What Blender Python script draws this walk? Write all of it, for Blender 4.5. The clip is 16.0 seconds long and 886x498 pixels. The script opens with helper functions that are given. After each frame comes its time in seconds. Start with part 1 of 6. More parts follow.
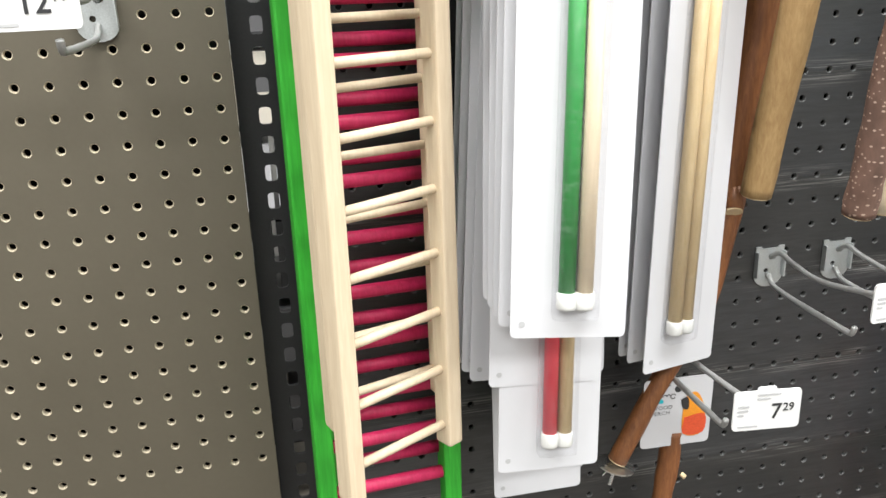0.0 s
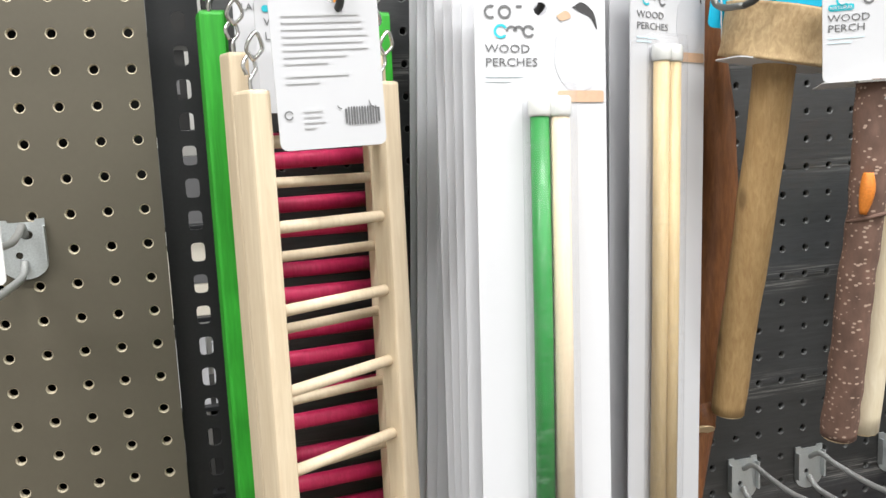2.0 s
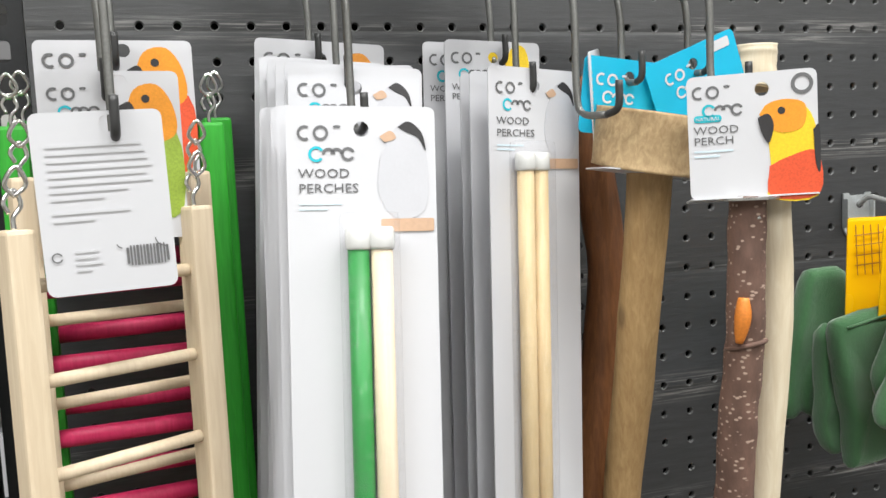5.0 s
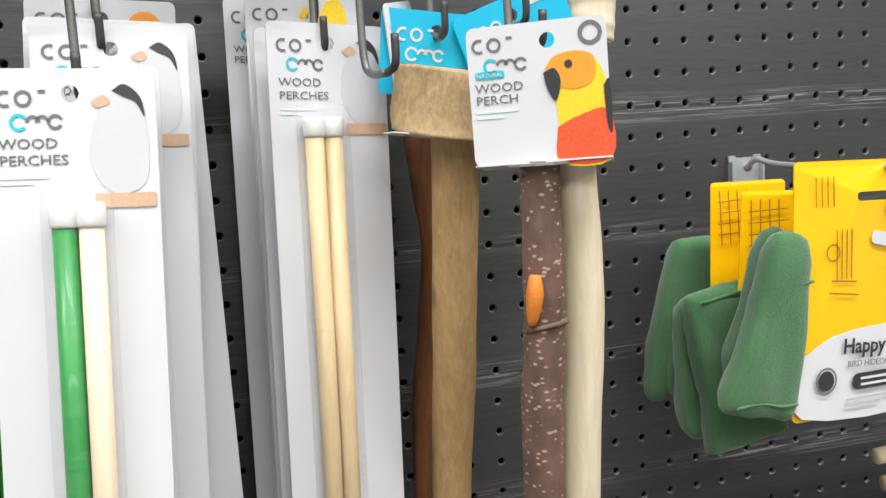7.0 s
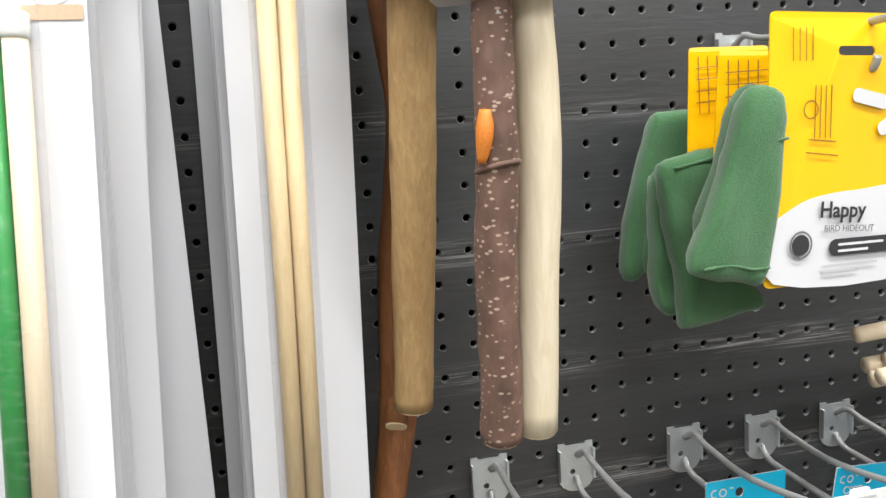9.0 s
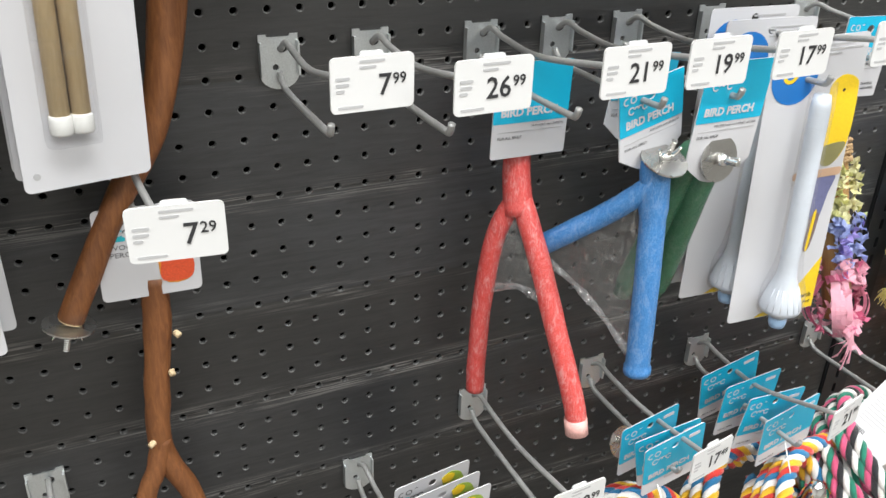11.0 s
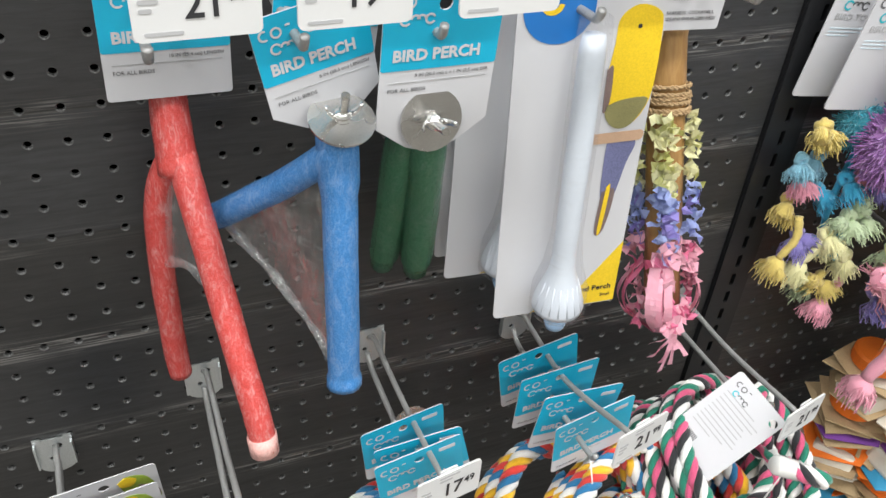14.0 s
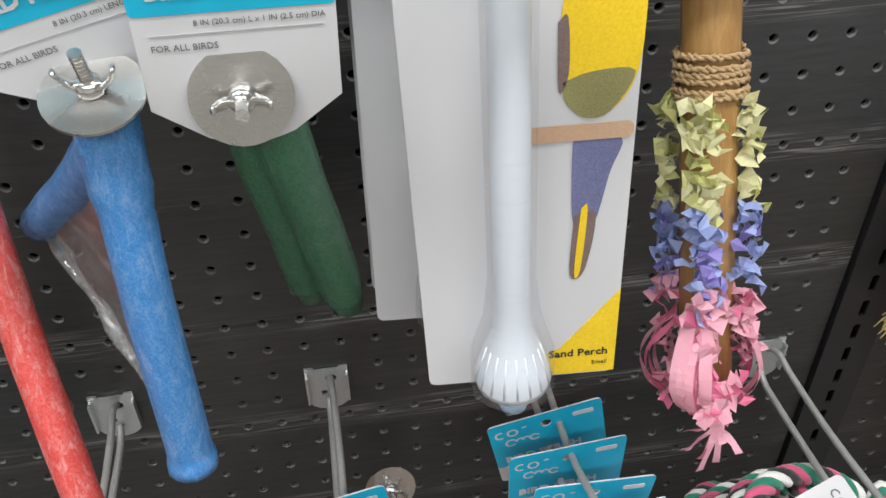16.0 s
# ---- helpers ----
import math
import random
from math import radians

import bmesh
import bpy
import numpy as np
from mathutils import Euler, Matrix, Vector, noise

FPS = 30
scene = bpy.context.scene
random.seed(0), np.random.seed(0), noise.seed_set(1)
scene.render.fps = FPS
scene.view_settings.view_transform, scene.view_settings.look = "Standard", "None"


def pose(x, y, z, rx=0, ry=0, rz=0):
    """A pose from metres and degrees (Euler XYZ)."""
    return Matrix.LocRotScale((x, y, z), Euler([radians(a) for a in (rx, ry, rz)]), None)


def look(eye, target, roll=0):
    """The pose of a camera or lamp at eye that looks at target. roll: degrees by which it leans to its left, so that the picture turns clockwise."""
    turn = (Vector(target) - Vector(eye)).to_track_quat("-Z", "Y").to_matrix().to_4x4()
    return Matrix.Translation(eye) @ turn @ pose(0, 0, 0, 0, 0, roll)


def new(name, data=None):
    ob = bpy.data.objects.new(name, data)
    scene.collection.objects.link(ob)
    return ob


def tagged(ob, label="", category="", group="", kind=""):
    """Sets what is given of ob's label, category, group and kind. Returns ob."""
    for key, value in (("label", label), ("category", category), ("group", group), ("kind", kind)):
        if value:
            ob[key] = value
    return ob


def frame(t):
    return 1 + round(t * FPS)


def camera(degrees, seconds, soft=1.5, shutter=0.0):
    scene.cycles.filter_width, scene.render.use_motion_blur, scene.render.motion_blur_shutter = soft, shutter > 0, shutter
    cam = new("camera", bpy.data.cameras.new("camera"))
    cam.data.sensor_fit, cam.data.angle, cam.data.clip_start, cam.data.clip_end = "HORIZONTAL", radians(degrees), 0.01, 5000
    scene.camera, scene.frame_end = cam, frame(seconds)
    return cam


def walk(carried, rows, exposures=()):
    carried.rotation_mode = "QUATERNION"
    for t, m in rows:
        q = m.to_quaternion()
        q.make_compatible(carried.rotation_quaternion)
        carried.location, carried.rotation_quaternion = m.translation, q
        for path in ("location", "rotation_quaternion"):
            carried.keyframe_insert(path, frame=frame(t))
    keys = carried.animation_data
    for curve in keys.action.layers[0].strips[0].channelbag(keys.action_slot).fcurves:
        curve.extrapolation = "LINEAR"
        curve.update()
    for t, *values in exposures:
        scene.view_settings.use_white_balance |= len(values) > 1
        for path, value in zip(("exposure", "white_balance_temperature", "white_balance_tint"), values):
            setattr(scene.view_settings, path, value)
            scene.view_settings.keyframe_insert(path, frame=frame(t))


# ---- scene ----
cam = camera(56.2, 16.0)
PATH = [
    (0, (-0.004, 0.034, 1.447), (0.365, 1.888, 0.796), -2.0),
    (0.5, (-0.007, 0.024, 1.438), (0.399, 1.907, 0.902), -2.1),
    (1, (-0.008, 0.045, 1.469), (0.421, 1.928, 0.952), -1.8),
    (1.5, (-0.004, 0.065, 1.470), (0.443, 1.980, 1.107), -1.7),
    (2, (-0.005, 0.087, 1.486), (0.544, 1.991, 1.215), -2.7),
    (2.5, (0.000, 0.082, 1.498), (0.535, 1.993, 1.249), -2.6),
    (3, (-0.019, 0.105, 1.509), (0.554, 2.002, 1.245), -1.9),
    (3.5, (-0.017, 0.099, 1.529), (0.563, 2.005, 1.35), -2.1),
    (4, (-0.011, 0.093, 1.537), (0.574, 2.002, 1.429), -2.5),
    (4.5, (0.028, 0.094, 1.529), (0.61, 2.003, 1.397), -2.9),
    (5, (0.108, 0.115, 1.531), (0.68, 2.023, 1.355), -2.8),
    (5.2, (0.134, 0.119, 1.532), (0.702, 2.026, 1.337), -2.7),
    (7.3, (0.273, 0.121, 1.515), (0.761, 2.044, 1.259), -3.9),
    (7.5, (0.278, 0.122, 1.507), (0.754, 2.046, 1.242), -3.9),
    (8, (0.292, 0.115, 1.484), (0.732, 2.046, 1.199), -3.8),
    (8.2, (0.297, 0.118, 1.48), (0.731, 2.048, 1.186), -3.8),
    (10.3, (0.303, 0.106, 1.357), (0.839, 1.931, 0.738), -0.6),
    (10.5, (0.304, 0.094, 1.342), (0.904, 1.855, 0.608), 0.0),
    (11, (0.316, 0.1, 1.314), (1.075, 1.713, 0.408), 1.7),
    (11.5, (0.328, 0.117, 1.334), (1.238, 1.611, 0.364), 1.8),
    (12, (0.384, 0.107, 1.327), (1.349, 1.511, 0.28), 2.2),
    (12.5, (0.542, 0.093, 1.321), (1.479, 1.499, 0.25), 3.3),
    (13, (0.565, 0.109, 1.311), (1.403, 1.568, 0.23), 4.5),
    (13.5, (0.562, 0.146, 1.304), (1.312, 1.594, 0.146), 4.1),
    (14, (0.632, 0.185, 1.302), (1.284, 1.663, 0.123), 4.7),
    (14.5, (0.702, 0.188, 1.298), (1.08, 1.728, 0.08), 2.5),
    (15, (0.761, 0.192, 1.285), (1.07, 1.736, 0.053), 3.4),
    (15.5, (0.799, 0.245, 1.256), (1.066, 1.797, 0.023), 2.3),
    (16, (0.827, 0.303, 1.217), (1.069, 1.871, -0.001), -1.1),
]
walk(cam, [(t, look(eye, target, roll)) for t, eye, target, roll in PATH], [(0, -0.17), (0.5, -0.55), (1.0, -0.68), (1.5, -0.50), (2.5, -0.44), (3.2, -0.84), (4.0, -1.08), (4.5, -0.80), (5, -0.63), (7.5, -0.57), (8.2, -0.50), (10.3, -0.20), (11, -0.38), (12, -0.37), (12.5, -0.52), (13.5, -0.64), (14.5, -0.52), (15, -0.50), (16, -0.72)])

# ---- light and world ----
world = bpy.data.worlds.new("store_air")
scene.world = world
world.use_nodes = True
world.node_tree.nodes["Background"].inputs[0].default_value = (0.8, 0.86, 1.0, 1)
world.node_tree.nodes["Background"].inputs[1].default_value = 0.05


def area_lamp(name, x, y, z, sx, sy, watts, colour):
    data = bpy.data.lights.new(name, "AREA")
    data.shape, data.size, data.size_y = "RECTANGLE", sx, sy
    data.energy, data.color = watts, colour
    ob = new(name, data)
    ob.location = (x, y, z)
    return ob


LAMP_WATTS = 62.0
for lx, ly in ((-1.0, -0.15), (0.6, -0.15), (2.2, -0.15), (-1.0, -2.0), (0.6, -2.0), (2.2, -2.0)):
    area_lamp("ceiling_lamp", lx, ly, 3.05, 1.2, 0.30, LAMP_WATTS, (0.99, 1.0, 0.985))
# unseen lamp added behind the boards to brighten what the upright's slots show
area_lamp("ceiling_lamp", -0.2, 1.45, 3.05, 1.2, 0.30, 60, (1.0, 0.97, 0.93))

# ---- materials ----


def nodes_of(name):
    m = bpy.data.materials.new(name)
    m.use_nodes = True
    return m, m.node_tree, m.node_tree.nodes["Principled BSDF"]


def mapped(nt, scale, space="Object", lean=0.0):
    tc, mp = nt.nodes.new("ShaderNodeTexCoord"), nt.nodes.new("ShaderNodeMapping")
    mp.inputs["Scale"].default_value = scale
    mp.inputs["Rotation"].default_value = (0, lean, 0)
    nt.links.new(tc.outputs[space], mp.inputs[0])
    return mp.outputs[0]


def noise_tex(nt, vec, scale, detail=4.0, rough=0.55, distort=0.0):
    n = nt.nodes.new("ShaderNodeTexNoise")
    n.inputs["Scale"].default_value, n.inputs["Detail"].default_value = scale, detail
    n.inputs["Roughness"].default_value, n.inputs["Distortion"].default_value = rough, distort
    nt.links.new(vec, n.inputs["Vector"])
    return n.outputs["Fac"]


def ramp(nt, fac, stops):
    r = nt.nodes.new("ShaderNodeValToRGB")
    els = r.color_ramp.elements
    while len(els) < len(stops):
        els.new(0.5)
    for e, (p, c) in zip(els, stops):
        e.position, e.color = p, (*c, 1) if len(c) == 3 else c
    nt.links.new(fac, r.inputs[0])
    return r.outputs[0]


def mix(nt, fac, a, b, mode="MIX"):
    m = nt.nodes.new("ShaderNodeMix")
    m.data_type, m.blend_type = "RGBA", mode
    for sock, v in ((m.inputs[0], fac), (m.inputs[6], a), (m.inputs[7], b)):
        if hasattr(v, "links"):
            nt.links.new(v, sock)
        else:
            sock.default_value = v if isinstance(v, (int, float)) else (*v, 1)
    return m.outputs[2]


def bump(nt, b, height, strength=0.2, dist=0.001):
    n = nt.nodes.new("ShaderNodeBump")
    n.inputs["Strength"].default_value, n.inputs["Distance"].default_value = strength, dist
    nt.links.new(height, n.inputs["Height"])
    nt.links.new(n.outputs[0], b.inputs["Normal"])


def shade(c, k):
    return tuple(min(1.0, v * k) for v in c)


def plain(name, colour, rough=0.5, metal=0.0, vary=0.12, size=60.0, relief=0.12, coat=0.0, sheen=0.0, random_tone=0.0):
    """Paint, plastic, paper or metal: two scales of tone, fine relief."""
    m, nt, b = nodes_of(name)
    v = mapped(nt, (1, 1, 1))
    big, fine = noise_tex(nt, v, size * 0.2, 3), noise_tex(nt, v, size * 6, 5)
    col = ramp(nt, big, [(0.25, shade(colour, 1 - vary)), (0.75, shade(colour, 1 + vary * 0.6))])
    col = mix(nt, 0.35 * vary / 0.12 if vary < 0.3 else 0.6, col, ramp(nt, fine, [(0.3, shade(colour, 1 - vary)), (0.7, shade(colour, 1 + vary * 0.5))]))
    if random_tone:
        oi = nt.nodes.new("ShaderNodeObjectInfo")
        col = mix(nt, 1.0, col, ramp(nt, oi.outputs["Random"], [(0.0, (1 - random_tone,) * 3), (1.0, (1, 1, 1))]), "MULTIPLY")
    nt.links.new(col, b.inputs["Base Color"])
    rr = nt.nodes.new("ShaderNodeMapRange")
    rr.inputs["To Min"].default_value, rr.inputs["To Max"].default_value = max(0.03, rough - 0.08), min(1, rough + 0.08)
    nt.links.new(big, rr.inputs[0])
    nt.links.new(rr.outputs[0], b.inputs["Roughness"])
    b.inputs["Metallic"].default_value = metal
    b.inputs["Coat Weight"].default_value = coat
    b.inputs["Sheen Weight"].default_value = sheen
    if relief:
        bump(nt, b, fine, relief, 0.0006)
    return m


def wood(name, light, dark, scale=(55, 55, 4), rough=0.55, knots=0.0, relief=0.15, coat=0.0):
    """Grain that runs along the local z axis."""
    m, nt, b = nodes_of(name)
    v = mapped(nt, scale)
    oi = nt.nodes.new("ShaderNodeObjectInfo")
    shift = nt.nodes.new("ShaderNodeVectorMath")
    shift.operation = "ADD"
    nt.links.new(v, shift.inputs[0])
    sc = nt.nodes.new("ShaderNodeMath")
    sc.operation = "MULTIPLY"
    sc.inputs[1].default_value = 31.0
    nt.links.new(oi.outputs["Random"], sc.inputs[0])
    nt.links.new(sc.outputs[0], shift.inputs[1])
    v = shift.outputs[0]
    grain, broad = noise_tex(nt, v, 6.0, 6, 0.6, 0.6), noise_tex(nt, v, 1.1, 3, 0.5, 1.2)
    col = ramp(nt, grain, [(0.28, dark), (0.5, tuple((a + c) / 2 for a, c in zip(light, dark))), (0.68, light)])
    col = mix(nt, 0.25, col, ramp(nt, broad, [(0.3, dark), (0.62, light)]))
    if knots:
        vor = nt.nodes.new("ShaderNodeTexVoronoi")
        vor.inputs["Scale"].default_value = 1.0
        nt.links.new(mapped(nt, (38, 38, 22)), vor.inputs["Vector"])
        col = mix(nt, ramp(nt, vor.outputs["Distance"], [(0.10, (knots,) * 3), (0.24, (0, 0, 0))]), col, shade(dark, 0.55))
    nt.links.new(col, b.inputs["Base Color"])
    b.inputs["Roughness"].default_value = rough
    b.inputs["Coat Weight"].default_value = coat
    bump(nt, b, grain, relief, 0.001)
    return m


def bark(name, base, fleck):
    m, nt, b = nodes_of(name)
    v = mapped(nt, (1, 1, 0.45))
    n1, n2 = noise_tex(nt, v, 70, 6, 0.65), noise_tex(nt, v, 320, 4)
    col = ramp(nt, n1, [(0.3, shade(base, 0.6)), (0.55, base), (0.75, shade(base, 1.35))])
    vor = nt.nodes.new("ShaderNodeTexVoronoi")
    vor.inputs["Scale"].default_value = 230
    nt.links.new(mapped(nt, (0.62, 1, 1.25)), vor.inputs["Vector"])
    col = mix(nt, ramp(nt, vor.outputs["Distance"], [(0.20, (1, 1, 1)), (0.28, (0, 0, 0))]), col, fleck)
    nt.links.new(col, b.inputs["Base Color"])
    b.inputs["Roughness"].default_value = 0.75
    bump(nt, b, mix(nt, 0.5, n1, n2), 0.5, 0.0015)
    return m


def planked_board(name):
    """Charcoal wood-look sheet: planks about 0.1 m high, grain along x, pale scuffs at the joints."""
    m, nt, b = nodes_of(name)
    tc = nt.nodes.new("ShaderNodeTexCoord")
    sep = nt.nodes.new("ShaderNodeSeparateXYZ")
    nt.links.new(tc.outputs["Object"], sep.inputs[0])

    def op(kind, a, bb=None, clamp=False):
        n = nt.nodes.new("ShaderNodeMath")
        n.operation, n.use_clamp = kind, clamp
        for i, vv in enumerate((a, bb)):
            if vv is None:
                continue
            if hasattr(vv, "links"):
                nt.links.new(vv, n.inputs[i])
            else:
                n.inputs[i].default_value = vv
        return n.outputs[0]

    z = op("DIVIDE", op("SUBTRACT", sep.outputs["Z"], 0.73), 0.1013)
    row, inside = op("FLOOR", z), op("FRACT", z)
    seam = op("MINIMUM", inside, op("SUBTRACT", 1.0, inside))
    wn = nt.nodes.new("ShaderNodeTexWhiteNoise")
    wn.noise_dimensions = "1D"
    nt.links.new(row, wn.inputs["W"])
    g = noise_tex(nt, mapped(nt, (9, 1, 90)), 3.0, 7, 0.62, 0.5)
    broad = noise_tex(nt, mapped(nt, (3, 1, 8)), 1.6, 3)
    base = ramp(nt, wn.outputs["Value"], [(0.0, (0.0105, 0.0105, 0.0108)), (0.5, (0.0150, 0.0155, 0.0172)), (1.0, (0.0215, 0.0232, 0.0268))])
    col = mix(nt, 1.0, base, ramp(nt, g, [(0.3, (0.55, 0.55, 0.55)), (0.55, (1, 1, 1)), (0.78, (1.5, 1.47, 1.42))]), "MULTIPLY")
    col = mix(nt, 1.0, col, ramp(nt, broad, [(0.3, (0.75, 0.75, 0.75)), (0.7, (1.25, 1.25, 1.25))]), "MULTIPLY")
    near = ramp(nt, seam, [(0.03, (1, 1, 1)), (0.15, (0, 0, 0))])
    streak = ramp(nt, noise_tex(nt, mapped(nt, (5, 1, 260)), 3.0, 5, 0.6, 0.3), [(0.50, (0, 0, 0)), (0.62, (1, 1, 1))])
    patch = ramp(nt, noise_tex(nt, mapped(nt, (4, 1, 14)), 2.0, 3), [(0.42, (0.15,) * 3), (0.56, (1, 1, 1))])
    scuff = mix(nt, 1.0, mix(nt, 1.0, near, streak, "MULTIPLY"), patch, "MULTIPLY")
    col = mix(nt, mix(nt, 1.0, scuff, (0.85, 0.85, 0.85), "MULTIPLY"), col, (0.24, 0.23, 0.22))
    line = ramp(nt, seam, [(0.006, (1, 1, 1)), (0.018, (0, 0, 0))])
    col = mix(nt, mix(nt, 1.0, line, (0.8,) * 3, "MULTIPLY"), col, (0.010, 0.010, 0.010))
    nt.links.new(col, b.inputs["Base Color"])
    nt.links.new(ramp(nt, g, [(0.3, (0.58,) * 3), (0.7, (0.40,) * 3)]), b.inputs["Roughness"])
    b.inputs["Specular IOR Level"].default_value = 0.95
    h = mix(nt, 0.5, g, ramp(nt, seam, [(0.0, (0, 0, 0)), (0.03, (1, 1, 1))]))
    bump(nt, b, h, 0.35, 0.0015)
    return m


def glassy(name, colour, rough=0.08, alpha_like=0.9, haze=0.0, edge=0.3):
    """Thin clear plastic: mostly see-through, with gloss, creases and a little haze."""
    m, nt, b = nodes_of(name)
    nt.nodes.remove(b)
    out = nt.nodes["Material Output"]
    tr, gl, mx = nt.nodes.new("ShaderNodeBsdfTransparent"), nt.nodes.new("ShaderNodeBsdfGlossy"), nt.nodes.new("ShaderNodeMixShader")
    tr.inputs[0].default_value = (*colour, 1)
    gl.inputs["Roughness"].default_value = rough
    fr = nt.nodes.new("ShaderNodeLayerWeight")
    fr.inputs[0].default_value = 0.25
    crease = ramp(nt, noise_tex(nt, mapped(nt, (70, 70, 22)), 2.0, 5, 0.7, 1.5), [(0.5, (0.0,) * 3), (0.75, (1 - alpha_like,) * 3)])
    ad = nt.nodes.new("ShaderNodeMath")
    ad.operation, ad.use_clamp = "ADD", True
    low = nt.nodes.new("ShaderNodeMath")
    low.operation = "MULTIPLY"
    low.inputs[1].default_value = edge
    nt.links.new(fr.outputs["Fresnel"], low.inputs[0])
    nt.links.new(low.outputs[0], ad.inputs[0])
    nt.links.new(crease, ad.inputs[1])
    nt.links.new(ad.outputs[0], mx.inputs[0])
    nt.links.new(tr.outputs[0], mx.inputs[1])
    nt.links.new(gl.outputs[0], mx.inputs[2])
    bn = nt.nodes.new("ShaderNodeBump")
    bn.inputs["Strength"].default_value = 0.6
    bn.inputs["Distance"].default_value = 0.002
    nt.links.new(noise_tex(nt, mapped(nt, (60, 60, 25)), 2.0, 4, 0.6, 1.0), bn.inputs["Height"])
    nt.links.new(bn.outputs[0], gl.inputs["Normal"])
    df, mz = nt.nodes.new("ShaderNodeBsdfDiffuse"), nt.nodes.new("ShaderNodeMixShader")
    df.inputs[0].default_value = (0.8, 0.8, 0.8, 1)
    fog = ramp(nt, noise_tex(nt, mapped(nt, (30, 30, 160)), 1.2, 5, 0.7, 2.0), [(0.42, (haze * 0.6,) * 3), (0.56, (haze,) * 3), (0.64, (min(1, haze * 2.4),) * 3)])
    nt.links.new(fog, mz.inputs[0])
    nt.links.new(mx.outputs[0], mz.inputs[1])
    nt.links.new(df.outputs[0], mz.inputs[2])
    nt.links.new(mz.outputs[0], out.inputs[0])
    return m


def shrink_wrapped(name, colour, film_shine=0.0, lift=0.28):
    """Coarse coloured sand bonded to a perch, under tight clear film; its broken highlights come from the coat and from
    pale streaks painted into the colour.
    """
    m, nt, b = nodes_of(name)
    v = mapped(nt, (1, 1, 1))
    grit = noise_tex(nt, v, 900, 3, 0.7)
    tone = noise_tex(nt, mapped(nt, (55, 55, 30)), 1.5, 6, 0.75, 2.0)
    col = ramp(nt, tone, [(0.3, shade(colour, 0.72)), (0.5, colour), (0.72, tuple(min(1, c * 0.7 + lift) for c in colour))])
    col = mix(nt, 0.35, col, ramp(nt, grit, [(0.35, shade(colour, 0.55)), (0.65, tuple(min(1, c + 0.12) for c in colour))]))
    # film highlights painted into the base colour as pale slanting streaks
    if film_shine:
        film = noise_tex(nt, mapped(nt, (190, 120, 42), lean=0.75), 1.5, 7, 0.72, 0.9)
        col = mix(nt, ramp(nt, film, [(0.50, (0, 0, 0)), (0.66, (film_shine,) * 3)]), col, tuple(0.55 * c + 0.36 for c in colour))
    nt.links.new(col, b.inputs["Base Color"])
    b.inputs["Roughness"].default_value = 0.6
    b.inputs["Coat Weight"].default_value = 0.9
    b.inputs["Coat Roughness"].default_value = 0.12
    folds = noise_tex(nt, mapped(nt, (230, 160, 50), lean=0.75), 1.6, 6, 0.72, 1.2)
    bn = nt.nodes.new("ShaderNodeBump")
    bn.inputs["Strength"].default_value, bn.inputs["Distance"].default_value = 0.9, 0.0018
    nt.links.new(folds, bn.inputs["Height"])
    nt.links.new(bn.outputs[0], b.inputs["Coat Normal"])
    bump(nt, b, grit, 0.5, 0.0006)
    return m


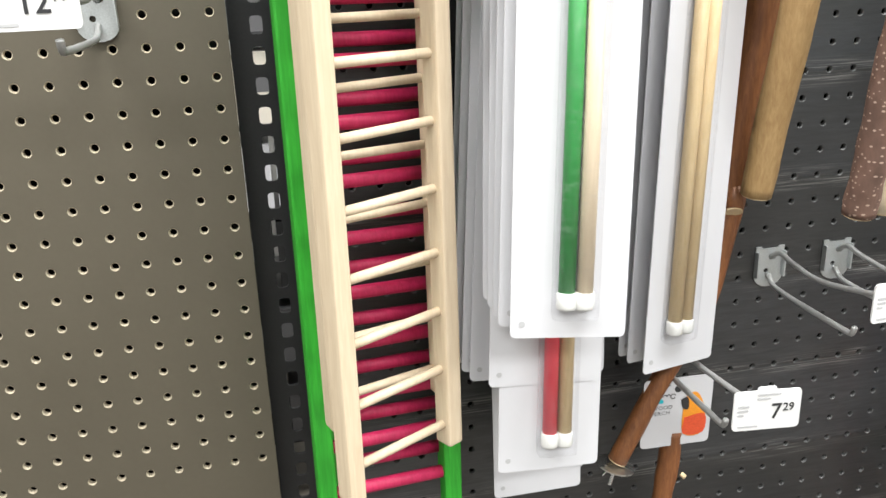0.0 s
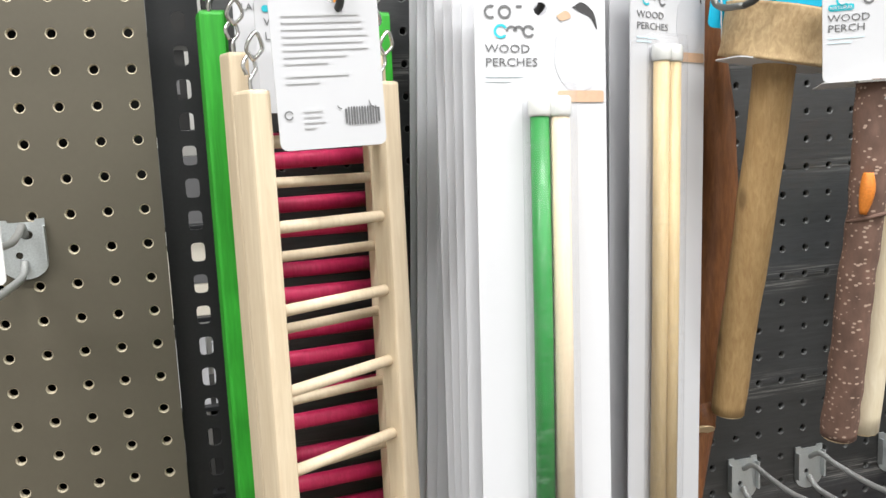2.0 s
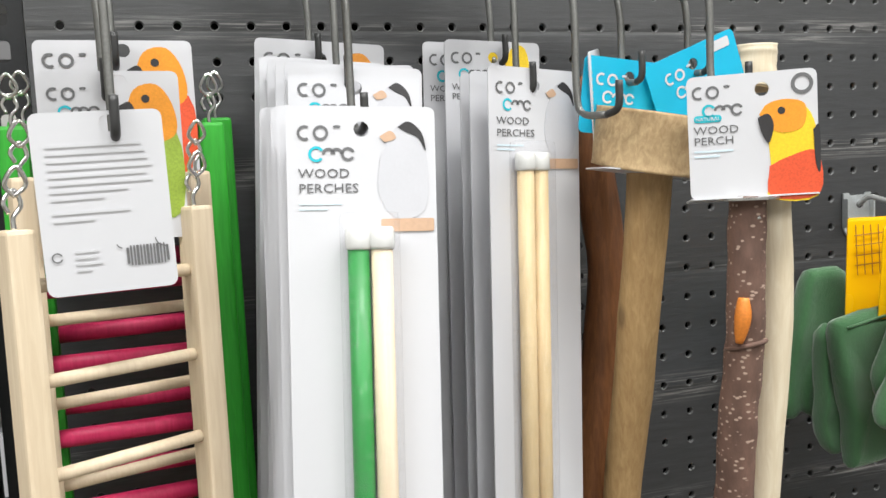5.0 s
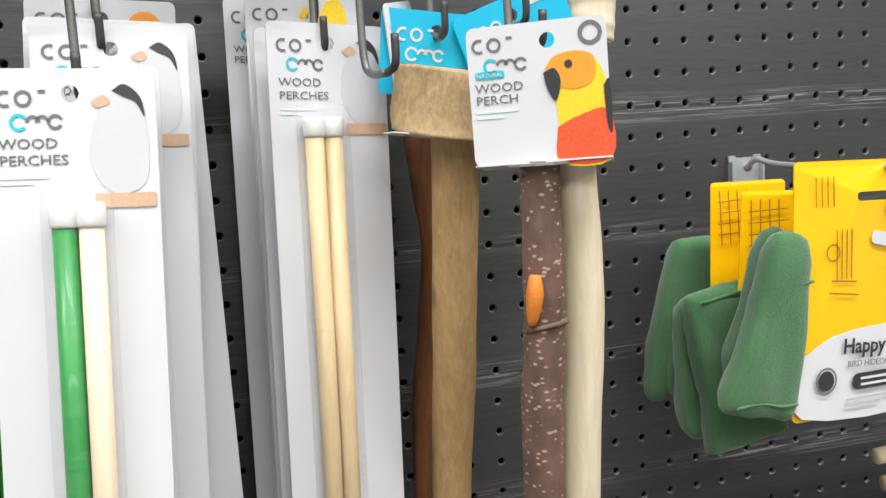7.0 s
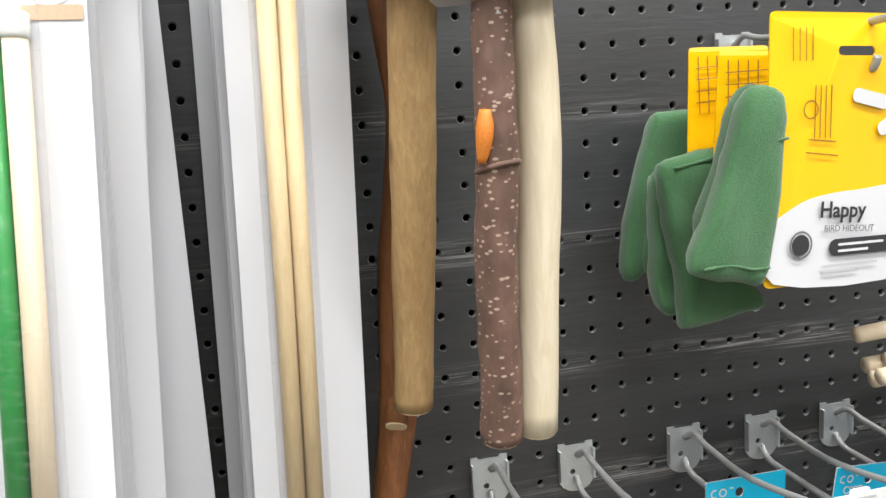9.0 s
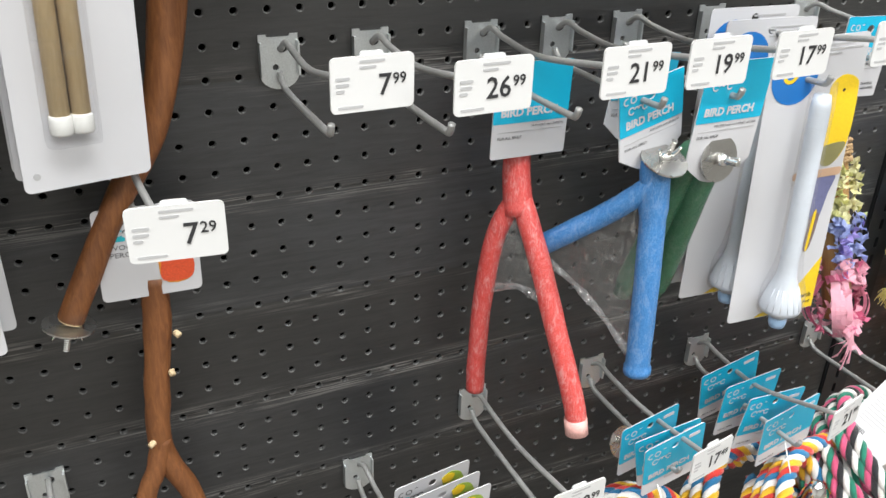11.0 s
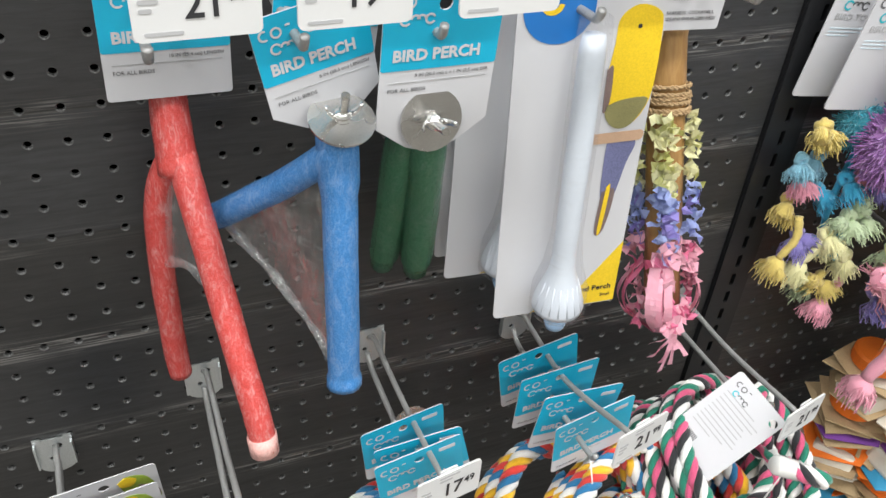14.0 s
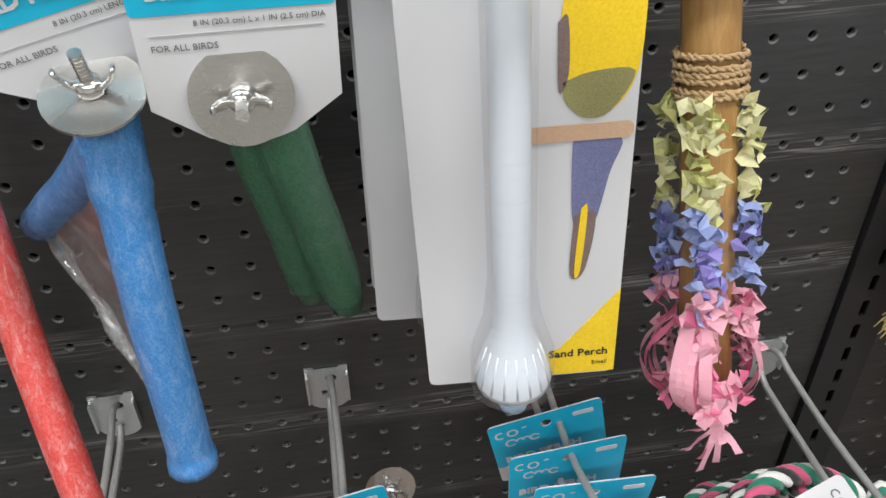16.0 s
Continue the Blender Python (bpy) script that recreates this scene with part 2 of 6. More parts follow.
M = {
    "board": planked_board("charcoal_planked_board"),
    "tan": plain("taupe_painted_board", (0.092, 0.079, 0.056), 0.55, vary=0.10, size=40, relief=0.10),
    "tan_core": plain("raw_hardboard_edge", (0.46, 0.40, 0.30), 0.8, vary=0.15, size=200),
    "dark_core": plain("grey_hardboard_edge", (0.105, 0.105, 0.105), 0.7, vary=0.25, size=200),
    "deck": plain("floor_shade_deck_grey", (0.045, 0.042, 0.040), 0.5, vary=0.2, size=30),
    "black_steel": plain("black_powder_coat", (0.014, 0.015, 0.017), 0.42, vary=0.25, size=80),
    "dark_back": plain("dark_backing", (0.012, 0.012, 0.012), 0.8, vary=0.2),
    "zinc": plain("galvanised_steel", (0.60, 0.63, 0.64), 0.34, 0.75, vary=0.22, size=120, relief=0.25),
    "wire": plain("grey_plated_wire", (0.36, 0.36, 0.355), 0.45, 0.35, vary=0.2, size=120),
    "dull_wire": plain("dull_grey_wire", (0.22, 0.22, 0.21), 0.45, 0.8, vary=0.2, size=120),
    "dark_tip": plain("dark_wire_tip", (0.05, 0.05, 0.05), 0.45, 0.4),
    "chrome": plain("bright_steel", (0.80, 0.80, 0.79), 0.14, 1.0, vary=0.10, size=150, relief=0.10),
    "washer_steel": plain("brushed_steel_washer", (0.56, 0.55, 0.53), 0.27, 0.95, vary=0.15, size=150, relief=0.15),
    "p_olive": plain("olive_feather_print", (0.26, 0.24, 0.10), 0.45, vary=0.4, size=200, relief=0.0),
    "white_card": plain("white_coated_card", (0.57, 0.57, 0.595), 0.42, vary=0.04, size=30, relief=0.03, coat=0.15),
    "grey_card": plain("pale_grey_card", (0.62, 0.63, 0.66), 0.5, vary=0.05, size=30, relief=0.04),
    "kraft": plain("brown_card", (0.50, 0.36, 0.20), 0.8, vary=0.2, size=80, relief=0.3, random_tone=0.3),
    "tag": plain("white_price_label", (0.64, 0.64, 0.64), 0.5, vary=0.05, size=60, relief=0.03),
    "holder": plain("clear_label_holder", (0.66, 0.67, 0.68), 0.18, vary=0.05, relief=0.0, coat=0.4),
    "ink": plain("black_ink", (0.025, 0.025, 0.028), 0.5, vary=0.1, relief=0.0),
    "soft_ink": plain("soft_grey_ink", (0.54, 0.54, 0.56), 0.5, vary=0.05, relief=0.0),
    "grey_ink": plain("grey_ink", (0.13, 0.13, 0.135), 0.5, vary=0.1, relief=0.0),
    "pale_ink": plain("pale_grey_ink", (0.42, 0.42, 0.43), 0.5, vary=0.1, relief=0.0),
    "faint_ink": plain("faint_blue_ink", (0.56, 0.66, 0.72), 0.5, vary=0.1, relief=0.0),
    "teal": plain("turquoise_ink", (0.010, 0.43, 0.52), 0.45, vary=0.06, relief=0.0),
    "cyan": plain("cyan_printed_card", (0.003, 0.40, 0.62), 0.42, vary=0.06, size=30, relief=0.03, coat=0.15),
    "p_orange": plain("orange_print", (0.80, 0.30, 0.02), 0.45, vary=0.2, size=140, relief=0.0),
    "p_yellow": plain("yellow_print", (0.82, 0.56, 0.02), 0.45, vary=0.2, size=140, relief=0.0),
    "p_red": plain("red_orange_print", (0.72, 0.09, 0.03), 0.45, vary=0.25, size=140, relief=0.0),
    "p_green": plain("green_print", (0.30, 0.42, 0.05), 0.45, vary=0.3, size=160, relief=0.0),
    "p_grey": plain("grey_feather_print", (0.50, 0.50, 0.53), 0.45, vary=0.2, size=140, relief=0.0),
    "p_pale": plain("white_feather_print", (0.52, 0.52, 0.55), 0.45, vary=0.08, size=100, relief=0.0),
    "p_brown": plain("brown_feather_print", (0.20, 0.14, 0.13), 0.45, vary=0.4, size=160, relief=0.0),
    "p_tan": plain("perch_print", (0.55, 0.36, 0.24), 0.45, vary=0.15, size=100, relief=0.0),
    "p_blue": plain("blue_feather_print", (0.16, 0.17, 0.32), 0.45, vary=0.4, size=160, relief=0.0),
    "p_black": plain("black_feather_print", (0.03, 0.028, 0.03), 0.45, vary=0.3, size=160, relief=0.0),
    "round_blue": plain("royal_blue_print", (0.012, 0.16, 0.50), 0.4, vary=0.05, relief=0.0, coat=0.2),
    "green_wood": wood("green_stained_wood", (0.035, 0.40, 0.030), (0.012, 0.24, 0.012), rough=0.5),
    "pink_wood": wood("magenta_stained_dowel", (0.64, 0.028, 0.125), (0.46, 0.012, 0.070), rough=0.5),
    "pale_wood": wood("bare_pine", (0.70, 0.585, 0.43), (0.58, 0.455, 0.31), rough=0.55),
    "dowel": wood("bare_birch_dowel", (0.71, 0.595, 0.44), (0.60, 0.475, 0.33), rough=0.55),
    "oak_dowel": wood("straw_coloured_dowel", (0.66, 0.51, 0.30), (0.52, 0.38, 0.20), (55, 55, 9), rough=0.55),
    "green_lac": wood("green_lacquered_dowel", (0.008, 0.235, 0.036), (0.005, 0.165, 0.022), rough=0.45, coat=0.12),
    "red_lac": wood("red_lacquered_dowel", (0.78, 0.065, 0.095), (0.68, 0.045, 0.070), rough=0.4, coat=0.2),
    "peeled": wood("peeled_branch", (0.44, 0.29, 0.13), (0.27, 0.155, 0.06), (60, 60, 14), 0.6, knots=0.75, relief=0.35),
    "stump": wood("sawn_branch_block", (0.55, 0.40, 0.22), (0.30, 0.19, 0.09), (50, 50, 30), 0.7, knots=0.8, relief=0.4),
    "red_brown": wood("smooth_reddish_branch", (0.27, 0.105, 0.035), (0.12, 0.04, 0.013), (60, 60, 9), 0.5, relief=0.3),
    "white_stick": wood("white_peeled_stick", (0.70, 0.62, 0.48), (0.58, 0.48, 0.33), (45, 45, 5), 0.5),
    "bark": bark("speckled_brown_bark", (0.135, 0.075, 0.055), (0.40, 0.29, 0.23)),
    "cut": plain("fresh_cut_wood", (0.70, 0.54, 0.33), 0.7, vary=0.15, size=120),
    "orange_scar": plain("orange_cut_wood", (0.62, 0.19, 0.02), 0.6, vary=0.3, size=120),
    "plush": plain("green_plush", (0.040, 0.128, 0.046), 0.95, vary=0.28, size=150, relief=1.0, sheen=0.35),
    "bag": plain("glossy_yellow_bag", (0.85, 0.47, 0.003), 0.25, vary=0.05, size=20, relief=0.05, coat=0.4),
    "bag_line": plain("brown_drawing_ink", (0.22, 0.09, 0.01), 0.5, vary=0.1, relief=0.0),
    "cap": plain("white_shrink_cap", (0.66, 0.66, 0.64), 0.25, vary=0.08, size=120, relief=0.2, coat=0.5),
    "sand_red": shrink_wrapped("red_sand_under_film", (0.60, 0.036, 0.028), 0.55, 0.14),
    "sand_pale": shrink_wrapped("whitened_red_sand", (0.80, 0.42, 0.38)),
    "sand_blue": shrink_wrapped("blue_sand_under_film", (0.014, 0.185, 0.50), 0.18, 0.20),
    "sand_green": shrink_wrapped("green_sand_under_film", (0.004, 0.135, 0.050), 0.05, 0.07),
    "film": glassy("clear_film", (0.95, 0.95, 0.95), 0.12, 0.55, 0.085, 0.3),
    "film_roll": glassy("bunched_clear_film", (0.95, 0.95, 0.96), 0.10, 0.45, 0.09, 0.4),
    "blister": glassy("clear_blister", (0.985, 0.985, 0.99), 0.10, 0.97, 0.03, 0.12),
    "pale_blue": plain("pale_blue_plastic", (0.56, 0.60, 0.66), 0.38, vary=0.06, size=60, relief=0.05, coat=0.4),
    "blue_foot": plain("blue_plastic_foot", (0.33, 0.50, 0.72), 0.35, vary=0.06, relief=0.05),
    "bamboo": wood("bamboo_cane", (0.46, 0.27, 0.10), (0.27, 0.135, 0.04), (40, 40, 7), 0.4, coat=0.25),
    "twine": plain("jute_twine", (0.46, 0.31, 0.16), 0.85, vary=0.35, size=250, relief=0.6),
    "floor": plain("polished_concrete", (0.20, 0.18, 0.155), 0.35, vary=0.15, size=8, relief=0.05),
    "wall": plain("white_wall_paint", (0.72, 0.72, 0.70), 0.7, vary=0.05, size=6),
    "ceil": plain("white_ceiling_paint", (0.74, 0.74, 0.74), 0.8, vary=0.05, size=6),
    "coconut": plain("carved_coconut_shell", (0.33, 0.135, 0.055), 0.72, vary=0.3, size=60, relief=0.4),
    "chip_orange": plain("orange_dyed_wood", (0.78, 0.17, 0.015), 0.6, vary=0.15, size=90, relief=0.2),
    "chip_blue": plain("blue_dyed_wood", (0.03, 0.24, 0.42), 0.6, vary=0.15, size=90, relief=0.2),
    "chip_green": plain("green_dyed_wood", (0.03, 0.26, 0.03), 0.6, vary=0.15, size=90, relief=0.2),
    "chip_yellow": plain("yellow_dyed_wood", (0.80, 0.50, 0.03), 0.6, vary=0.15, size=90, relief=0.2),
    "chip_red": plain("red_dyed_wood", (0.62, 0.04, 0.03), 0.6, vary=0.15, size=90, relief=0.2),
    "chip_purple": plain("purple_paper", (0.20, 0.06, 0.32), 0.7, vary=0.15, size=90, relief=0.2),
    "hide": plain("white_rawhide", (0.72, 0.67, 0.58), 0.6, vary=0.12, size=60, relief=0.3),
}


def yarn(name, c):
    return plain(name, c, 0.95, vary=0.28, size=320, relief=0.7, sheen=0.3)


for key, c in {
    "y_red": (0.66, 0.045, 0.035), "y_yellow": (0.82, 0.46, 0.02), "y_white": (0.80, 0.79, 0.77), "y_blue": (0.02, 0.17, 0.36), "y_pink": (0.72, 0.16, 0.24),
    "y_orange": (0.76, 0.20, 0.03), "y_green": (0.015, 0.20, 0.13), "y_black": (0.020, 0.020, 0.024), "y_grey": (0.30, 0.30, 0.34), "y_rose": (0.62, 0.09, 0.20),
    "t_lilac": (0.42, 0.20, 0.52), "t_teal": (0.06, 0.38, 0.48), "t_cream": (0.78, 0.74, 0.40), "t_pink": (0.82, 0.35, 0.45), "t_violet": (0.24, 0.20, 0.52), "t_lime": (0.55, 0.66, 0.42),
    "c_cream": (0.90, 0.88, 0.58), "c_lime": (0.80, 0.80, 0.38), "c_blue": (0.50, 0.58, 0.90), "c_violet": (0.40, 0.34, 0.76), "c_pink": (0.95, 0.55, 0.66), "c_rose": (0.88, 0.28, 0.46), "t_cyan": (0.05, 0.42, 0.68), "t_sky": (0.25, 0.52, 0.66), "t_yellow": (0.72, 0.56, 0.16),
}.items():
    M[key] = plain("paper_strip_" + key[2:], c, 0.7, vary=0.08, size=60, relief=0.1) if key[:2] == "c_" else yarn(key.replace("y_", "cotton_").replace("t_", "tuft_"), c)

# ---- building tools ----
WALL = 0.738          # face of the perforated boards
PITCH = 0.0254
HX, HZ = 0.006, -0.006  # phase of the holes
rng = random.Random(7)
POST_PHASE = -0.0046


def mesh_of(bm, name, material, smooth=False):
    me = bpy.data.meshes.new(name)
    bm.normal_update()
    bm.to_mesh(me)
    bm.free()
    mats = material if isinstance(material, (list, tuple)) else [material]
    for m in mats:
        me.materials.append(M[m] if isinstance(m, str) else m)
    if smooth:
        for p in me.polygons:
            p.use_smooth = True
    return me


def part(name, bm, material, parent, label="", smooth=False):
    ob = new(name, mesh_of(bm, name, material, smooth))
    ob.parent = parent
    return tagged(ob, label)


def thing(name, label, category, m=None, group=""):
    ob = new(name)
    ob.empty_display_size = 0.02
    ob.matrix_basis = m if m is not None else Matrix.Identity(4)
    return tagged(ob, label, category, group)


def block(sx, sy, sz, at=(0, 0, 0), bevel=0.0, turn=None, bm=None):
    bm = bm or bmesh.new()
    got = bmesh.ops.create_cube(bm, size=1.0)
    vs = got["verts"]
    bmesh.ops.scale(bm, vec=(sx, sy, sz), verts=vs)
    if bevel:
        es = list({e for v in vs for e in v.link_edges})
        res = bmesh.ops.bevel(bm, geom=es, offset=bevel, segments=2, affect="EDGES", profile=0.6)
        vs = list({v for f in res["faces"] for v in f.verts} | {v for v in vs if v.is_valid})
    if turn is not None:
        bmesh.ops.rotate(bm, cent=(0, 0, 0), matrix=turn, verts=vs)
    bmesh.ops.translate(bm, vec=at, verts=vs)
    return bm


def smooth_path(points, steps=6):
    """Catmull-Rom through the points."""
    ps = [Vector(p) for p in points]
    ps = [ps[0] * 2 - ps[1]] + ps + [ps[-1] * 2 - ps[-2]]
    out = []
    for i in range(1, len(ps) - 2):
        a, b, c, d = ps[i - 1:i + 3]
        for k in range(steps):
            t = k / steps
            out.append(0.5 * ((2 * b) + (c - a) * t + (2 * a - 5 * b + 4 * c - d) * t * t + (3 * b - a - 3 * c + d) * t ** 3))
    out.append(ps[-2])
    return out


def sweep(path, radius, sides=10, bm=None, squash=1.0, wobble=0.0, seed=0, caps=True):
    """A round bar along a path; radius a number or a function of 0..1."""
    bm = bm or bmesh.new()
    path = [Vector(p) for p in path]
    n = len(path)
    up = Vector((0, 0, 1))
    rings, side = [], None
    for i, p in enumerate(path):
        d = (path[min(i + 1, n - 1)] - path[max(i - 1, 0)])
        d = d.normalized() if d.length > 1e-9 else Vector((0, 0, 1))
        if side is None:
            side = d.cross(up if abs(d.z) < 0.9 else Vector((0, 1, 0))).normalized()
        side = (side - d * side.dot(d)).normalized()
        other = d.cross(side)
        r = radius(i / max(1, n - 1)) if callable(radius) else radius
        ring = []
        for k in range(sides):
            a = 2 * math.pi * k / sides
            rr = r
            if wobble:
                rr *= 1 + wobble * noise.noise(Vector((math.cos(a) * 1.3 + seed * 7, math.sin(a) * 1.3, i * 0.35)))
            ring.append(bm.verts.new(p + side * (math.cos(a) * rr) + other * (math.sin(a) * rr * squash)))
        rings.append(ring)
    for a, b in zip(rings, rings[1:]):
        for k in range(sides):
            bm.faces.new((a[k], a[(k + 1) % sides], b[(k + 1) % sides], b[k]))
    if caps:
        bm.faces.new(rings[0][::-1])
        bm.faces.new(rings[-1])
    bmesh.ops.recalc_face_normals(bm, faces=bm.faces)
    return bm


def rounded_outline(w, h, r, corners=4, cx=0.0, cz=0.0):
    out = []
    for sx, sz, a0 in ((1, 1, 0), (-1, 1, 90), (-1, -1, 180), (1, -1, 270)):
        for k in range(corners + 1):
            a = radians(a0 + 90 * k / corners)
            out.append((cx + sx * (w / 2 - r) + r * math.cos(a), cz + sz * (h / 2 - r) + r * math.sin(a)))
    return out


def circle_outline(r, n=14, cx=0.0, cz=0.0, sz=1.0):
    return [(cx + r * math.cos(2 * math.pi * k / n), cz + sz * r * math.sin(2 * math.pi * k / n)) for k in range(n)]


def plate(outline, thick, holes=(), y=0.0, bm=None, bend=None):
    """A flat plate in the xz plane, front face at y, back at y + thick, with through holes."""
    from mathutils.geometry import tessellate_polygon
    bm = bm or bmesh.new()
    loops = [list(outline)] + [list(h) for h in holes]
    flat = [p for lp in loops for p in lp]
    bend = bend or (lambda x, z: 0.0)
    front = [bm.verts.new((x, y + bend(x, z), z)) for x, z in flat]
    back = [bm.verts.new((x, y + thick + bend(x, z), z)) for x, z in flat]
    done = set()
    for a, b, c in tessellate_polygon([[Vector((x, z, 0)) for x, z in lp] for lp in loops]):
        if len({a, b, c}) < 3 or frozenset((a, b, c)) in done:
            continue
        done.add(frozenset((a, b, c)))
        bm.faces.new((front[a], front[b], front[c]))
        bm.faces.new((back[a], back[c], back[b]))
    at = 0
    for lp in loops:
        n = len(lp)
        for k in range(n):
            i, j = at + k, at + (k + 1) % n
            bm.faces.new((front[i], front[j], back[j], back[i]))
        at += n
    bmesh.ops.recalc_face_normals(bm, faces=bm.faces)
    return bm


def lathe(profile, sides=20, bm=None, at=(0, 0, 0)):
    """Rings (radius, z) turned about z."""
    bm = bm or bmesh.new()
    rings = [[bm.verts.new((at[0] + r * math.cos(2 * math.pi * k / sides), at[1] + r * math.sin(2 * math.pi * k / sides), at[2] + z)) for k in range(sides)] for r, z in profile]
    for a, b in zip(rings, rings[1:]):
        for k in range(sides):
            bm.faces.new((a[k], a[(k + 1) % sides], b[(k + 1) % sides], b[k]))
    bm.faces.new(rings[0][::-1])
    bm.faces.new(rings[-1])
    bmesh.ops.recalc_face_normals(bm, faces=bm.faces)
    return bm


LETTERS = {}


def lettering(text, height, x, z, y, material, parent, align="LEFT", squeeze=1.0, bold=0.0, lean=0.0):
    """Printed words, cap height given, baseline at z, reading along x on a face that looks to -y."""
    key = (text, align, bold, material)
    if key not in LETTERS:
        cu = bpy.data.curves.new("lettering", "FONT")
        cu.body, cu.align_x, cu.size, cu.extrude, cu.offset, cu.resolution_u = text, align, 1.0, 0.004, bold, 2
        tmp = bpy.data.objects.new("lettering_source", cu)
        scene.collection.objects.link(tmp)
        bpy.context.view_layer.update()
        me = bpy.data.meshes.new_from_object(tmp)
        bpy.data.objects.remove(tmp)
        me.materials.clear()
        me.materials.append(M[material])
        LETTERS[key] = me
    ob = new("lettering", LETTERS[key])
    s = height / 0.69
    ob.parent = parent
    ob.matrix_basis = Matrix.Translation((x, y, z)) @ Euler((radians(90), radians(lean), 0)).to_matrix().to_4x4() @ Matrix.Diagonal((s * squeeze, s, 0.02, 1))
    return ob


def printed(outline, y, material, parent, name="printed_panel", label=""):
    return part(name, plate(outline, 0.00025, y=y), material, parent, label)


def rows_of_print(parent, x0, z0, w, n, gap, thick, y, material="pale_ink", name="small_print", seed=1):
    r = random.Random(seed)
    bm = bmesh.new()
    for k in range(n):
        ww = w * (0.72 + 0.28 * r.random()) if k < n - 1 else w * 0.5
        plate(rounded_outline(ww, thick, thick * 0.3, 1, x0 + ww / 2, z0 - k * gap), 0.00025, y=y, bm=bm)
    return part(name, bm, material, parent)


def ring_mark(bm, cx, cz, r, w, y, gap0=0.0, gap1=0.0, n=14):
    """An open ring as a flat mark."""
    pts_o, pts_i = [], []
    a0, a1 = radians(gap0), radians(360 - gap1)
    for k in range(n + 1):
        a = a0 + (a1 - a0) * k / n
        pts_o.append((cx + (r + w / 2) * math.cos(a), cz + (r + w / 2) * math.sin(a)))
        pts_i.append((cx + (r - w / 2) * math.cos(a), cz + (r - w / 2) * math.sin(a)))
    for k in range(n):
        vs = [bm.verts.new((p[0], y, p[1])) for p in (pts_o[k], pts_o[k + 1], pts_i[k + 1], pts_i[k])]
        bm.faces.new(vs)


def maker_mark(parent, x, z, w, y, dark="grey_ink", accent="teal"):
    """The maker's mark as plain rings in two rows."""
    r, t = w * 0.125, w * 0.055
    bm = bmesh.new()
    ring_mark(bm, x + w * 0.14, z, r, t, y, 60, -60 + 120)
    ring_mark(bm, x + w * 0.45, z, r, t, y)
    ring_mark(bm, x + w * 0.77, z, r, t, y, 120, 300)
    ring_mark(bm, x + w * 0.60, z - w * 0.42, r * 0.8, t, y, 0, 180)
    ring_mark(bm, x + w * 0.76, z - w * 0.42, r * 0.8, t, y, 0, 180)
    ring_mark(bm, x + w * 0.98, z - w * 0.42, r * 0.9, t, y, 20, 30)
    part("maker_mark", bm, dark, parent)
    bm = bmesh.new()
    ring_mark(bm, x + w * 0.36, z - w * 0.42, r * 1.05, t, y, 30, 40)
    part("maker_mark", bm, accent, parent)


def blob(points, y, material, parent, name="bird_picture", label=""):
    pts = smooth_path([(*p, 0) for p in points + [points[0]]], 4)[:-1]
    return printed([(p.x, p.y) for p in pts], y, material, parent, name, label)


# ---- the setting ----
def room():
    def slab(name, sx, sy, sz, at, mat):
        ob = new(name, mesh_of(block(sx, sy, sz, at), name, mat))
        return tagged(ob, "", "", "", "structure")
    tagged(slab("floor", 9.0, 8.0, 0.1, (1.0, -0.5, -0.05), "floor"), "grey-beige polished concrete shop floor")
    tagged(slab("ceiling", 9.0, 8.0, 0.1, (1.0, -0.5, 3.25), "ceil"), "plain white shop ceiling")
    slab("wall_west", 0.1, 8.0, 3.2, (-3.45, -0.5, 1.6), "wall")
    slab("wall_east", 0.1, 8.0, 3.2, (5.45, -0.5, 1.6), "wall")
    slab("wall_south", 8.8, 0.1, 3.2, (1.0, -4.45, 1.6), "wall")
    slab("wall_north", 8.8, 0.1, 3.2, (1.0, 3.45, 1.6), "wall")


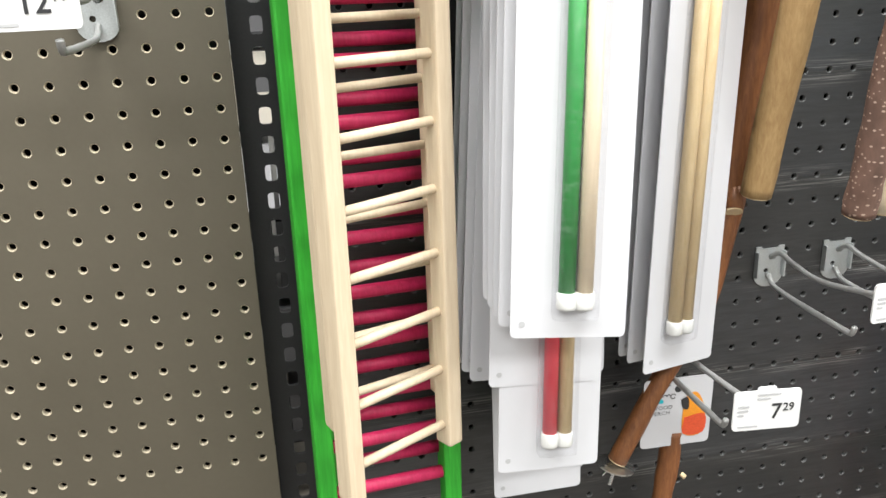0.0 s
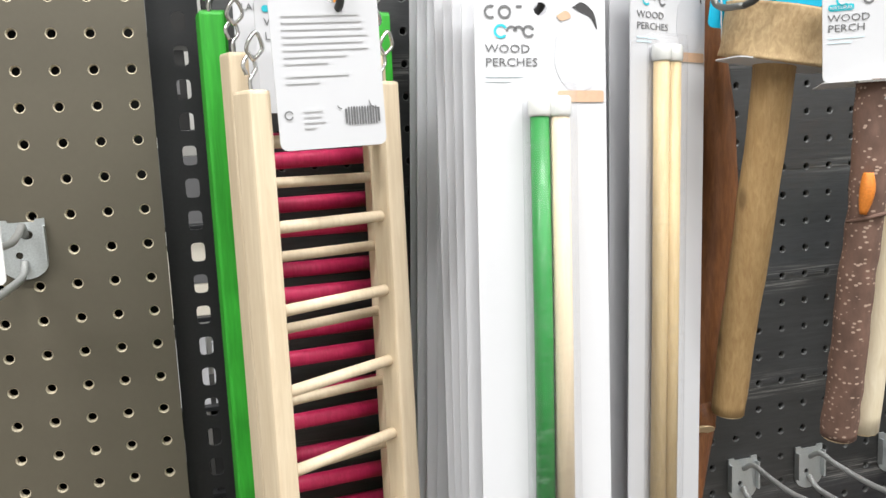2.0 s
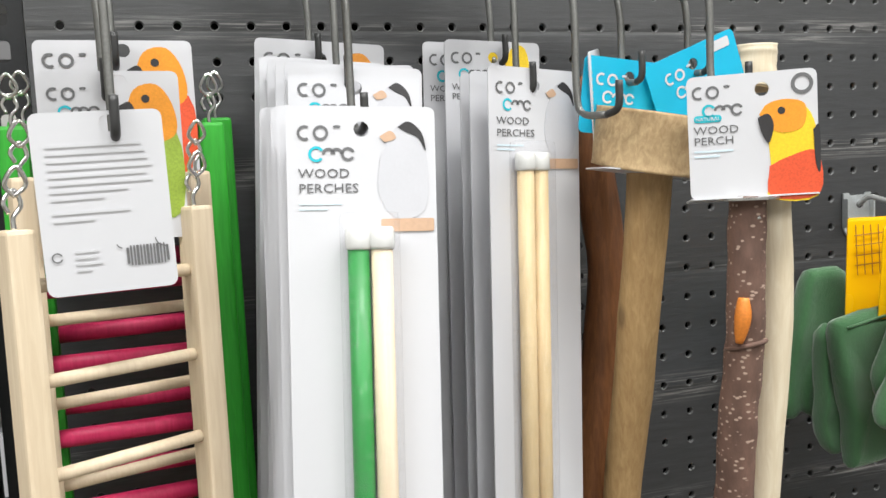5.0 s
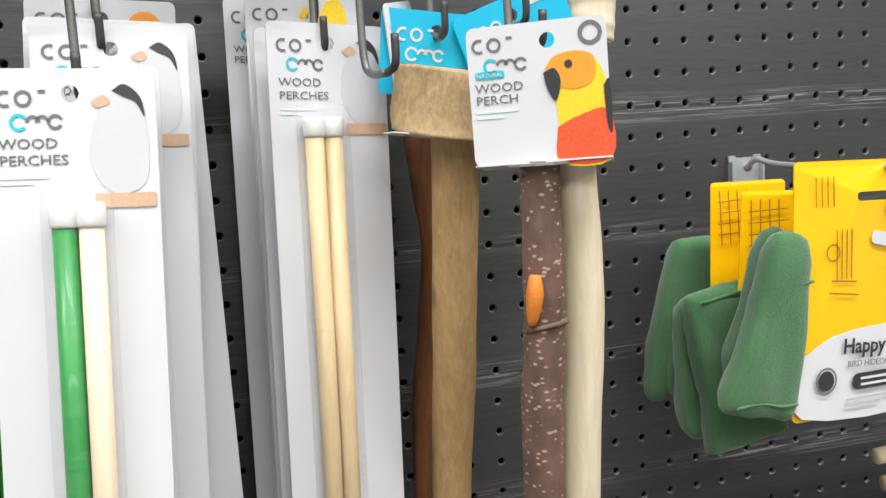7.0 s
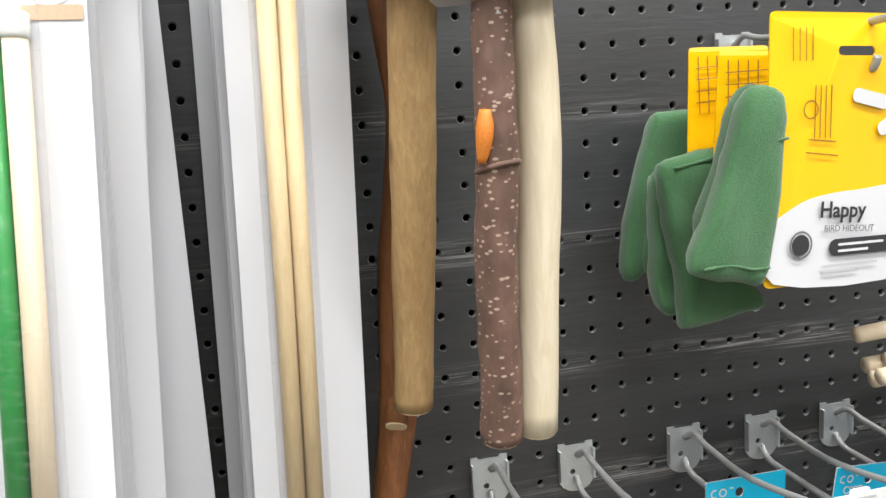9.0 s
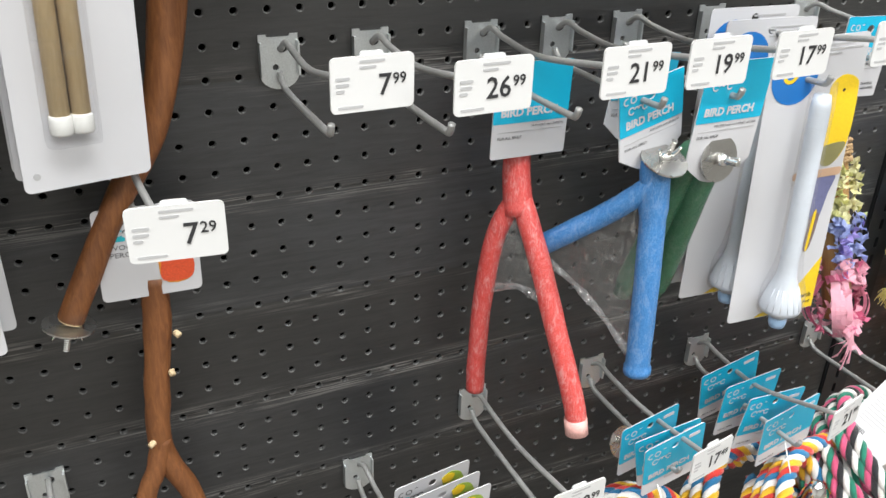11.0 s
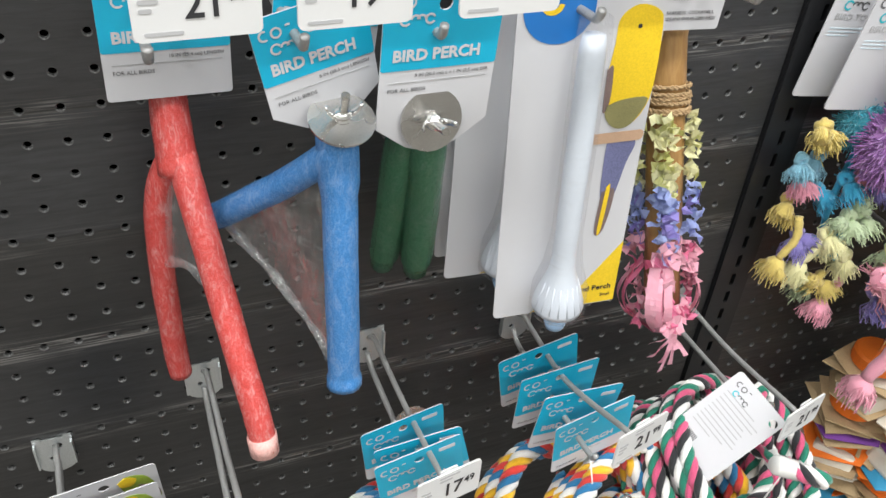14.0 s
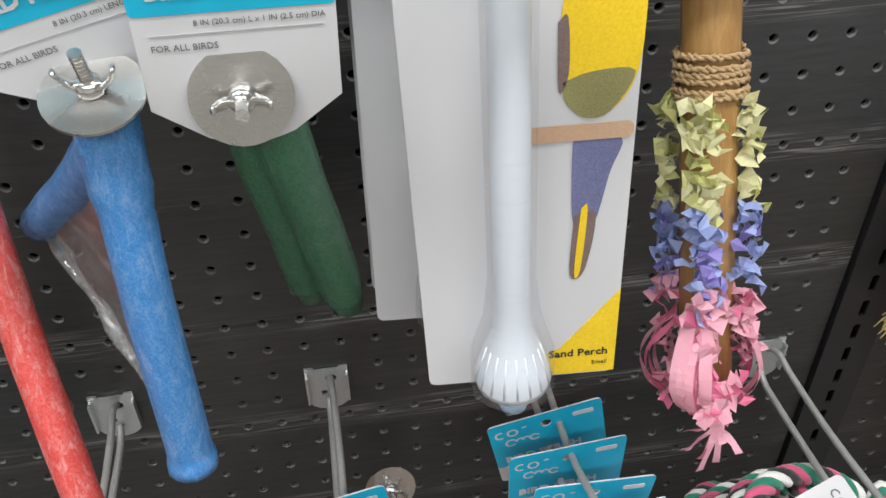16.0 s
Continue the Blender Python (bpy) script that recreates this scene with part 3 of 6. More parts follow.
def hole_board(name, x0, x1, z0, z1, y, thick, material, core, hx, hz, fine, r0=0.0040, r1=0.0032):
    """A perforated board; holes inside `fine` = (xa, xb, za, zb) have round bevelled rims, further ones do not show and are left solid."""
    ix = [i for i in range(-200, 200) if fine[0] < hx + i * PITCH < fine[1]]
    jz = [j for j in range(-20, 120) if fine[2] < hz + j * PITCH < fine[3]]
    verts, faces, inner = [], [], []
    n, lip = 12, 0.0009

    def vert(x, yy, z):
        verts.append((x, yy, z))
        return len(verts) - 1

    h = PITCH / 2
    for i in ix:
        for j in jz:
            cx, cz = hx + i * PITCH, hz + j * PITCH
            sq = []
            for k in range(n):
                a = 2 * math.pi * k / n
                c, s = math.cos(a), math.sin(a)
                m = h / max(abs(c), abs(s))
                sq.append(vert(cx + c * m, y, cz + s * m))
            o = [vert(cx + r0 * math.cos(2 * math.pi * k / n), y, cz + r0 * math.sin(2 * math.pi * k / n)) for k in range(n)]
            e = [vert(cx + r1 * math.cos(2 * math.pi * k / n), y + lip, cz + r1 * math.sin(2 * math.pi * k / n)) for k in range(n)]
            d = [vert(cx + r1 * math.cos(2 * math.pi * k / n), y + thick, cz + r1 * math.sin(2 * math.pi * k / n)) for k in range(n)]
            cor = {k: vert(cx + sx * h, y, cz + sz * h) for k, sx, sz in ((1, 1, 1), (4, -1, 1), (7, -1, -1), (10, 1, -1))}
            for k in range(n):
                k2 = (k + 1) % n
                if k in cor:
                    faces.append((sq[k], cor[k], sq[k2], o[k2], o[k]))
                else:
                    faces.append((sq[k], sq[k2], o[k2], o[k]))
                inner += [len(faces), len(faces) + 1]
                faces += [(o[k], o[k2], e[k2], e[k]), (e[k], e[k2], d[k2], d[k])]
    xa, xb = hx + ix[0] * PITCH - h, hx + ix[-1] * PITCH + h
    za, zb = hz + jz[0] * PITCH - h, hz + jz[-1] * PITCH + h

    def quad(a, b, c, d):
        faces.append((vert(a, y, c), vert(b, y, c), vert(b, y, d), vert(a, y, d)))

    for a, b, c, d in ((x0, xa, z0, z1), (xb, x1, z0, z1), (xa, xb, z0, za), (xa, xb, zb, z1)):
        if b - a > 1e-5 and d - c > 1e-5:
            quad(a, b, c, d)
    for a, b in (((x0, z0), (x1, z0)), ((x1, z0), (x1, z1)), ((x1, z1), (x0, z1)), ((x0, z1), (x0, z0))):
        faces.append((vert(a[0], y, a[1]), vert(b[0], y, b[1]), vert(b[0], y + thick, b[1]), vert(a[0], y + thick, a[1])))
    me = bpy.data.meshes.new(name)
    me.from_pydata(verts, [], faces)
    me.materials.append(M[material])
    me.materials.append(M[core])
    for k in inner:
        me.polygons[k].material_index = 1
    bm = bmesh.new()
    bm.from_mesh(me)
    bmesh.ops.remove_doubles(bm, verts=bm.verts, dist=1e-5)
    bmesh.ops.recalc_face_normals(bm, faces=bm.faces)
    bm.to_mesh(me)
    bm.free()
    return tagged(new(name, me), "", "", "", "structure")


def slotted_post(name, x, w, y, z0, z1, pitch, slot_w, slot_h, phase, label, shift=0.0):
    """An upright of folded steel with a ladder of slots through its face."""
    t = thing(name, label, "shelf upright")
    t["kind"] = "structure"
    n = int((z1 - z0) / pitch) - 1
    bm = bmesh.new()
    for k in range(n):
        zc = z0 + phase + (k + 0.5) * pitch
        cell = [(w / 2, zc + pitch / 2), (-w / 2, zc + pitch / 2), (-w / 2, zc - pitch / 2), (w / 2, zc - pitch / 2)]
        plate(cell, 0.0024, [rounded_outline(slot_w, slot_h, slot_w * 0.28, 2, shift, zc)], y=-0.001, bm=bm)
    bmesh.ops.remove_doubles(bm, verts=bm.verts, dist=1e-5)
    inside = [f for f in bm.faces if abs(f.normal.z) > 0.99 and f.calc_area() > w * 0.002]
    bmesh.ops.delete(bm, geom=inside, context="FACES_ONLY")
    part("face", bm, "black_steel", t)
    part("flange", block(0.002, 0.028, z1 - z0, (-w / 2 + 0.001, 0.0165, (z0 + z1) / 2)), "black_steel", t)
    part("flange", block(0.002, 0.028, z1 - z0, (w / 2 - 0.001, 0.0165, (z0 + z1) / 2)), "black_steel", t)
    t.matrix_basis = Matrix.Translation((x, y, 0))
    return t


room()
tagged(hole_board("wall_board", 0.010, 1.204, 0.05, 2.1, WALL, 0.0045, "board", "dark_core", HX, HZ, (0.02, 1.19, 0.56, 1.76), 0.0036, 0.0028), "charcoal wood-look perforated display board with plank joints")
tagged(hole_board("wall_board_next", 1.252, 2.9, 0.05, 2.1, WALL, 0.0045, "board", "dark_core", HX, HZ, (1.262, 1.75, 0.25, 1.2), 0.0036, 0.0028), "charcoal wood-look perforated display board past the upright")
tagged(hole_board("wall_board_taupe", -1.6, -0.034, 0.05, 2.1, WALL - 0.003, 0.0055, "tan", "tan_core", -0.0453, 0.0201, (-0.34, -0.036, 1.0, 1.80)), "taupe painted perforated display board")
# unseen dark sheets added so that the holes read as shaded, open behind the upright
for bx0, bx1 in ((0.012, 2.9), (-1.6, -0.040)):
    ob = new("hole_shade_sheet", mesh_of(block(bx1 - bx0, 0.004, 2.0, ((bx0 + bx1) / 2, WALL + 0.045, 1.05)), "hole_shade_sheet", "dark_back"))
    tagged(ob, "added dark sheet that gives the holes of the perforated boards their shade", "", "", "structure")
# dark deck and kickplate are added, standing in for shaded floor below the boards
deck = new("floor_shade_deck", mesh_of(block(4.5, 0.44, 0.11, (0.65, 0.516, 0.105), 0.006), "floor_shade_deck", "deck"))
tagged(deck, "added dark deck standing in for shaded floor at the foot of the boards", "", "", "structure")
tagged(new("base_kickplate", mesh_of(block(4.5, 0.02, 0.05, (0.65, 0.33, 0.025)), "base_kickplate", "black_steel")), "added black kickplate under the floor-shade deck", "", "", "structure")
slotted_post("upright_slotted", -0.0145, 0.038, 0.768, 0.1, 2.1, PITCH, 0.0105, 0.0150, POST_PHASE, "black slotted steel upright between taupe and charcoal boards", 0.004)
slotted_post("upright_slotted_next", 1.228, 0.044, WALL - 0.004, 0.1, 2.1, PITCH, 0.006, 0.016, 0.004, "black slotted steel upright beside the bird toys")


# ---- hooks and price labels ----
def bracket_plate(parent, z_mid, w=0.031, h=0.043):
    """Stamped plate with a rounded foot, top ears and a keyhole."""
    out = [(-w / 2, h / 2), (-w / 2 + 0.006, h / 2), (-w / 2 + 0.007, h / 2 - 0.002), (w / 2 - 0.007, h / 2 - 0.002), (w / 2 - 0.006, h / 2), (w / 2, h / 2)]
    out += [(w / 2, -h / 2 + 0.012)] + [(w / 2 * math.cos(radians(a)), -h / 2 + 0.012 + 0.012 * math.sin(radians(a))) for a in range(-20, -161, -20)] + [(-w / 2, -h / 2 + 0.012)]
    slot = circle_outline(0.0042, 10, 0.003, h / 2 - 0.011, 0.8)
    low = circle_outline(0.0026, 8, -0.003, -0.004)
    bm = plate([(x, z + z_mid) for x, z in out], 0.0016, [[(x, z + z_mid) for x, z in slot], [(x, z + z_mid) for x, z in low]])
    part("bracket", bm, "zinc", parent, "galvanised stamped bracket plate")
    for sx in (-1, 1):
        part("bracket_rib", block(0.0016, 0.005, h * 0.62, (sx * (w / 2 - 0.0008), -0.0025, z_mid + 0.003)), "zinc", parent)


def price_plate(parent, price, x, y, z, yaw=0.0, w=0.056, h=0.035, tilt=0.0, material="tag"):
    """Label holder with a printed price; x, y, z is the label's middle."""
    e = new("price_label", mesh_of(plate(rounded_outline(w, h, 0.0035), 0.0016, y=0), "price_label", material))
    e.parent = parent
    e.matrix_basis = Matrix.Translation((x, y, z)) @ Euler((radians(tilt), 0, radians(yaw))).to_matrix().to_4x4()
    tagged(e, "white shelf price label in a clear holder")
    tab = new("label_tab", mesh_of(plate(rounded_outline(w * 0.28, 0.006, 0.002, 2, 0.0, h / 2 - 0.0005), 0.0012, y=0.0018), "label_tab", "holder"))
    tab.parent = e
    whole, cents = price
    n = len(whole)
    xr = w * 0.22
    lettering(whole, h * 0.38, xr, -h * 0.22, -0.0004, "ink", e, "RIGHT", 0.95, 0.012)
    lettering(cents, h * 0.20, xr + w * 0.012, -h * 0.04, -0.0004, "ink", e, "LEFT", 0.95, 0.012)
    rows_of_print(e, -w * 0.16, h * 0.40, w * 0.40, 2, h * 0.10, h * 0.05, -0.0003, "pale_ink", seed=int(cents) + n)
    rows_of_print(e, -w * 0.44, h * 0.12, w * 0.20, 3, h * 0.11, h * 0.06, -0.0003, "pale_ink", seed=int(cents))
    rows_of_print(e, -w * 0.42, -h * 0.40, w * 0.6, 1, h * 0.1, h * 0.05, -0.0003, "pale_ink", seed=3)
    return e


def peg_hook(x, z, reach=0.165, price=None, tag_dx=0.0, tag_dz=0.0, yaw=0.0, drop=0.028, lower=True, sway=0.0):
    """A scanning hook: bracket, upper arm that carries the price, lower arm that carries goods."""
    t = thing("display_hook", "grey wire display hook on a galvanised bracket" + (" with a price label" if price else ""), "display hook", Matrix.Translation((x, WALL - (0.0022 if x > 0 else 0.0072), z)), "hooks on the board")
    bracket_plate(t, -0.0215)
    up = smooth_path([(0.002, 0.002, -0.012), (0.003, -0.012, -0.004), (0.004 + sway * 0.1, -0.035, -0.008), (0.005 + sway * 0.4, -reach * 0.5, -0.010), (tag_dx * 0.6 + sway, -reach, tag_dz - 0.008)], 5)
    part("upper_arm", sweep(up, 0.0026, 8), "wire", t, smooth=True)
    if lower:
        z1 = -0.012 - drop
        lo = smooth_path([(0.0, 0.0, -0.030), (0.0, -0.010, z1 + 0.002), (0.0, -0.03, z1), (sway * 0.5, -reach * 0.5, z1), (sway, -reach * 0.79, z1 + 0.001), (sway, -reach * 0.835, z1 + 0.003), (sway, -reach * 0.85, z1 + 0.009)], 5)
        part("lower_arm", sweep(lo, 0.0027, 8), "wire", t, smooth=True)
    if price:
        price_plate(t, price, tag_dx + sway, -reach - 0.003, tag_dz - 0.010, yaw)
    return t


def drop_hook(x, y, z_tip, z_top=1.645, out=0.020, side=0.0):
    """A wire that hangs down from the rail above and ends in a forward J."""
    t = thing("hanging_hook", "dull grey wire J hook hanging from above", "display hook", Matrix.Translation((x, y, 0)), "hanging hooks")
    pts = [(-0.004, 0.008, z_top + 0.006), (-0.0015, 0.001, z_top), (0, 0, z_top - 0.02), (0, 0, z_tip + 0.004), (side * 0.2, -0.005, z_tip - 0.008), (side * 0.7, -out * 0.7, z_tip - 0.010)]
    part("wire", sweep(smooth_path(pts, 5), 0.0024, 8), "dull_wire", t, smooth=True)
    tip = [(side * 0.7, -out * 0.7, z_tip - 0.010), (side * 0.95, -out * 0.98, z_tip - 0.006), (side, -out, z_tip + 0.010)]
    part("tip", sweep(smooth_path(tip, 5), 0.0024, 8), "dark_tip", t, "dark upturned tip", smooth=True)
    return t


def rail_with_price(x, y, z, price, yaw=0.0, x_post=None):
    """Upper arm and price label of a top hook, whose bracket is above the view."""
    t = thing("display_hook", "grey wire display hook with a price label, high on the board", "display hook", Matrix.Translation((x, WALL - 0.0022, z + 0.012)), "hooks on the board")
    bracket_plate(t, 0.078)
    reach = WALL - y
    part("upper_arm", sweep(smooth_path([(0, 0.002, 0.060), (0.002, -0.014, 0.064), (0.004, -reach * 0.5, 0.030), (0.020, -reach + 0.006, -0.012)], 5), 0.0023, 8), "dull_wire", t, smooth=True)
    price_plate(t, price, 0.0, -reach, -0.012, yaw)
    return t


# ---- things on the upper row ----
def ladder(x0, y0, x1, y1, z_top, length, rail, rung_r, rung_z, rail_mat, rung_mat, label, tilt=0.0, off_r=0.0):
    """A bird ladder: two rails, round rungs let into them, wire hangers at the top."""
    yaw = math.degrees(math.atan2(y1 - y0, x1 - x0))
    w = math.hypot(x1 - x0, y1 - y0)
    t = thing("bird_ladder", label, "bird ladder", pose(x0, y0, z_top, tilt, 0, yaw), "bird ladders")
    for k, (px, dz) in enumerate(((0, 0.0), (w, off_r))):
        bm = block(rail[0], rail[1], length, (px, 0, -length / 2 + dz), 0.0022)
        part("rail", bm, rail_mat, t)
        eye = [(px, 0, dz - 0.001), (px, 0, dz + 0.006), (px + 0.004, 0, dz + 0.012), (px + 0.001, 0, dz + 0.019), (px - 0.004, 0, dz + 0.014), (px - 0.002, 0, dz + 0.008)]
        part("wire_hanger", sweep(smooth_path(eye, 5), 0.0012, 6), "chrome", t, "bright steel wire hanger", smooth=True)
        loop = [(px, -0.004, dz + 0.016), (px + 0.005, -0.006, dz + 0.022), (px, -0.008, dz + 0.030), (px - 0.005, -0.006, dz + 0.022), (px, -0.004, dz + 0.016)]
        part("wire_hanger", sweep(smooth_path(loop, 5), 0.0012, 6), "chrome", t, smooth=True)
    for k, z in enumerate(rung_z):
        j = rng.uniform(-0.002, 0.002)
        bm = sweep([(-0.002, 0, z - z_top), (w * 0.5, 0, z - z_top + j * 0.5), (w + 0.002, 0, z - z_top + j)], rung_r, 12)
        part("rung", bm, rung_mat, t, smooth=True)
    return t


def span(a, b, n):
    return [a + (b - a) * k / (n - 1) for k in range(n)]


ladder(0.012, 0.690, 0.128, 0.702, 1.577, 0.60, (0.018, 0.020), 0.0058, span(1.535, 1.02, 12), "green_wood", "pink_wood", "green stained bird ladder with magenta rungs, hanging at the back")
ladder(0.010, 0.662, 0.123, 0.674, 1.572, 0.60, (0.016, 0.018), 0.0058, span(1.520, 1.01, 12), "green_wood", "pink_wood", "green stained bird ladder with magenta rungs, hanging behind bare ones")
ladder(0.021, 0.612, 0.112, 0.645, 1.541, 0.435, (0.013, 0.016), 0.0035, span(1.509, 1.130, 9), "pale_wood", "dowel", "bare pine bird ladder, hanging second from the front")
ladder(0.026, 0.556, 0.1095, 0.605, 1.515, 0.438, (0.014, 0.017), 0.0036, span(1.487, 1.102, 9), "pale_wood", "dowel", "bare pine bird ladder with thin dowel rungs, foremost on its hook", off_r=0.006)


def parrot_head(parent, x, z, s, y, body="p_red", face="p_orange"):
    """Printed picture of a parrot, kept to flat colour shapes."""
    blob([(x - 0.5 * s, z + 0.1 * s), (x - 0.3 * s, z + 0.62 * s), (x + 0.15 * s, z + 0.72 * s), (x + 0.45 * s, z + 0.3 * s), (x + 0.5 * s, z - 0.3 * s), (x + 0.1 * s, z - 0.5 * s), (x - 0.3 * s, z - 0.35 * s)], y, face, parent, "picture_head")
    blob([(x - 0.62 * s, z + 0.28 * s), (x - 0.4 * s, z + 0.36 * s), (x - 0.3 * s, z + 0.1 * s), (x - 0.45 * s, z - 0.12 * s), (x - 0.62 * s, z + 0.02 * s)], y - 0.0003, "p_black", parent, "picture_beak")
    printed(circle_outline(0.085 * s, 10, x - 0.08 * s, z + 0.42 * s), y - 0.0003, "p_black", parent, "picture_eye")


def sheet_card(name, label, w, h, m, material="white_card", hang=(0.0, -0.012), thick=0.0009, group="hanging cards", bow=0.0, round_r=0.004):
    """A hang card; local origin at the middle of its top edge."""
    t = thing(name, label, "product card", m, group)
    hole = circle_outline(0.0042, 10, hang[0], hang[1])
    bm = plate(rounded_outline(w, h, round_r, 3, 0, -h / 2), thick, [hole], bend=(lambda x, z: bow * (x / w) ** 2 + bow * 0.6 * (z / h) ** 2) if bow else None)
    part("card", bm, material, t)
    return t


def perch_pack(w, h, m, label, sticks, stick_top, stick_len, words=True, picture="p_pale", detail=True, x_sticks=None, group="perch packs"):
    """A long white backing card with two dowels under a clear blister."""
    t = sheet_card("perch_pack", label, w, h, m, group=group)
    t["category"] = "perch pack"
    y = -0.0004
    if detail:
        maker_mark(t, -w / 2 + 0.006, -0.014, w * 0.34, y)
        if words:
            lettering("WOOD", 0.0048, -w / 2 + 0.006, -0.038, y, "grey_ink", t, squeeze=1.15)
            lettering("PERCHES", 0.0048, -w / 2 + 0.006, -0.046, y, "grey_ink", t, squeeze=1.15)
            rows_of_print(t, -w / 2 + 0.006, -0.052, w * 0.38, 2, 0.0028, 0.0012, y, "faint_ink")
        px, pz = w * 0.27, -0.038
        blob([(px - 0.012, pz + 0.010), (px - 0.002, pz + 0.028), (px + 0.008, pz + 0.028), (px + 0.014, pz + 0.008), (px + 0.012, pz - 0.018), (px - 0.004, pz - 0.022), (px - 0.013, pz - 0.008)], y, picture, t)
        blob([(px - 0.002, pz + 0.027), (px + 0.004, pz + 0.030), (px + 0.011, pz + 0.024), (px + 0.013, pz + 0.014), (px + 0.009, pz + 0.021), (px + 0.003, pz + 0.024)], y - 0.0003, "p_black", t, "picture_crest")
        blob([(px - 0.012, pz + 0.022), (px - 0.006, pz + 0.025), (px - 0.003, pz + 0.021), (px - 0.009, pz + 0.019)], y - 0.0003, "p_tan", t, "picture_beak")
        printed(rounded_outline(w * 0.36, 0.007, 0.001, 2, w * 0.30, pz - 0.026), y - 0.0003, "p_tan", t, "picture_perch")
    xs = x_sticks if x_sticks is not None else w * 0.06
    for k, s in enumerate(sticks):
        r = 0.0058
        px = xs + (k - (len(sticks) - 1) / 2) * (2 * r + 0.0006)
        bm = sweep([(px, -r - 0.001, -stick_top), (px + 0.0005, -r - 0.001, -stick_top - stick_len * 0.5), (px, -r - 0.001, -stick_top - stick_len)], r, 14)
        st = part("dowel", bm, s, t, smooth=True)
        for zc in (-stick_top + 0.001, -stick_top - stick_len - 0.001):
            cap = lathe([(r * 1.10, -0.006), (r * 1.22, -0.0045), (r * 1.22, 0.0045), (r * 1.05, 0.006)], 14, at=(px, -r - 0.001, zc))
            part("end_cap", cap, "cap", t, "white translucent end cap", smooth=True)
    if detail and sticks:
        bw = 0.012 * len(sticks) + 0.008
        bm = block(bw, 0.0135, stick_len + 0.030, (xs, -0.0070, -stick_top - stick_len / 2), 0.004)
        bl = part("blister", bm, "blister", t, "clear plastic blister", smooth=True)
        bl.visible_shadow = False
    printed(circle_outline(0.0022, 10, -w / 2 + 0.008, -h + 0.010), y, "pale_ink", t, "recycling_mark")
    return t


def leaning(x, y, z, dx, dy, h, yaw=0.0):
    """A pose whose local -z leads from (x, y, z) down by h, dx aside and dy towards the aisle."""
    return Matrix.Translation((x, y, z)) @ Euler((-math.atan2(dy, h), -math.atan2(dx, h), radians(yaw))).to_matrix().to_4x4()


# ladder cards
def ladder_card(m, label, back, s=1.0, w=0.064, h=0.088):
    t = sheet_card("ladder_card", label, w, h, m, hang=(0.005, -0.006))
    y = -0.0005
    if back:
        rows_of_print(t, -w / 2 + 0.006, -0.016, w * 0.80, 8, 0.0036, 0.0013, y, "soft_ink", seed=5)
        rows_of_print(t, -w / 2 + 0.006, -0.048, w * 0.62, 2, 0.0036, 0.0013, y, "soft_ink", seed=6)
        rows_of_print(t, -w / 2 + 0.014, -0.067, w * 0.22, 4, 0.003, 0.0012, y, "soft_ink", seed=7)
        for k in range(13):
            bm = bmesh.new()
            plate(rounded_outline(0.0008 if k % 3 else 0.0012, 0.010 - (0.002 if k in (0, 12) else 0), 0.0002, 1, w * 0.13 + k * 0.00155, -0.071), 0.00025, y=y, bm=bm)
            part("bar", bm, "grey_ink", t)
        for mark in ((w * 0.10, -0.0640, 0.0030, 0.0006, y, 200, 100), (w * 0.43, -0.0630, 0.0045, 0.0006, y, 180, 80), (-w * 0.40, -0.069, 0.0022, 0.0007, y, 20, 20)):
            bm = bmesh.new()
            ring_mark(bm, *mark)
            bmesh.ops.remove_doubles(bm, verts=bm.verts, dist=1e-6)
            part("line_drawing", bm, "grey_ink", t)
    else:
        maker_mark(t, -w / 2 + 0.005, -0.012, w * 0.32, y)
        printed(rounded_outline(w * 0.22, 0.004, 0.0015, 2, -w * 0.33, -0.031), y, "teal", t, "printed_badge")
        lettering("WOOD", 0.0045, -w / 2 + 0.005, -0.041, y, "grey_ink", t)
        lettering("LADDER", 0.0045, -w / 2 + 0.005, -0.049, y, "grey_ink", t)
        parrot_head(t, w * 0.28, -0.026, 0.026 * s, y)
        blob([(w * 0.12, -0.038), (w * 0.46, -0.034), (w * 0.48, -0.074), (w * 0.30, -0.078)], y + 0.0001, "p_red" if s > 1 else "p_green", t, "picture_body")
    return t


ladder_card(pose(0.070, 0.660, 1.622, 0, 0, 2), "white ladder card with a parrot picture, at the back", False, 1.15, 0.090, 0.105)
ladder_card(pose(0.070, 0.602, 1.596, 0, 0, 4), "white ladder card with a parrot picture, in the middle", False, 1.0, 0.072, 0.092)
ladder_card(pose(0.067, 0.548, 1.570, 2, -1.5, 3), "white ladder card turned back to front with a bar code", True, 1.0, 0.060, 0.088)

# colour-and-natural perch packs: the foremost leans out at its foot
perch_pack(0.080, 0.372, leaning(0.199, 0.560, 1.570, -0.014, 0.034, 0.37, -9), "white perch pack with a green and a bare dowel", ["green_lac", "dowel"], 0.072, 0.270, x_sticks=0.003)
for k in range(1, 5):
    perch_pack(0.084, 0.372, leaning(0.200 - 0.002 * k, 0.562 + 0.013 * k, 1.571 + 0.001 * k, -0.018 + 0.002 * k, 0.034 - 0.003 * k, 0.37, -7), "white perch pack hanging close behind the foremost one", [], 0.075, 0.275, detail=False)
perch_pack(0.084, 0.545, leaning(0.212, 0.634, 1.600, -0.026, 0.050, 0.54), "white long perch pack with a red and a straw-coloured dowel", ["red_lac", "oak_dowel"], 0.085, 0.430, x_sticks=0.004)
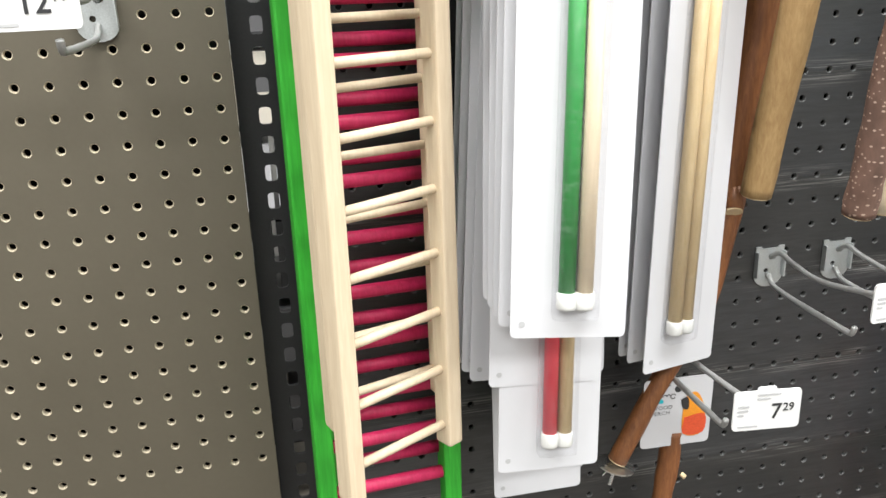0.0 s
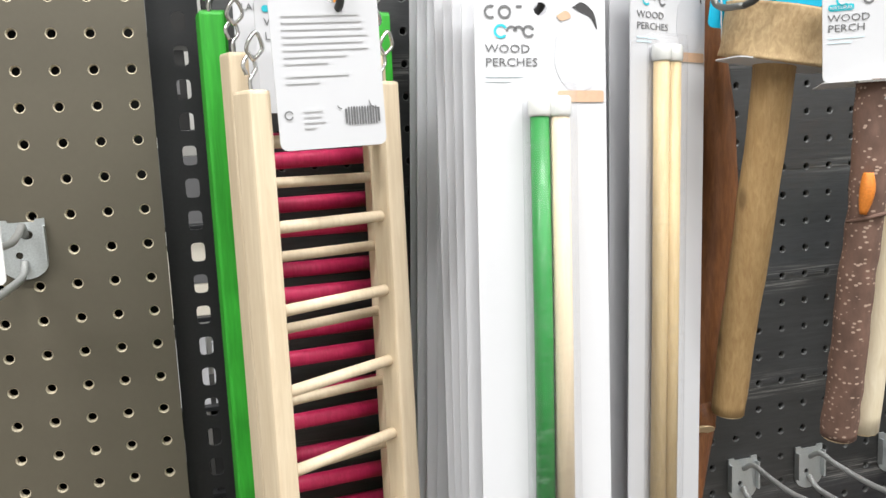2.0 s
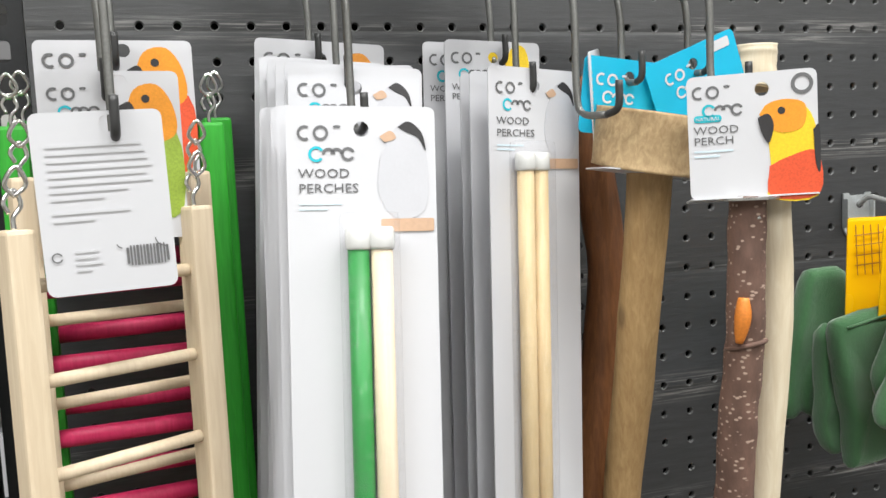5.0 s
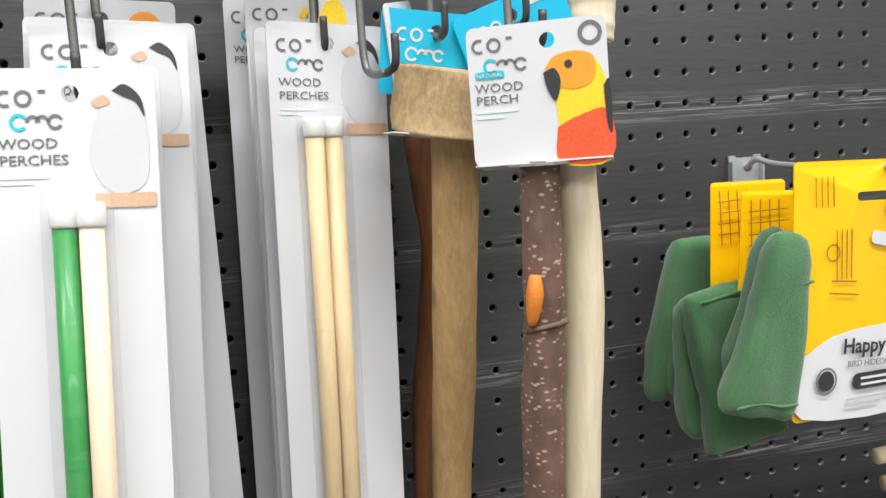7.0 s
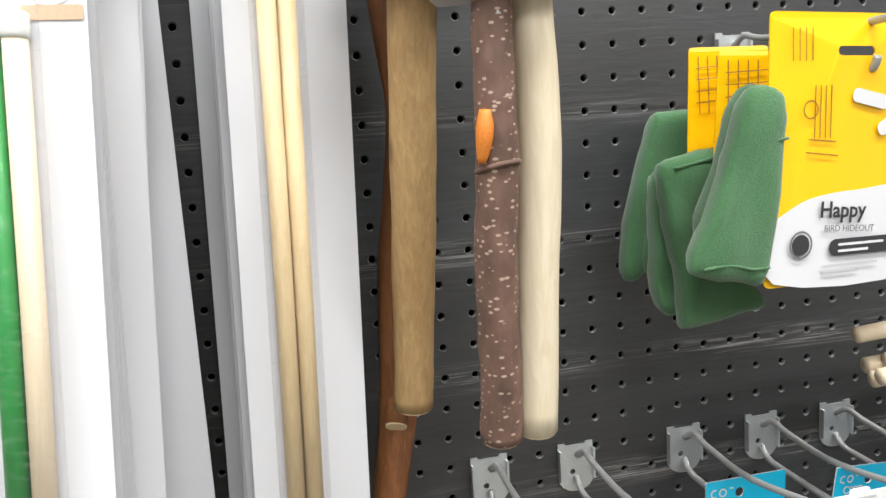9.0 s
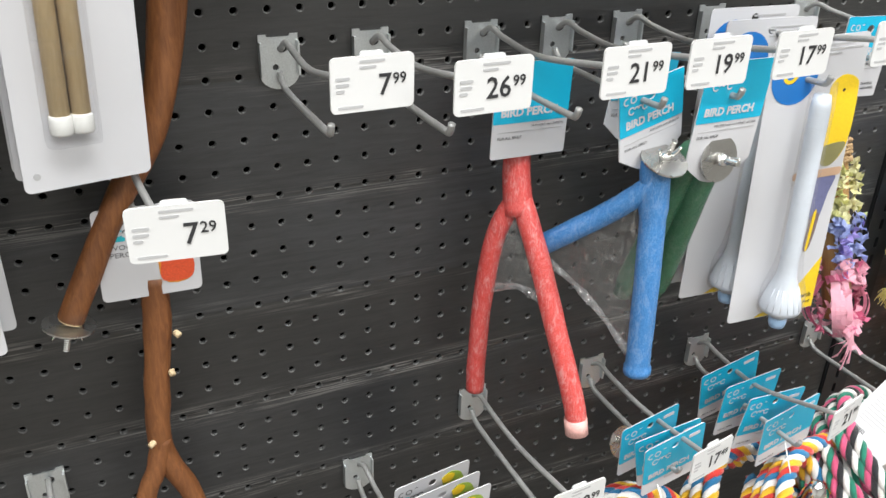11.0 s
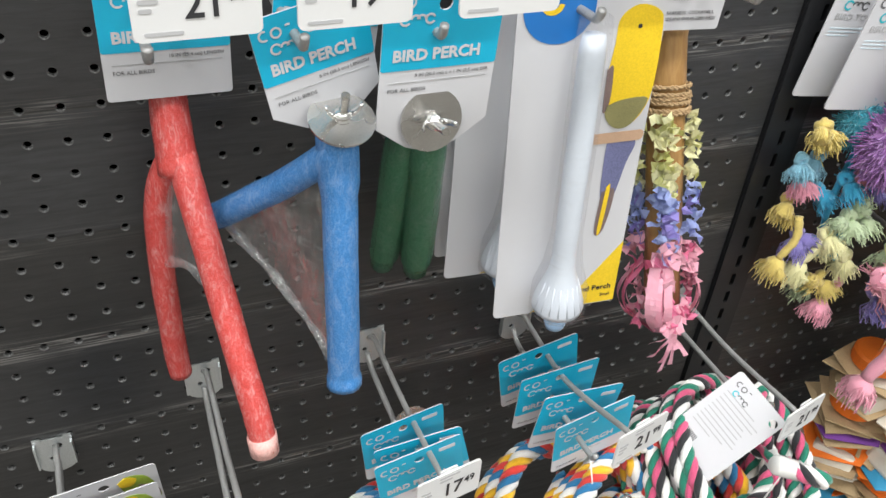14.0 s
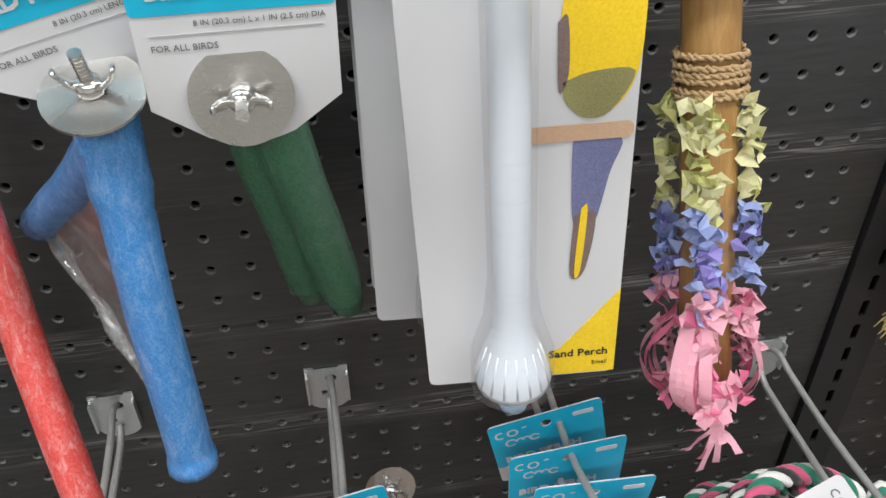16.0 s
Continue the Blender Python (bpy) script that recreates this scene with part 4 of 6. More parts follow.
for k in range(1, 4):
    perch_pack(0.084, 0.49, leaning(0.212 - 0.004 * k, 0.648 + 0.012 * k, 1.604 + 0.003 * k, -0.034, 0.034, 0.49), "white perch pack with a parrot picture, behind", [], 0.085, 0.40, detail=False)
for px, py, ph in ((0.216, 0.664, 0.505), (0.203, 0.680, 0.632), (0.211, 0.692, 0.620)):
    perch_pack(0.084, ph, leaning(px, py, 1.606, 0.002, 0.012, ph), "long white perch pack hanging far back on its hook", [], 0.085, 0.40, detail=False)
t = perch_pack(0.090, 0.475, leaning(0.202, 0.700, 1.628, -0.030, 0.028, 0.47), "white perch pack with an orange parrot picture, rearmost", [], 0.085, 0.40, detail=False)
maker_mark(t, -0.039, -0.014, 0.030, -0.0004)
parrot_head(t, 0.026, -0.026, 0.026, -0.0004)
t = perch_pack(0.088, 0.475, leaning(0.213, 0.640, 1.603, -0.030, 0.050, 0.47), "white perch pack with a yellow parrot picture", [], 0.085, 0.40, detail=False)
maker_mark(t, -0.039, -0.014, 0.030, -0.0004)
lettering("WOOD", 0.0048, -0.038, -0.038, -0.0004, "grey_ink", t, squeeze=1.15)
lettering("PERCHES", 0.0048, -0.038, -0.046, -0.0004, "grey_ink", t, squeeze=1.15)
parrot_head(t, 0.028, -0.024, 0.026, -0.0004, face="p_yellow")

# plain dowel packs, turned a little from the aisle
perch_pack(0.078, 0.492, leaning(0.3360, 0.640, 1.600, -0.018, 0.004, 0.49, 16), "white perch pack with two straw-coloured dowels", ["oak_dowel", "oak_dowel"], 0.064, 0.385, x_sticks=-0.0085)
for k in range(1, 3):
    perch_pack(0.076, 0.490, leaning(0.331 - 0.002 * k, 0.644 + 0.014 * k, 1.599, -0.016, 0.002, 0.49, 15), "white perch pack hanging behind one with straw-coloured dowels", [], 0.064, 0.39, detail=False)
for k, (cx, sy) in enumerate(((0.3295, 0.700), (0.316, 0.710))):
    t = perch_pack(0.078, 0.46, leaning(cx, sy, 1.628, -0.012, 0.0, 0.46, 6), "white perch pack with a yellow budgerigar picture, at the back", [], 0.06, 0.39, detail=False)
    maker_mark(t, -0.034, -0.013, 0.028, -0.0004)
    lettering("WOOD", 0.0045, -0.034, -0.036, -0.0004, "grey_ink", t, squeeze=1.1)
    lettering("PERCHES", 0.0045, -0.034, -0.043, -0.0004, "grey_ink", t, squeeze=1.1)
    blob([(0.010, -0.016), (0.016, -0.004), (0.026, -0.004), (0.030, -0.020), (0.024, -0.044), (0.014, -0.040)], -0.0004, "p_yellow", t)
    blob([(0.016, -0.034), (0.026, -0.034), (0.026, -0.052), (0.020, -0.056)], -0.0007, "p_green", t, "picture_body")

for hx, hy, hz in ((0.073, 0.566, 1.567), (0.066, 0.618, 1.592), (0.068, 0.676, 1.616), (0.199, 0.586, 1.568), (0.204, 0.654, 1.598), (0.196, 0.714, 1.622), (0.331, 0.660, 1.594), (0.334, 0.716, 1.622), (0.352, 0.610, 1.574), (0.432, 0.580, 1.582), (0.402, 0.640, 1.598), (0.455, 0.640, 1.604)):
    drop_hook(hx, hy, hz, 1.646 if hy < 0.65 else 1.668, 0.034 if hx == 0.352 else 0.022, 0.012 if hx in (0.352, 0.432) else 0.003)

for px, py, pz, pr in ((0.036, 0.566, 1.650, ("4", "49")), (0.161, 0.566, 1.652, ("5", "29")), (0.286, 0.566, 1.650, ("3", "49")), (0.381, 0.62, 1.680, ("13", "99")), (0.443, 0.62, 1.674, ("5", "99")), (0.166, 0.66, 1.685, ("5", "29")), (0.264, 0.66, 1.694, ("4", "49")), (0.300, 0.66, 1.684, ("4", "29"))):
    rail_with_price(px, py, pz, pr)


# ---- natural branch perches ----
def washer_nut(parent, at, r=0.018, normal=(0, 0, -1), material="chrome"):
    """Washer, threaded rod and wing nut at the end of a perch; axis along normal."""
    q = Vector((0, 0, 1)).rotation_difference(Vector(normal)).to_matrix().to_4x4()
    e = new("washer", mesh_of(lathe([(0.0032, 0.0), (r, 0.0), (r, 0.0014), (0.0032, 0.0014)], 26), "washer", "washer_steel"))
    e.parent = parent
    e.matrix_basis = Matrix.Translation(at) @ q
    tagged(e, "round brushed steel washer")
    rod = new("threaded_rod", mesh_of(lathe([(0.0027 if k % 2 else 0.0024, 0.001 + 0.0009 * k) for k in range(24)], 10), "threaded_rod", material))
    nut = bmesh.new()
    lathe([(0.0052, 0.002), (0.0056, 0.004), (0.0044, 0.008)], 12, bm=nut)
    for s in (-1, 1):
        sweep(smooth_path([(s * 0.004, 0, 0.004), (s * 0.008, 0, 0.008), (s * 0.0105, 0, 0.0135)], 3), lambda u: 0.0026 - 0.0008 * u, 8, bm=nut, squash=0.5)
    wing = new("wing_nut", mesh_of(nut, "wing_nut", material, True))
    for o in (rod, wing):
        o.parent = e
    return e


def branch(name, label, path, radius, material, wob=0.10, sides=14, seed=0, cut=True, group="natural perches", steps=7):
    """A branch perch; the origin is its top."""
    top = Vector(path[0])
    t = thing(name, label, "bird perch", Matrix.Translation(top), group)
    pts = smooth_path([Vector(p) - top for p in path], steps)
    part("branch", sweep(pts, radius, sides, wobble=wob, seed=seed), material, t, smooth=True)
    if cut:
        end, d = pts[-1], (pts[-1] - pts[-2]).normalized()
        r = (radius(1.0) if callable(radius) else radius) * 0.93
        part("cut_end", sweep([end, end + d * 0.0012], r, sides), "cut", t, "pale cut end")
    return t


# reddish branch behind, bent at its foot
t = branch("branch_perch", "smooth reddish-brown branch perch with a steel washer at its foot", [(0.398, 0.69, 1.60), (0.404, 0.69, 1.53), (0.412, 0.69, 1.44), (0.398, 0.69, 1.33), (0.390, 0.688, 1.235), (0.368, 0.686, 1.13), (0.330, 0.684, 1.063), (0.290, 0.682, 0.985)], lambda u: 0.0125 + 0.003 * math.sin(u * 5), "red_brown", 0.14, seed=3)
part("side_stub", sweep([Vector((-0.005, -0.004, -0.345)), Vector((-0.012, -0.018, -0.368))], 0.0085, 12), "red_brown", t, smooth=True)
part("cut_end", sweep([Vector((-0.012, -0.018, -0.368)), Vector((-0.0124, -0.0192, -0.3695))], 0.0078, 12), "cut", t)
washer_nut(t, Vector((0.288, 0.682, 0.981)) - Vector((0.398, 0.69, 1.60)), 0.019, (-0.25, 0, -1))

t = branch("branch_perch", "thick peeled light-brown branch perch", [(0.406, 0.608, 1.56), (0.405, 0.612, 1.52), (0.402, 0.630, 1.41), (0.399, 0.648, 1.31), (0.3965, 0.656, 1.250)], lambda u: 0.0160 - 0.0025 * u, "peeled", 0.09, seed=5)
block_e = thing("wood_block", "short sawn branch block topping a peeled perch", "bird perch", pose(0.4055, 0.612, 1.548, 8, 8, 0), "natural perches")
part("block", sweep(smooth_path([(0, 0, -0.020), (0, 0, -0.018), (0, 0, 0.0), (0, 0, 0.017), (0, 0, 0.019)], 3), lambda u: 0.0375 if 0.1 < u < 0.9 else 0.0355, 26, wobble=0.07, seed=9), "stump", block_e, smooth=True)
part("under_card", plate(rounded_outline(0.084, 0.034, 0.005, 3, 0.002, 0), 0.0009), "white_card", block_e).matrix_basis = Matrix.Translation((0, -0.006, -0.0225)) @ Euler((radians(82), 0, 0)).to_matrix().to_4x4()

for cx, cy, cz, lean, lab in ((0.405, 0.632, 1.604, 6, "blue and white natural perch card, tilted"), (0.449, 0.630, 1.612, -21, "blue and white natural perch card, steeply tilted")):
    t = sheet_card("perch_card", lab, 0.072 if lean > 0 else 0.080, 0.052 if lean > 0 else 0.044, pose(cx, cy, cz, 4, lean, 3), material="cyan")
    maker_mark(t, -0.026, -0.015, 0.028, -0.0004, "white_card", "white_card")
    printed(rounded_outline(0.020, 0.007, 0.001, 2, 0.024, -0.007), -0.0004, "white_card", t, "printed_badge")
t = sheet_card("perch_card", "pale grey card back seen edge-on beside blue cards", 0.040, 0.066, pose(0.381, 0.640, 1.612, 0, -10, 52), material="grey_card")
rows_of_print(t, -0.016, -0.014, 0.030, 9, 0.0045, 0.0014, -0.0004)

t = branch("branch_perch", "pale sawn branch perch hanging behind the speckled one", [(0.512, 0.645, 1.615), (0.512, 0.645, 1.606), (0.512, 0.645, 1.592), (0.511, 0.645, 1.585)], lambda u: 0.019 - 0.002 * u, "white_stick", 0.06, seed=2)

bark_t = branch("branch_perch", "speckled brown bark branch perch under a parrot card", [(0.434, 0.548, 1.510), (0.4335, 0.550, 1.46), (0.434, 0.553, 1.417), (0.4325, 0.560, 1.36), (0.434, 0.568, 1.30), (0.435, 0.576, 1.252)], lambda u: 0.0112 + 0.0016 * u, "bark", 0.10, 18, seed=8, cut=True, steps=10)
part("orange_scar", sweep(smooth_path([(-0.0085, -0.006, -0.062), (-0.0095, -0.0062, -0.075), (-0.0115, -0.0050, -0.090)], 5), lambda u: 0.0020 + 0.0030 * math.sin(math.pi * min(1, u * 0.85 + 0.12)), 10), "orange_scar", bark_t, "orange cut scar", smooth=True)
part("ring_scar", sweep(smooth_path([(math.cos(a) * 0.0118, 0.004 + math.sin(a) * 0.0118, -0.0935 + 0.003 * math.cos(a + 1)) for a in [k * 0.45 for k in range(15)]], 2), 0.0016, 6), "bark", bark_t, smooth=True)
washer_nut(bark_t, (0, 0, -0.001), 0.0195, (0, 0, -1))
branch("branch_perch", "smooth white peeled branch perch", [(0.459, 0.556, 1.545), (0.459, 0.557, 1.50), (0.462, 0.561, 1.43), (0.460, 0.569, 1.35), (0.459, 0.580, 1.252)], lambda u: 0.0108 + 0.003 * u * (1 - 0.3 * u), "white_stick", 0.05, seed=4)

nat = sheet_card("perch_card", "white natural wood perch card with an orange and yellow parrot", 0.074, 0.074, pose(0.4315, 0.540, 1.583, 0, -1, -27), hang=(0.006, -0.010))
maker_mark(nat, -0.034, -0.010, 0.026, -0.0004)
printed(rounded_outline(0.016, 0.0042, 0.0016, 2, -0.0255, -0.0255), -0.0004, "teal", nat, "printed_badge")
lettering("NATURAL", 0.0022, -0.0255, -0.0266, -0.0007, "white_card", nat, "CENTER", 1.0)
lettering("WOOD", 0.0046, -0.034, -0.0345, -0.0004, "grey_ink", nat, squeeze=1.15)
lettering("PERCH", 0.0046, -0.034, -0.0410, -0.0004, "grey_ink", nat, squeeze=1.15)
rows_of_print(nat, -0.034, -0.0450, 0.030, 2, 0.0030, 0.0012, -0.0004, "faint_ink")
bm = bmesh.new()
ring_mark(bm, 0.0285, -0.0085, 0.0052, 0.0022, -0.0004, n=18)
part("round_badge", bm, "grey_ink", nat)
blob([(0.008, -0.030), (0.010, -0.060), (0.009, -0.075), (0.036, -0.075), (0.037, -0.045), (0.033, -0.026), (0.024, -0.019), (0.013, -0.020)], -0.0004, "p_yellow", nat)
blob([(0.009, -0.056), (0.020, -0.051), (0.036, -0.049), (0.0365, -0.074), (0.0095, -0.074)], -0.0007, "p_red", nat, "picture_breast")
blob([(0.004, -0.025), (0.009, -0.019), (0.020, -0.017), (0.030, -0.021), (0.028, -0.034), (0.014, -0.036)], -0.0007, "p_orange", nat, "picture_head")
blob([(0.003, -0.027), (0.009, -0.025), (0.012, -0.032), (0.009, -0.042), (0.005, -0.036)], -0.0010, "p_black", nat, "picture_beak")
printed(circle_outline(0.0022, 10, 0.0165, -0.0235), -0.0010, "p_black", nat, "picture_eye")
blob([(0.034, -0.036), (0.0375, -0.034), (0.0375, -0.060), (0.035, -0.056)], -0.0010, "p_black", nat, "picture_wing")
part("folded_base", plate(rounded_outline(0.074, 0.030, 0.002, 2, 0, 0), 0.0009), "white_card", nat).matrix_basis = Matrix.Translation((0, 0.013, -0.0755)) @ Euler((radians(84), 0, 0)).to_matrix().to_4x4()


# ---- plush bird hideouts ----
def plush_panel(outline, y, thick, seed, parent):
    """One thick folded panel of plush: a padded slab with rolled edges and soft dents."""
    rim = [Vector((p.x, 0, p.y)) for p in smooth_path([(*p, 0) for p in outline + [outline[0]]], 5)[:-1]]
    mid = sum(rim, Vector()) / len(rim)
    bm = bmesh.new()
    rings = []
    for scale, depth in ((0.60, 0.50), (0.90, 0.46), (0.97, 0.30), (1.0, 0.0), (0.975, -0.28), (0.92, -0.46), (0.84, -0.54), (0.70, -0.55), (0.48, -0.53), (0.22, -0.51)):
        ring = []
        for p in rim:
            c = mid + (p - mid) * scale
            q = c * 42 + Vector((seed * 3.1, 0, 0))
            soft = thick * 0.22 * noise.noise(q) * (1.0 if scale < 0.95 else 0.3)
            ring.append(bm.verts.new((c.x + 0.0012 * noise.noise(q * 2.2), y + depth * thick + soft, c.z + 0.0012 * noise.noise(q * 2.6))))
        rings.append(ring)
    n = len(rim)
    for r0, r1 in zip(rings, rings[1:]):
        for k in range(n):
            bm.faces.new((r0[k], r0[(k + 1) % n], r1[(k + 1) % n], r1[k]))
    bm.faces.new(rings[0][::-1])
    bm.faces.new(rings[-1])
    bmesh.ops.recalc_face_normals(bm, faces=bm.faces)
    return part("plush_panel", bm, "plush", parent, smooth=True)


def seam(points, y, parent):
    return part("seam", sweep(smooth_path([(x, y, z) for x, z in points], 5), 0.0011, 6), "plush", parent, "stitched seam ridge", smooth=True)


def hideout(m, label, full):
    t = thing("bird_hideout", label, "bird hideout", m, "bird hideouts")
    if full:
        e = part("bag_card", plate(rounded_outline(0.124, 0.172, 0.004, 3, 0, -0.086), 0.0011, [rounded_outline(0.030, 0.006, 0.0028, 3, 0.002, -0.024)], bend=lambda x, z: -0.004 * math.cos(x * 20) + 0.003 * math.sin(z * 40)), "bag", t, "glossy yellow printed header bag")
    else:
        e = part("bag_card", plate(rounded_outline(0.060, 0.120, 0.003, 3, 0, -0.060), 0.0011, bend=lambda x, z: 0.004 * math.sin(z * 50)), "bag", t, "glossy yellow printed header bag")
    return t, e


t, e = hideout(pose(0.606, 0.592, 1.452), "folded green plush bird hideout in a yellow printed bag", True)
plush_panel([(-0.006, -0.006), (0.001, 0.0), (0.015, -0.001), (0.022, -0.010), (0.021, -0.034), (0.010, -0.119), (-0.010, -0.122), (-0.039, -0.115), (-0.042, -0.103), (-0.020, -0.052)], -0.014, 0.016, 1, t)
plush_panel([(-0.002, -0.010), (0.006, 0.0), (0.016, -0.004), (0.010, -0.060), (-0.020, -0.100), (-0.028, -0.086), (-0.014, -0.050)], 0.004, 0.014, 2, t)
seam([(0.000, -0.031), (0.010, -0.034), (0.021, -0.033)], -0.0222, t)
seam([(-0.037, -0.110), (-0.020, -0.109), (-0.004, -0.113), (0.008, -0.113)], -0.0222, t)
e.matrix_basis = pose(0.074, -0.008, 0.042, 0, 2, 6)
y = -0.0075
blob([(-0.055, -0.1270), (-0.030, -0.1160), (0.010, -0.1120), (0.058, -0.1140), (0.058, -0.1690), (-0.057, -0.1690)], y + 0.002, "white_card", e, "printed_panel")
lettering("Happy", 0.010, -0.024, -0.1280, y, "ink", e, bold=0.02, lean=3)
lettering("BIRD HIDEOUT", 0.0042, -0.020, -0.1375, y, "grey_ink", e, squeeze=1.0, lean=3)
printed(rounded_outline(0.070, 0.011, 0.005, 4, 0.020, -0.1485), y, "ink", e, "printed_panel")
rows_of_print(e, -0.008, -0.1468, 0.050, 2, 0.0042, 0.0016, y - 0.0003, "white_card")
bm = bmesh.new()
ring_mark(bm, -0.038, -0.1450, 0.0085, 0.0014, y, n=20)
part("round_badge", bm, "grey_ink", e)
printed(circle_outline(0.0068, 18, -0.038, -0.1450), y, "ink", e, "round_badge")
rows_of_print(e, -0.020, -0.1600, 0.060, 2, 0.004, 0.0015, y, "pale_ink")
for bx, bz, bw, bh, a in ((0.014, -0.054, 0.030, 0.009, 12), (0.030, -0.070, 0.020, 0.009, -30), (0.048, -0.048, 0.010, 0.024, 0), (0.046, -0.072, 0.016, 0.008, 20)):
    bm = plate(rounded_outline(bw, bh, 0.0035, 3), 0.00025, y=0)
    p = part("maker_mark", bm, "white_card", e)
    p.matrix_basis = Matrix.Translation((bx, y, bz)) @ Euler((0, radians(a), 0)).to_matrix().to_4x4()
bm = bmesh.new()
for k in range(4):
    plate([(-0.030 + 0.0042 * k, -0.045), (-0.0294 + 0.0042 * k, -0.045), (-0.0290 + 0.0042 * k, -0.078), (-0.0296 + 0.0042 * k, -0.078)], 0.00025, y=y + 0.001, bm=bm)
    plate([(-0.048 + 0.005 * k, -0.010), (-0.0474 + 0.005 * k, -0.010), (-0.0466 + 0.005 * k, -0.030), (-0.0472 + 0.005 * k, -0.030)], 0.00025, y=y + 0.002, bm=bm)
plate([(-0.034, -0.078), (-0.012, -0.080), (-0.012, -0.0808), (-0.034, -0.0788)], 0.00025, y=y + 0.001, bm=bm)
plate([(-0.036, -0.086), (-0.010, -0.089), (-0.010, -0.0898), (-0.036, -0.0868)], 0.00025, y=y + 0.001, bm=bm)
ring_mark(bm, -0.033, -0.060, 0.0055, 0.0010, y + 0.001, n=16)
part("line_drawing", bm, "bag_line", e)
t_mid, e_mid = hideout(pose(0.606, 0.640, 1.452), "folded green plush bird hideout hanging behind another", False)
plush_panel([(-0.036, -0.052), (-0.030, -0.045), (0.010, -0.039), (0.024, -0.046), (0.028, -0.128), (0.043, -0.150), (0.038, -0.157), (-0.014, -0.165), (-0.021, -0.158), (-0.023, -0.125), (-0.031, -0.095)], -0.008, 0.018, 4, t_mid)
plush_panel([(-0.031, -0.056), (-0.022, -0.056), (-0.013, -0.113), (-0.010, -0.147), (-0.015, -0.159), (-0.023, -0.157), (-0.030, -0.145), (-0.032, -0.105)], 0.010, 0.016, 5, t_mid)
seam([(-0.028, -0.051), (-0.010, -0.048), (0.012, -0.044)], -0.0175, t_mid)
e_mid.matrix_basis = pose(0.036, -0.020, 0.023, 0, 3, -6)
t_far, e_far = hideout(pose(0.606, 0.690, 1.452), "folded green plush bird hideout, rearmost on its hook", False)
plush_panel([(-0.010, -0.020), (-0.003, -0.014), (0.028, -0.017), (0.034, -0.055), (0.010, -0.075), (-0.012, -0.096), (-0.020, -0.134), (-0.032, -0.140), (-0.037, -0.124), (-0.028, -0.075)], 0.0, 0.018, 7, t_far)
plush_panel([(-0.018, -0.094), (-0.006, -0.073), (0.008, -0.090), (0.002, -0.136), (-0.016, -0.136), (-0.024, -0.126)], -0.008, 0.016, 8, t_far)
e_far.matrix_basis = pose(0.033, -0.036, 0.029, 0, 1, -4)
for e in (e_mid, e_far):
    for q in range(4):
        for bar in ([(-0.024 + 0.007 * q, -0.006), (-0.0233 + 0.007 * q, -0.006), (-0.0225 + 0.007 * q, -0.046), (-0.0232 + 0.007 * q, -0.046)], [(-0.026, -0.014 - 0.008 * q), (0.004, -0.012 - 0.008 * q), (0.004, -0.0127 - 0.008 * q), (-0.026, -0.0147 - 0.008 * q)]):
            part("drawn_line", plate(bar, 0.00025, y=-0.0005, bend=lambda x, z: 0.004 * math.sin(z * 50)), "bag_line", e)
peg_hook(0.694, 1.497, 0.19, None, lower=True)

# bundle of pale dowels under the hideouts
t = thing("dowel_bundle", "bare wooden bird swing of pale dowels in clear film", "bird toy", pose(0.775, 0.615, 1.247, 0, -2, 0))
for k in range(6):
    part("dowel", sweep([(-0.055 + 0.004 * k, -0.02 + 0.012 * (k % 3), 0.006 * (k // 3) - 0.006 * (k % 2)), (0.07, -0.02 + 0.012 * (k % 3), 0.006 * (k // 3) - 0.006 * (k % 2))], 0.0062, 12), "dowel", t, smooth=True)
part("dowel", sweep([(-0.062, -0.005, 0.028), (0.07, -0.005, 0.030)], 0.006, 12), "dowel", t, smooth=True)
fm = part("film_bag", block(0.075, 0.05, 0.085, (0.022, 0, 0.052), 0.012), "film", t, "clear film bag", smooth=True)
fm.visible_shadow = False


# ---- lower rows: hooks ----
ROW = [(0.4695, ("7", "99"), 0.020, 0.0, 0.155), (0.545, ("26", "99"), 0.014, 0.0, 0.185), (0.645, ("21", "99"), 0.022, 0.0, 0.185), (0.7205, ("19", "99"), 0.018, 0.0, 0.185), (0.796, ("17", "99"), 0.022, 0.0, 0.185), (0.895, ("8", "99"), 0.030, 0.0, 0.18), (1.0165, None, 0.0, 0.0, 0.17)]
for x, price, dx, dz, reach in ROW:
    peg_hook(x, 1.169, reach, price, dx, dz + 0.012, 2)
peg_hook(0.343, 1.108, 0.176, ("7", "29"), 0.017, 0.002, -6)
peg_hook(-0.1285, 1.441, 0.155, ("12", "99"), -0.008, 0.004, 4)
peg_hook(0.525, 0.733, 0.16, None)
peg_hook(0.2425, 0.812, 0.15, None)
peg_hook(0.655, 0.785, 0.185, ("10", "99"), 0.012, 0.010, 4)
peg_hook(0.806, 0.785, 0.190, ("17", "49"), 0.005, 0.014, 10)
peg_hook(0.960, 0.775, 0.200, ("21", "99"), 0.012, 0.032, 14)
peg_hook(1.155, 0.753, 0.195, ("21", "99"), 0.002, 0.012, 14)


# ---- lower rows: branch with card ----
t = sheet_card("perch_card", "white natural wood perch card with an orange parrot", 0.072, 0.074, pose(0.351, 0.683, 1.066, 0, 1, 0))
maker_mark(t, -0.027, -0.010, 0.022, -0.0004)
printed(rounded_outline(0.012, 0.0034, 0.0012, 2, -0.021, -0.024), -0.0004, "teal", t, "printed_badge")
lettering("WOOD", 0.0040, -0.027, -0.0325, -0.0004, "grey_ink", t, squeeze=1.1)
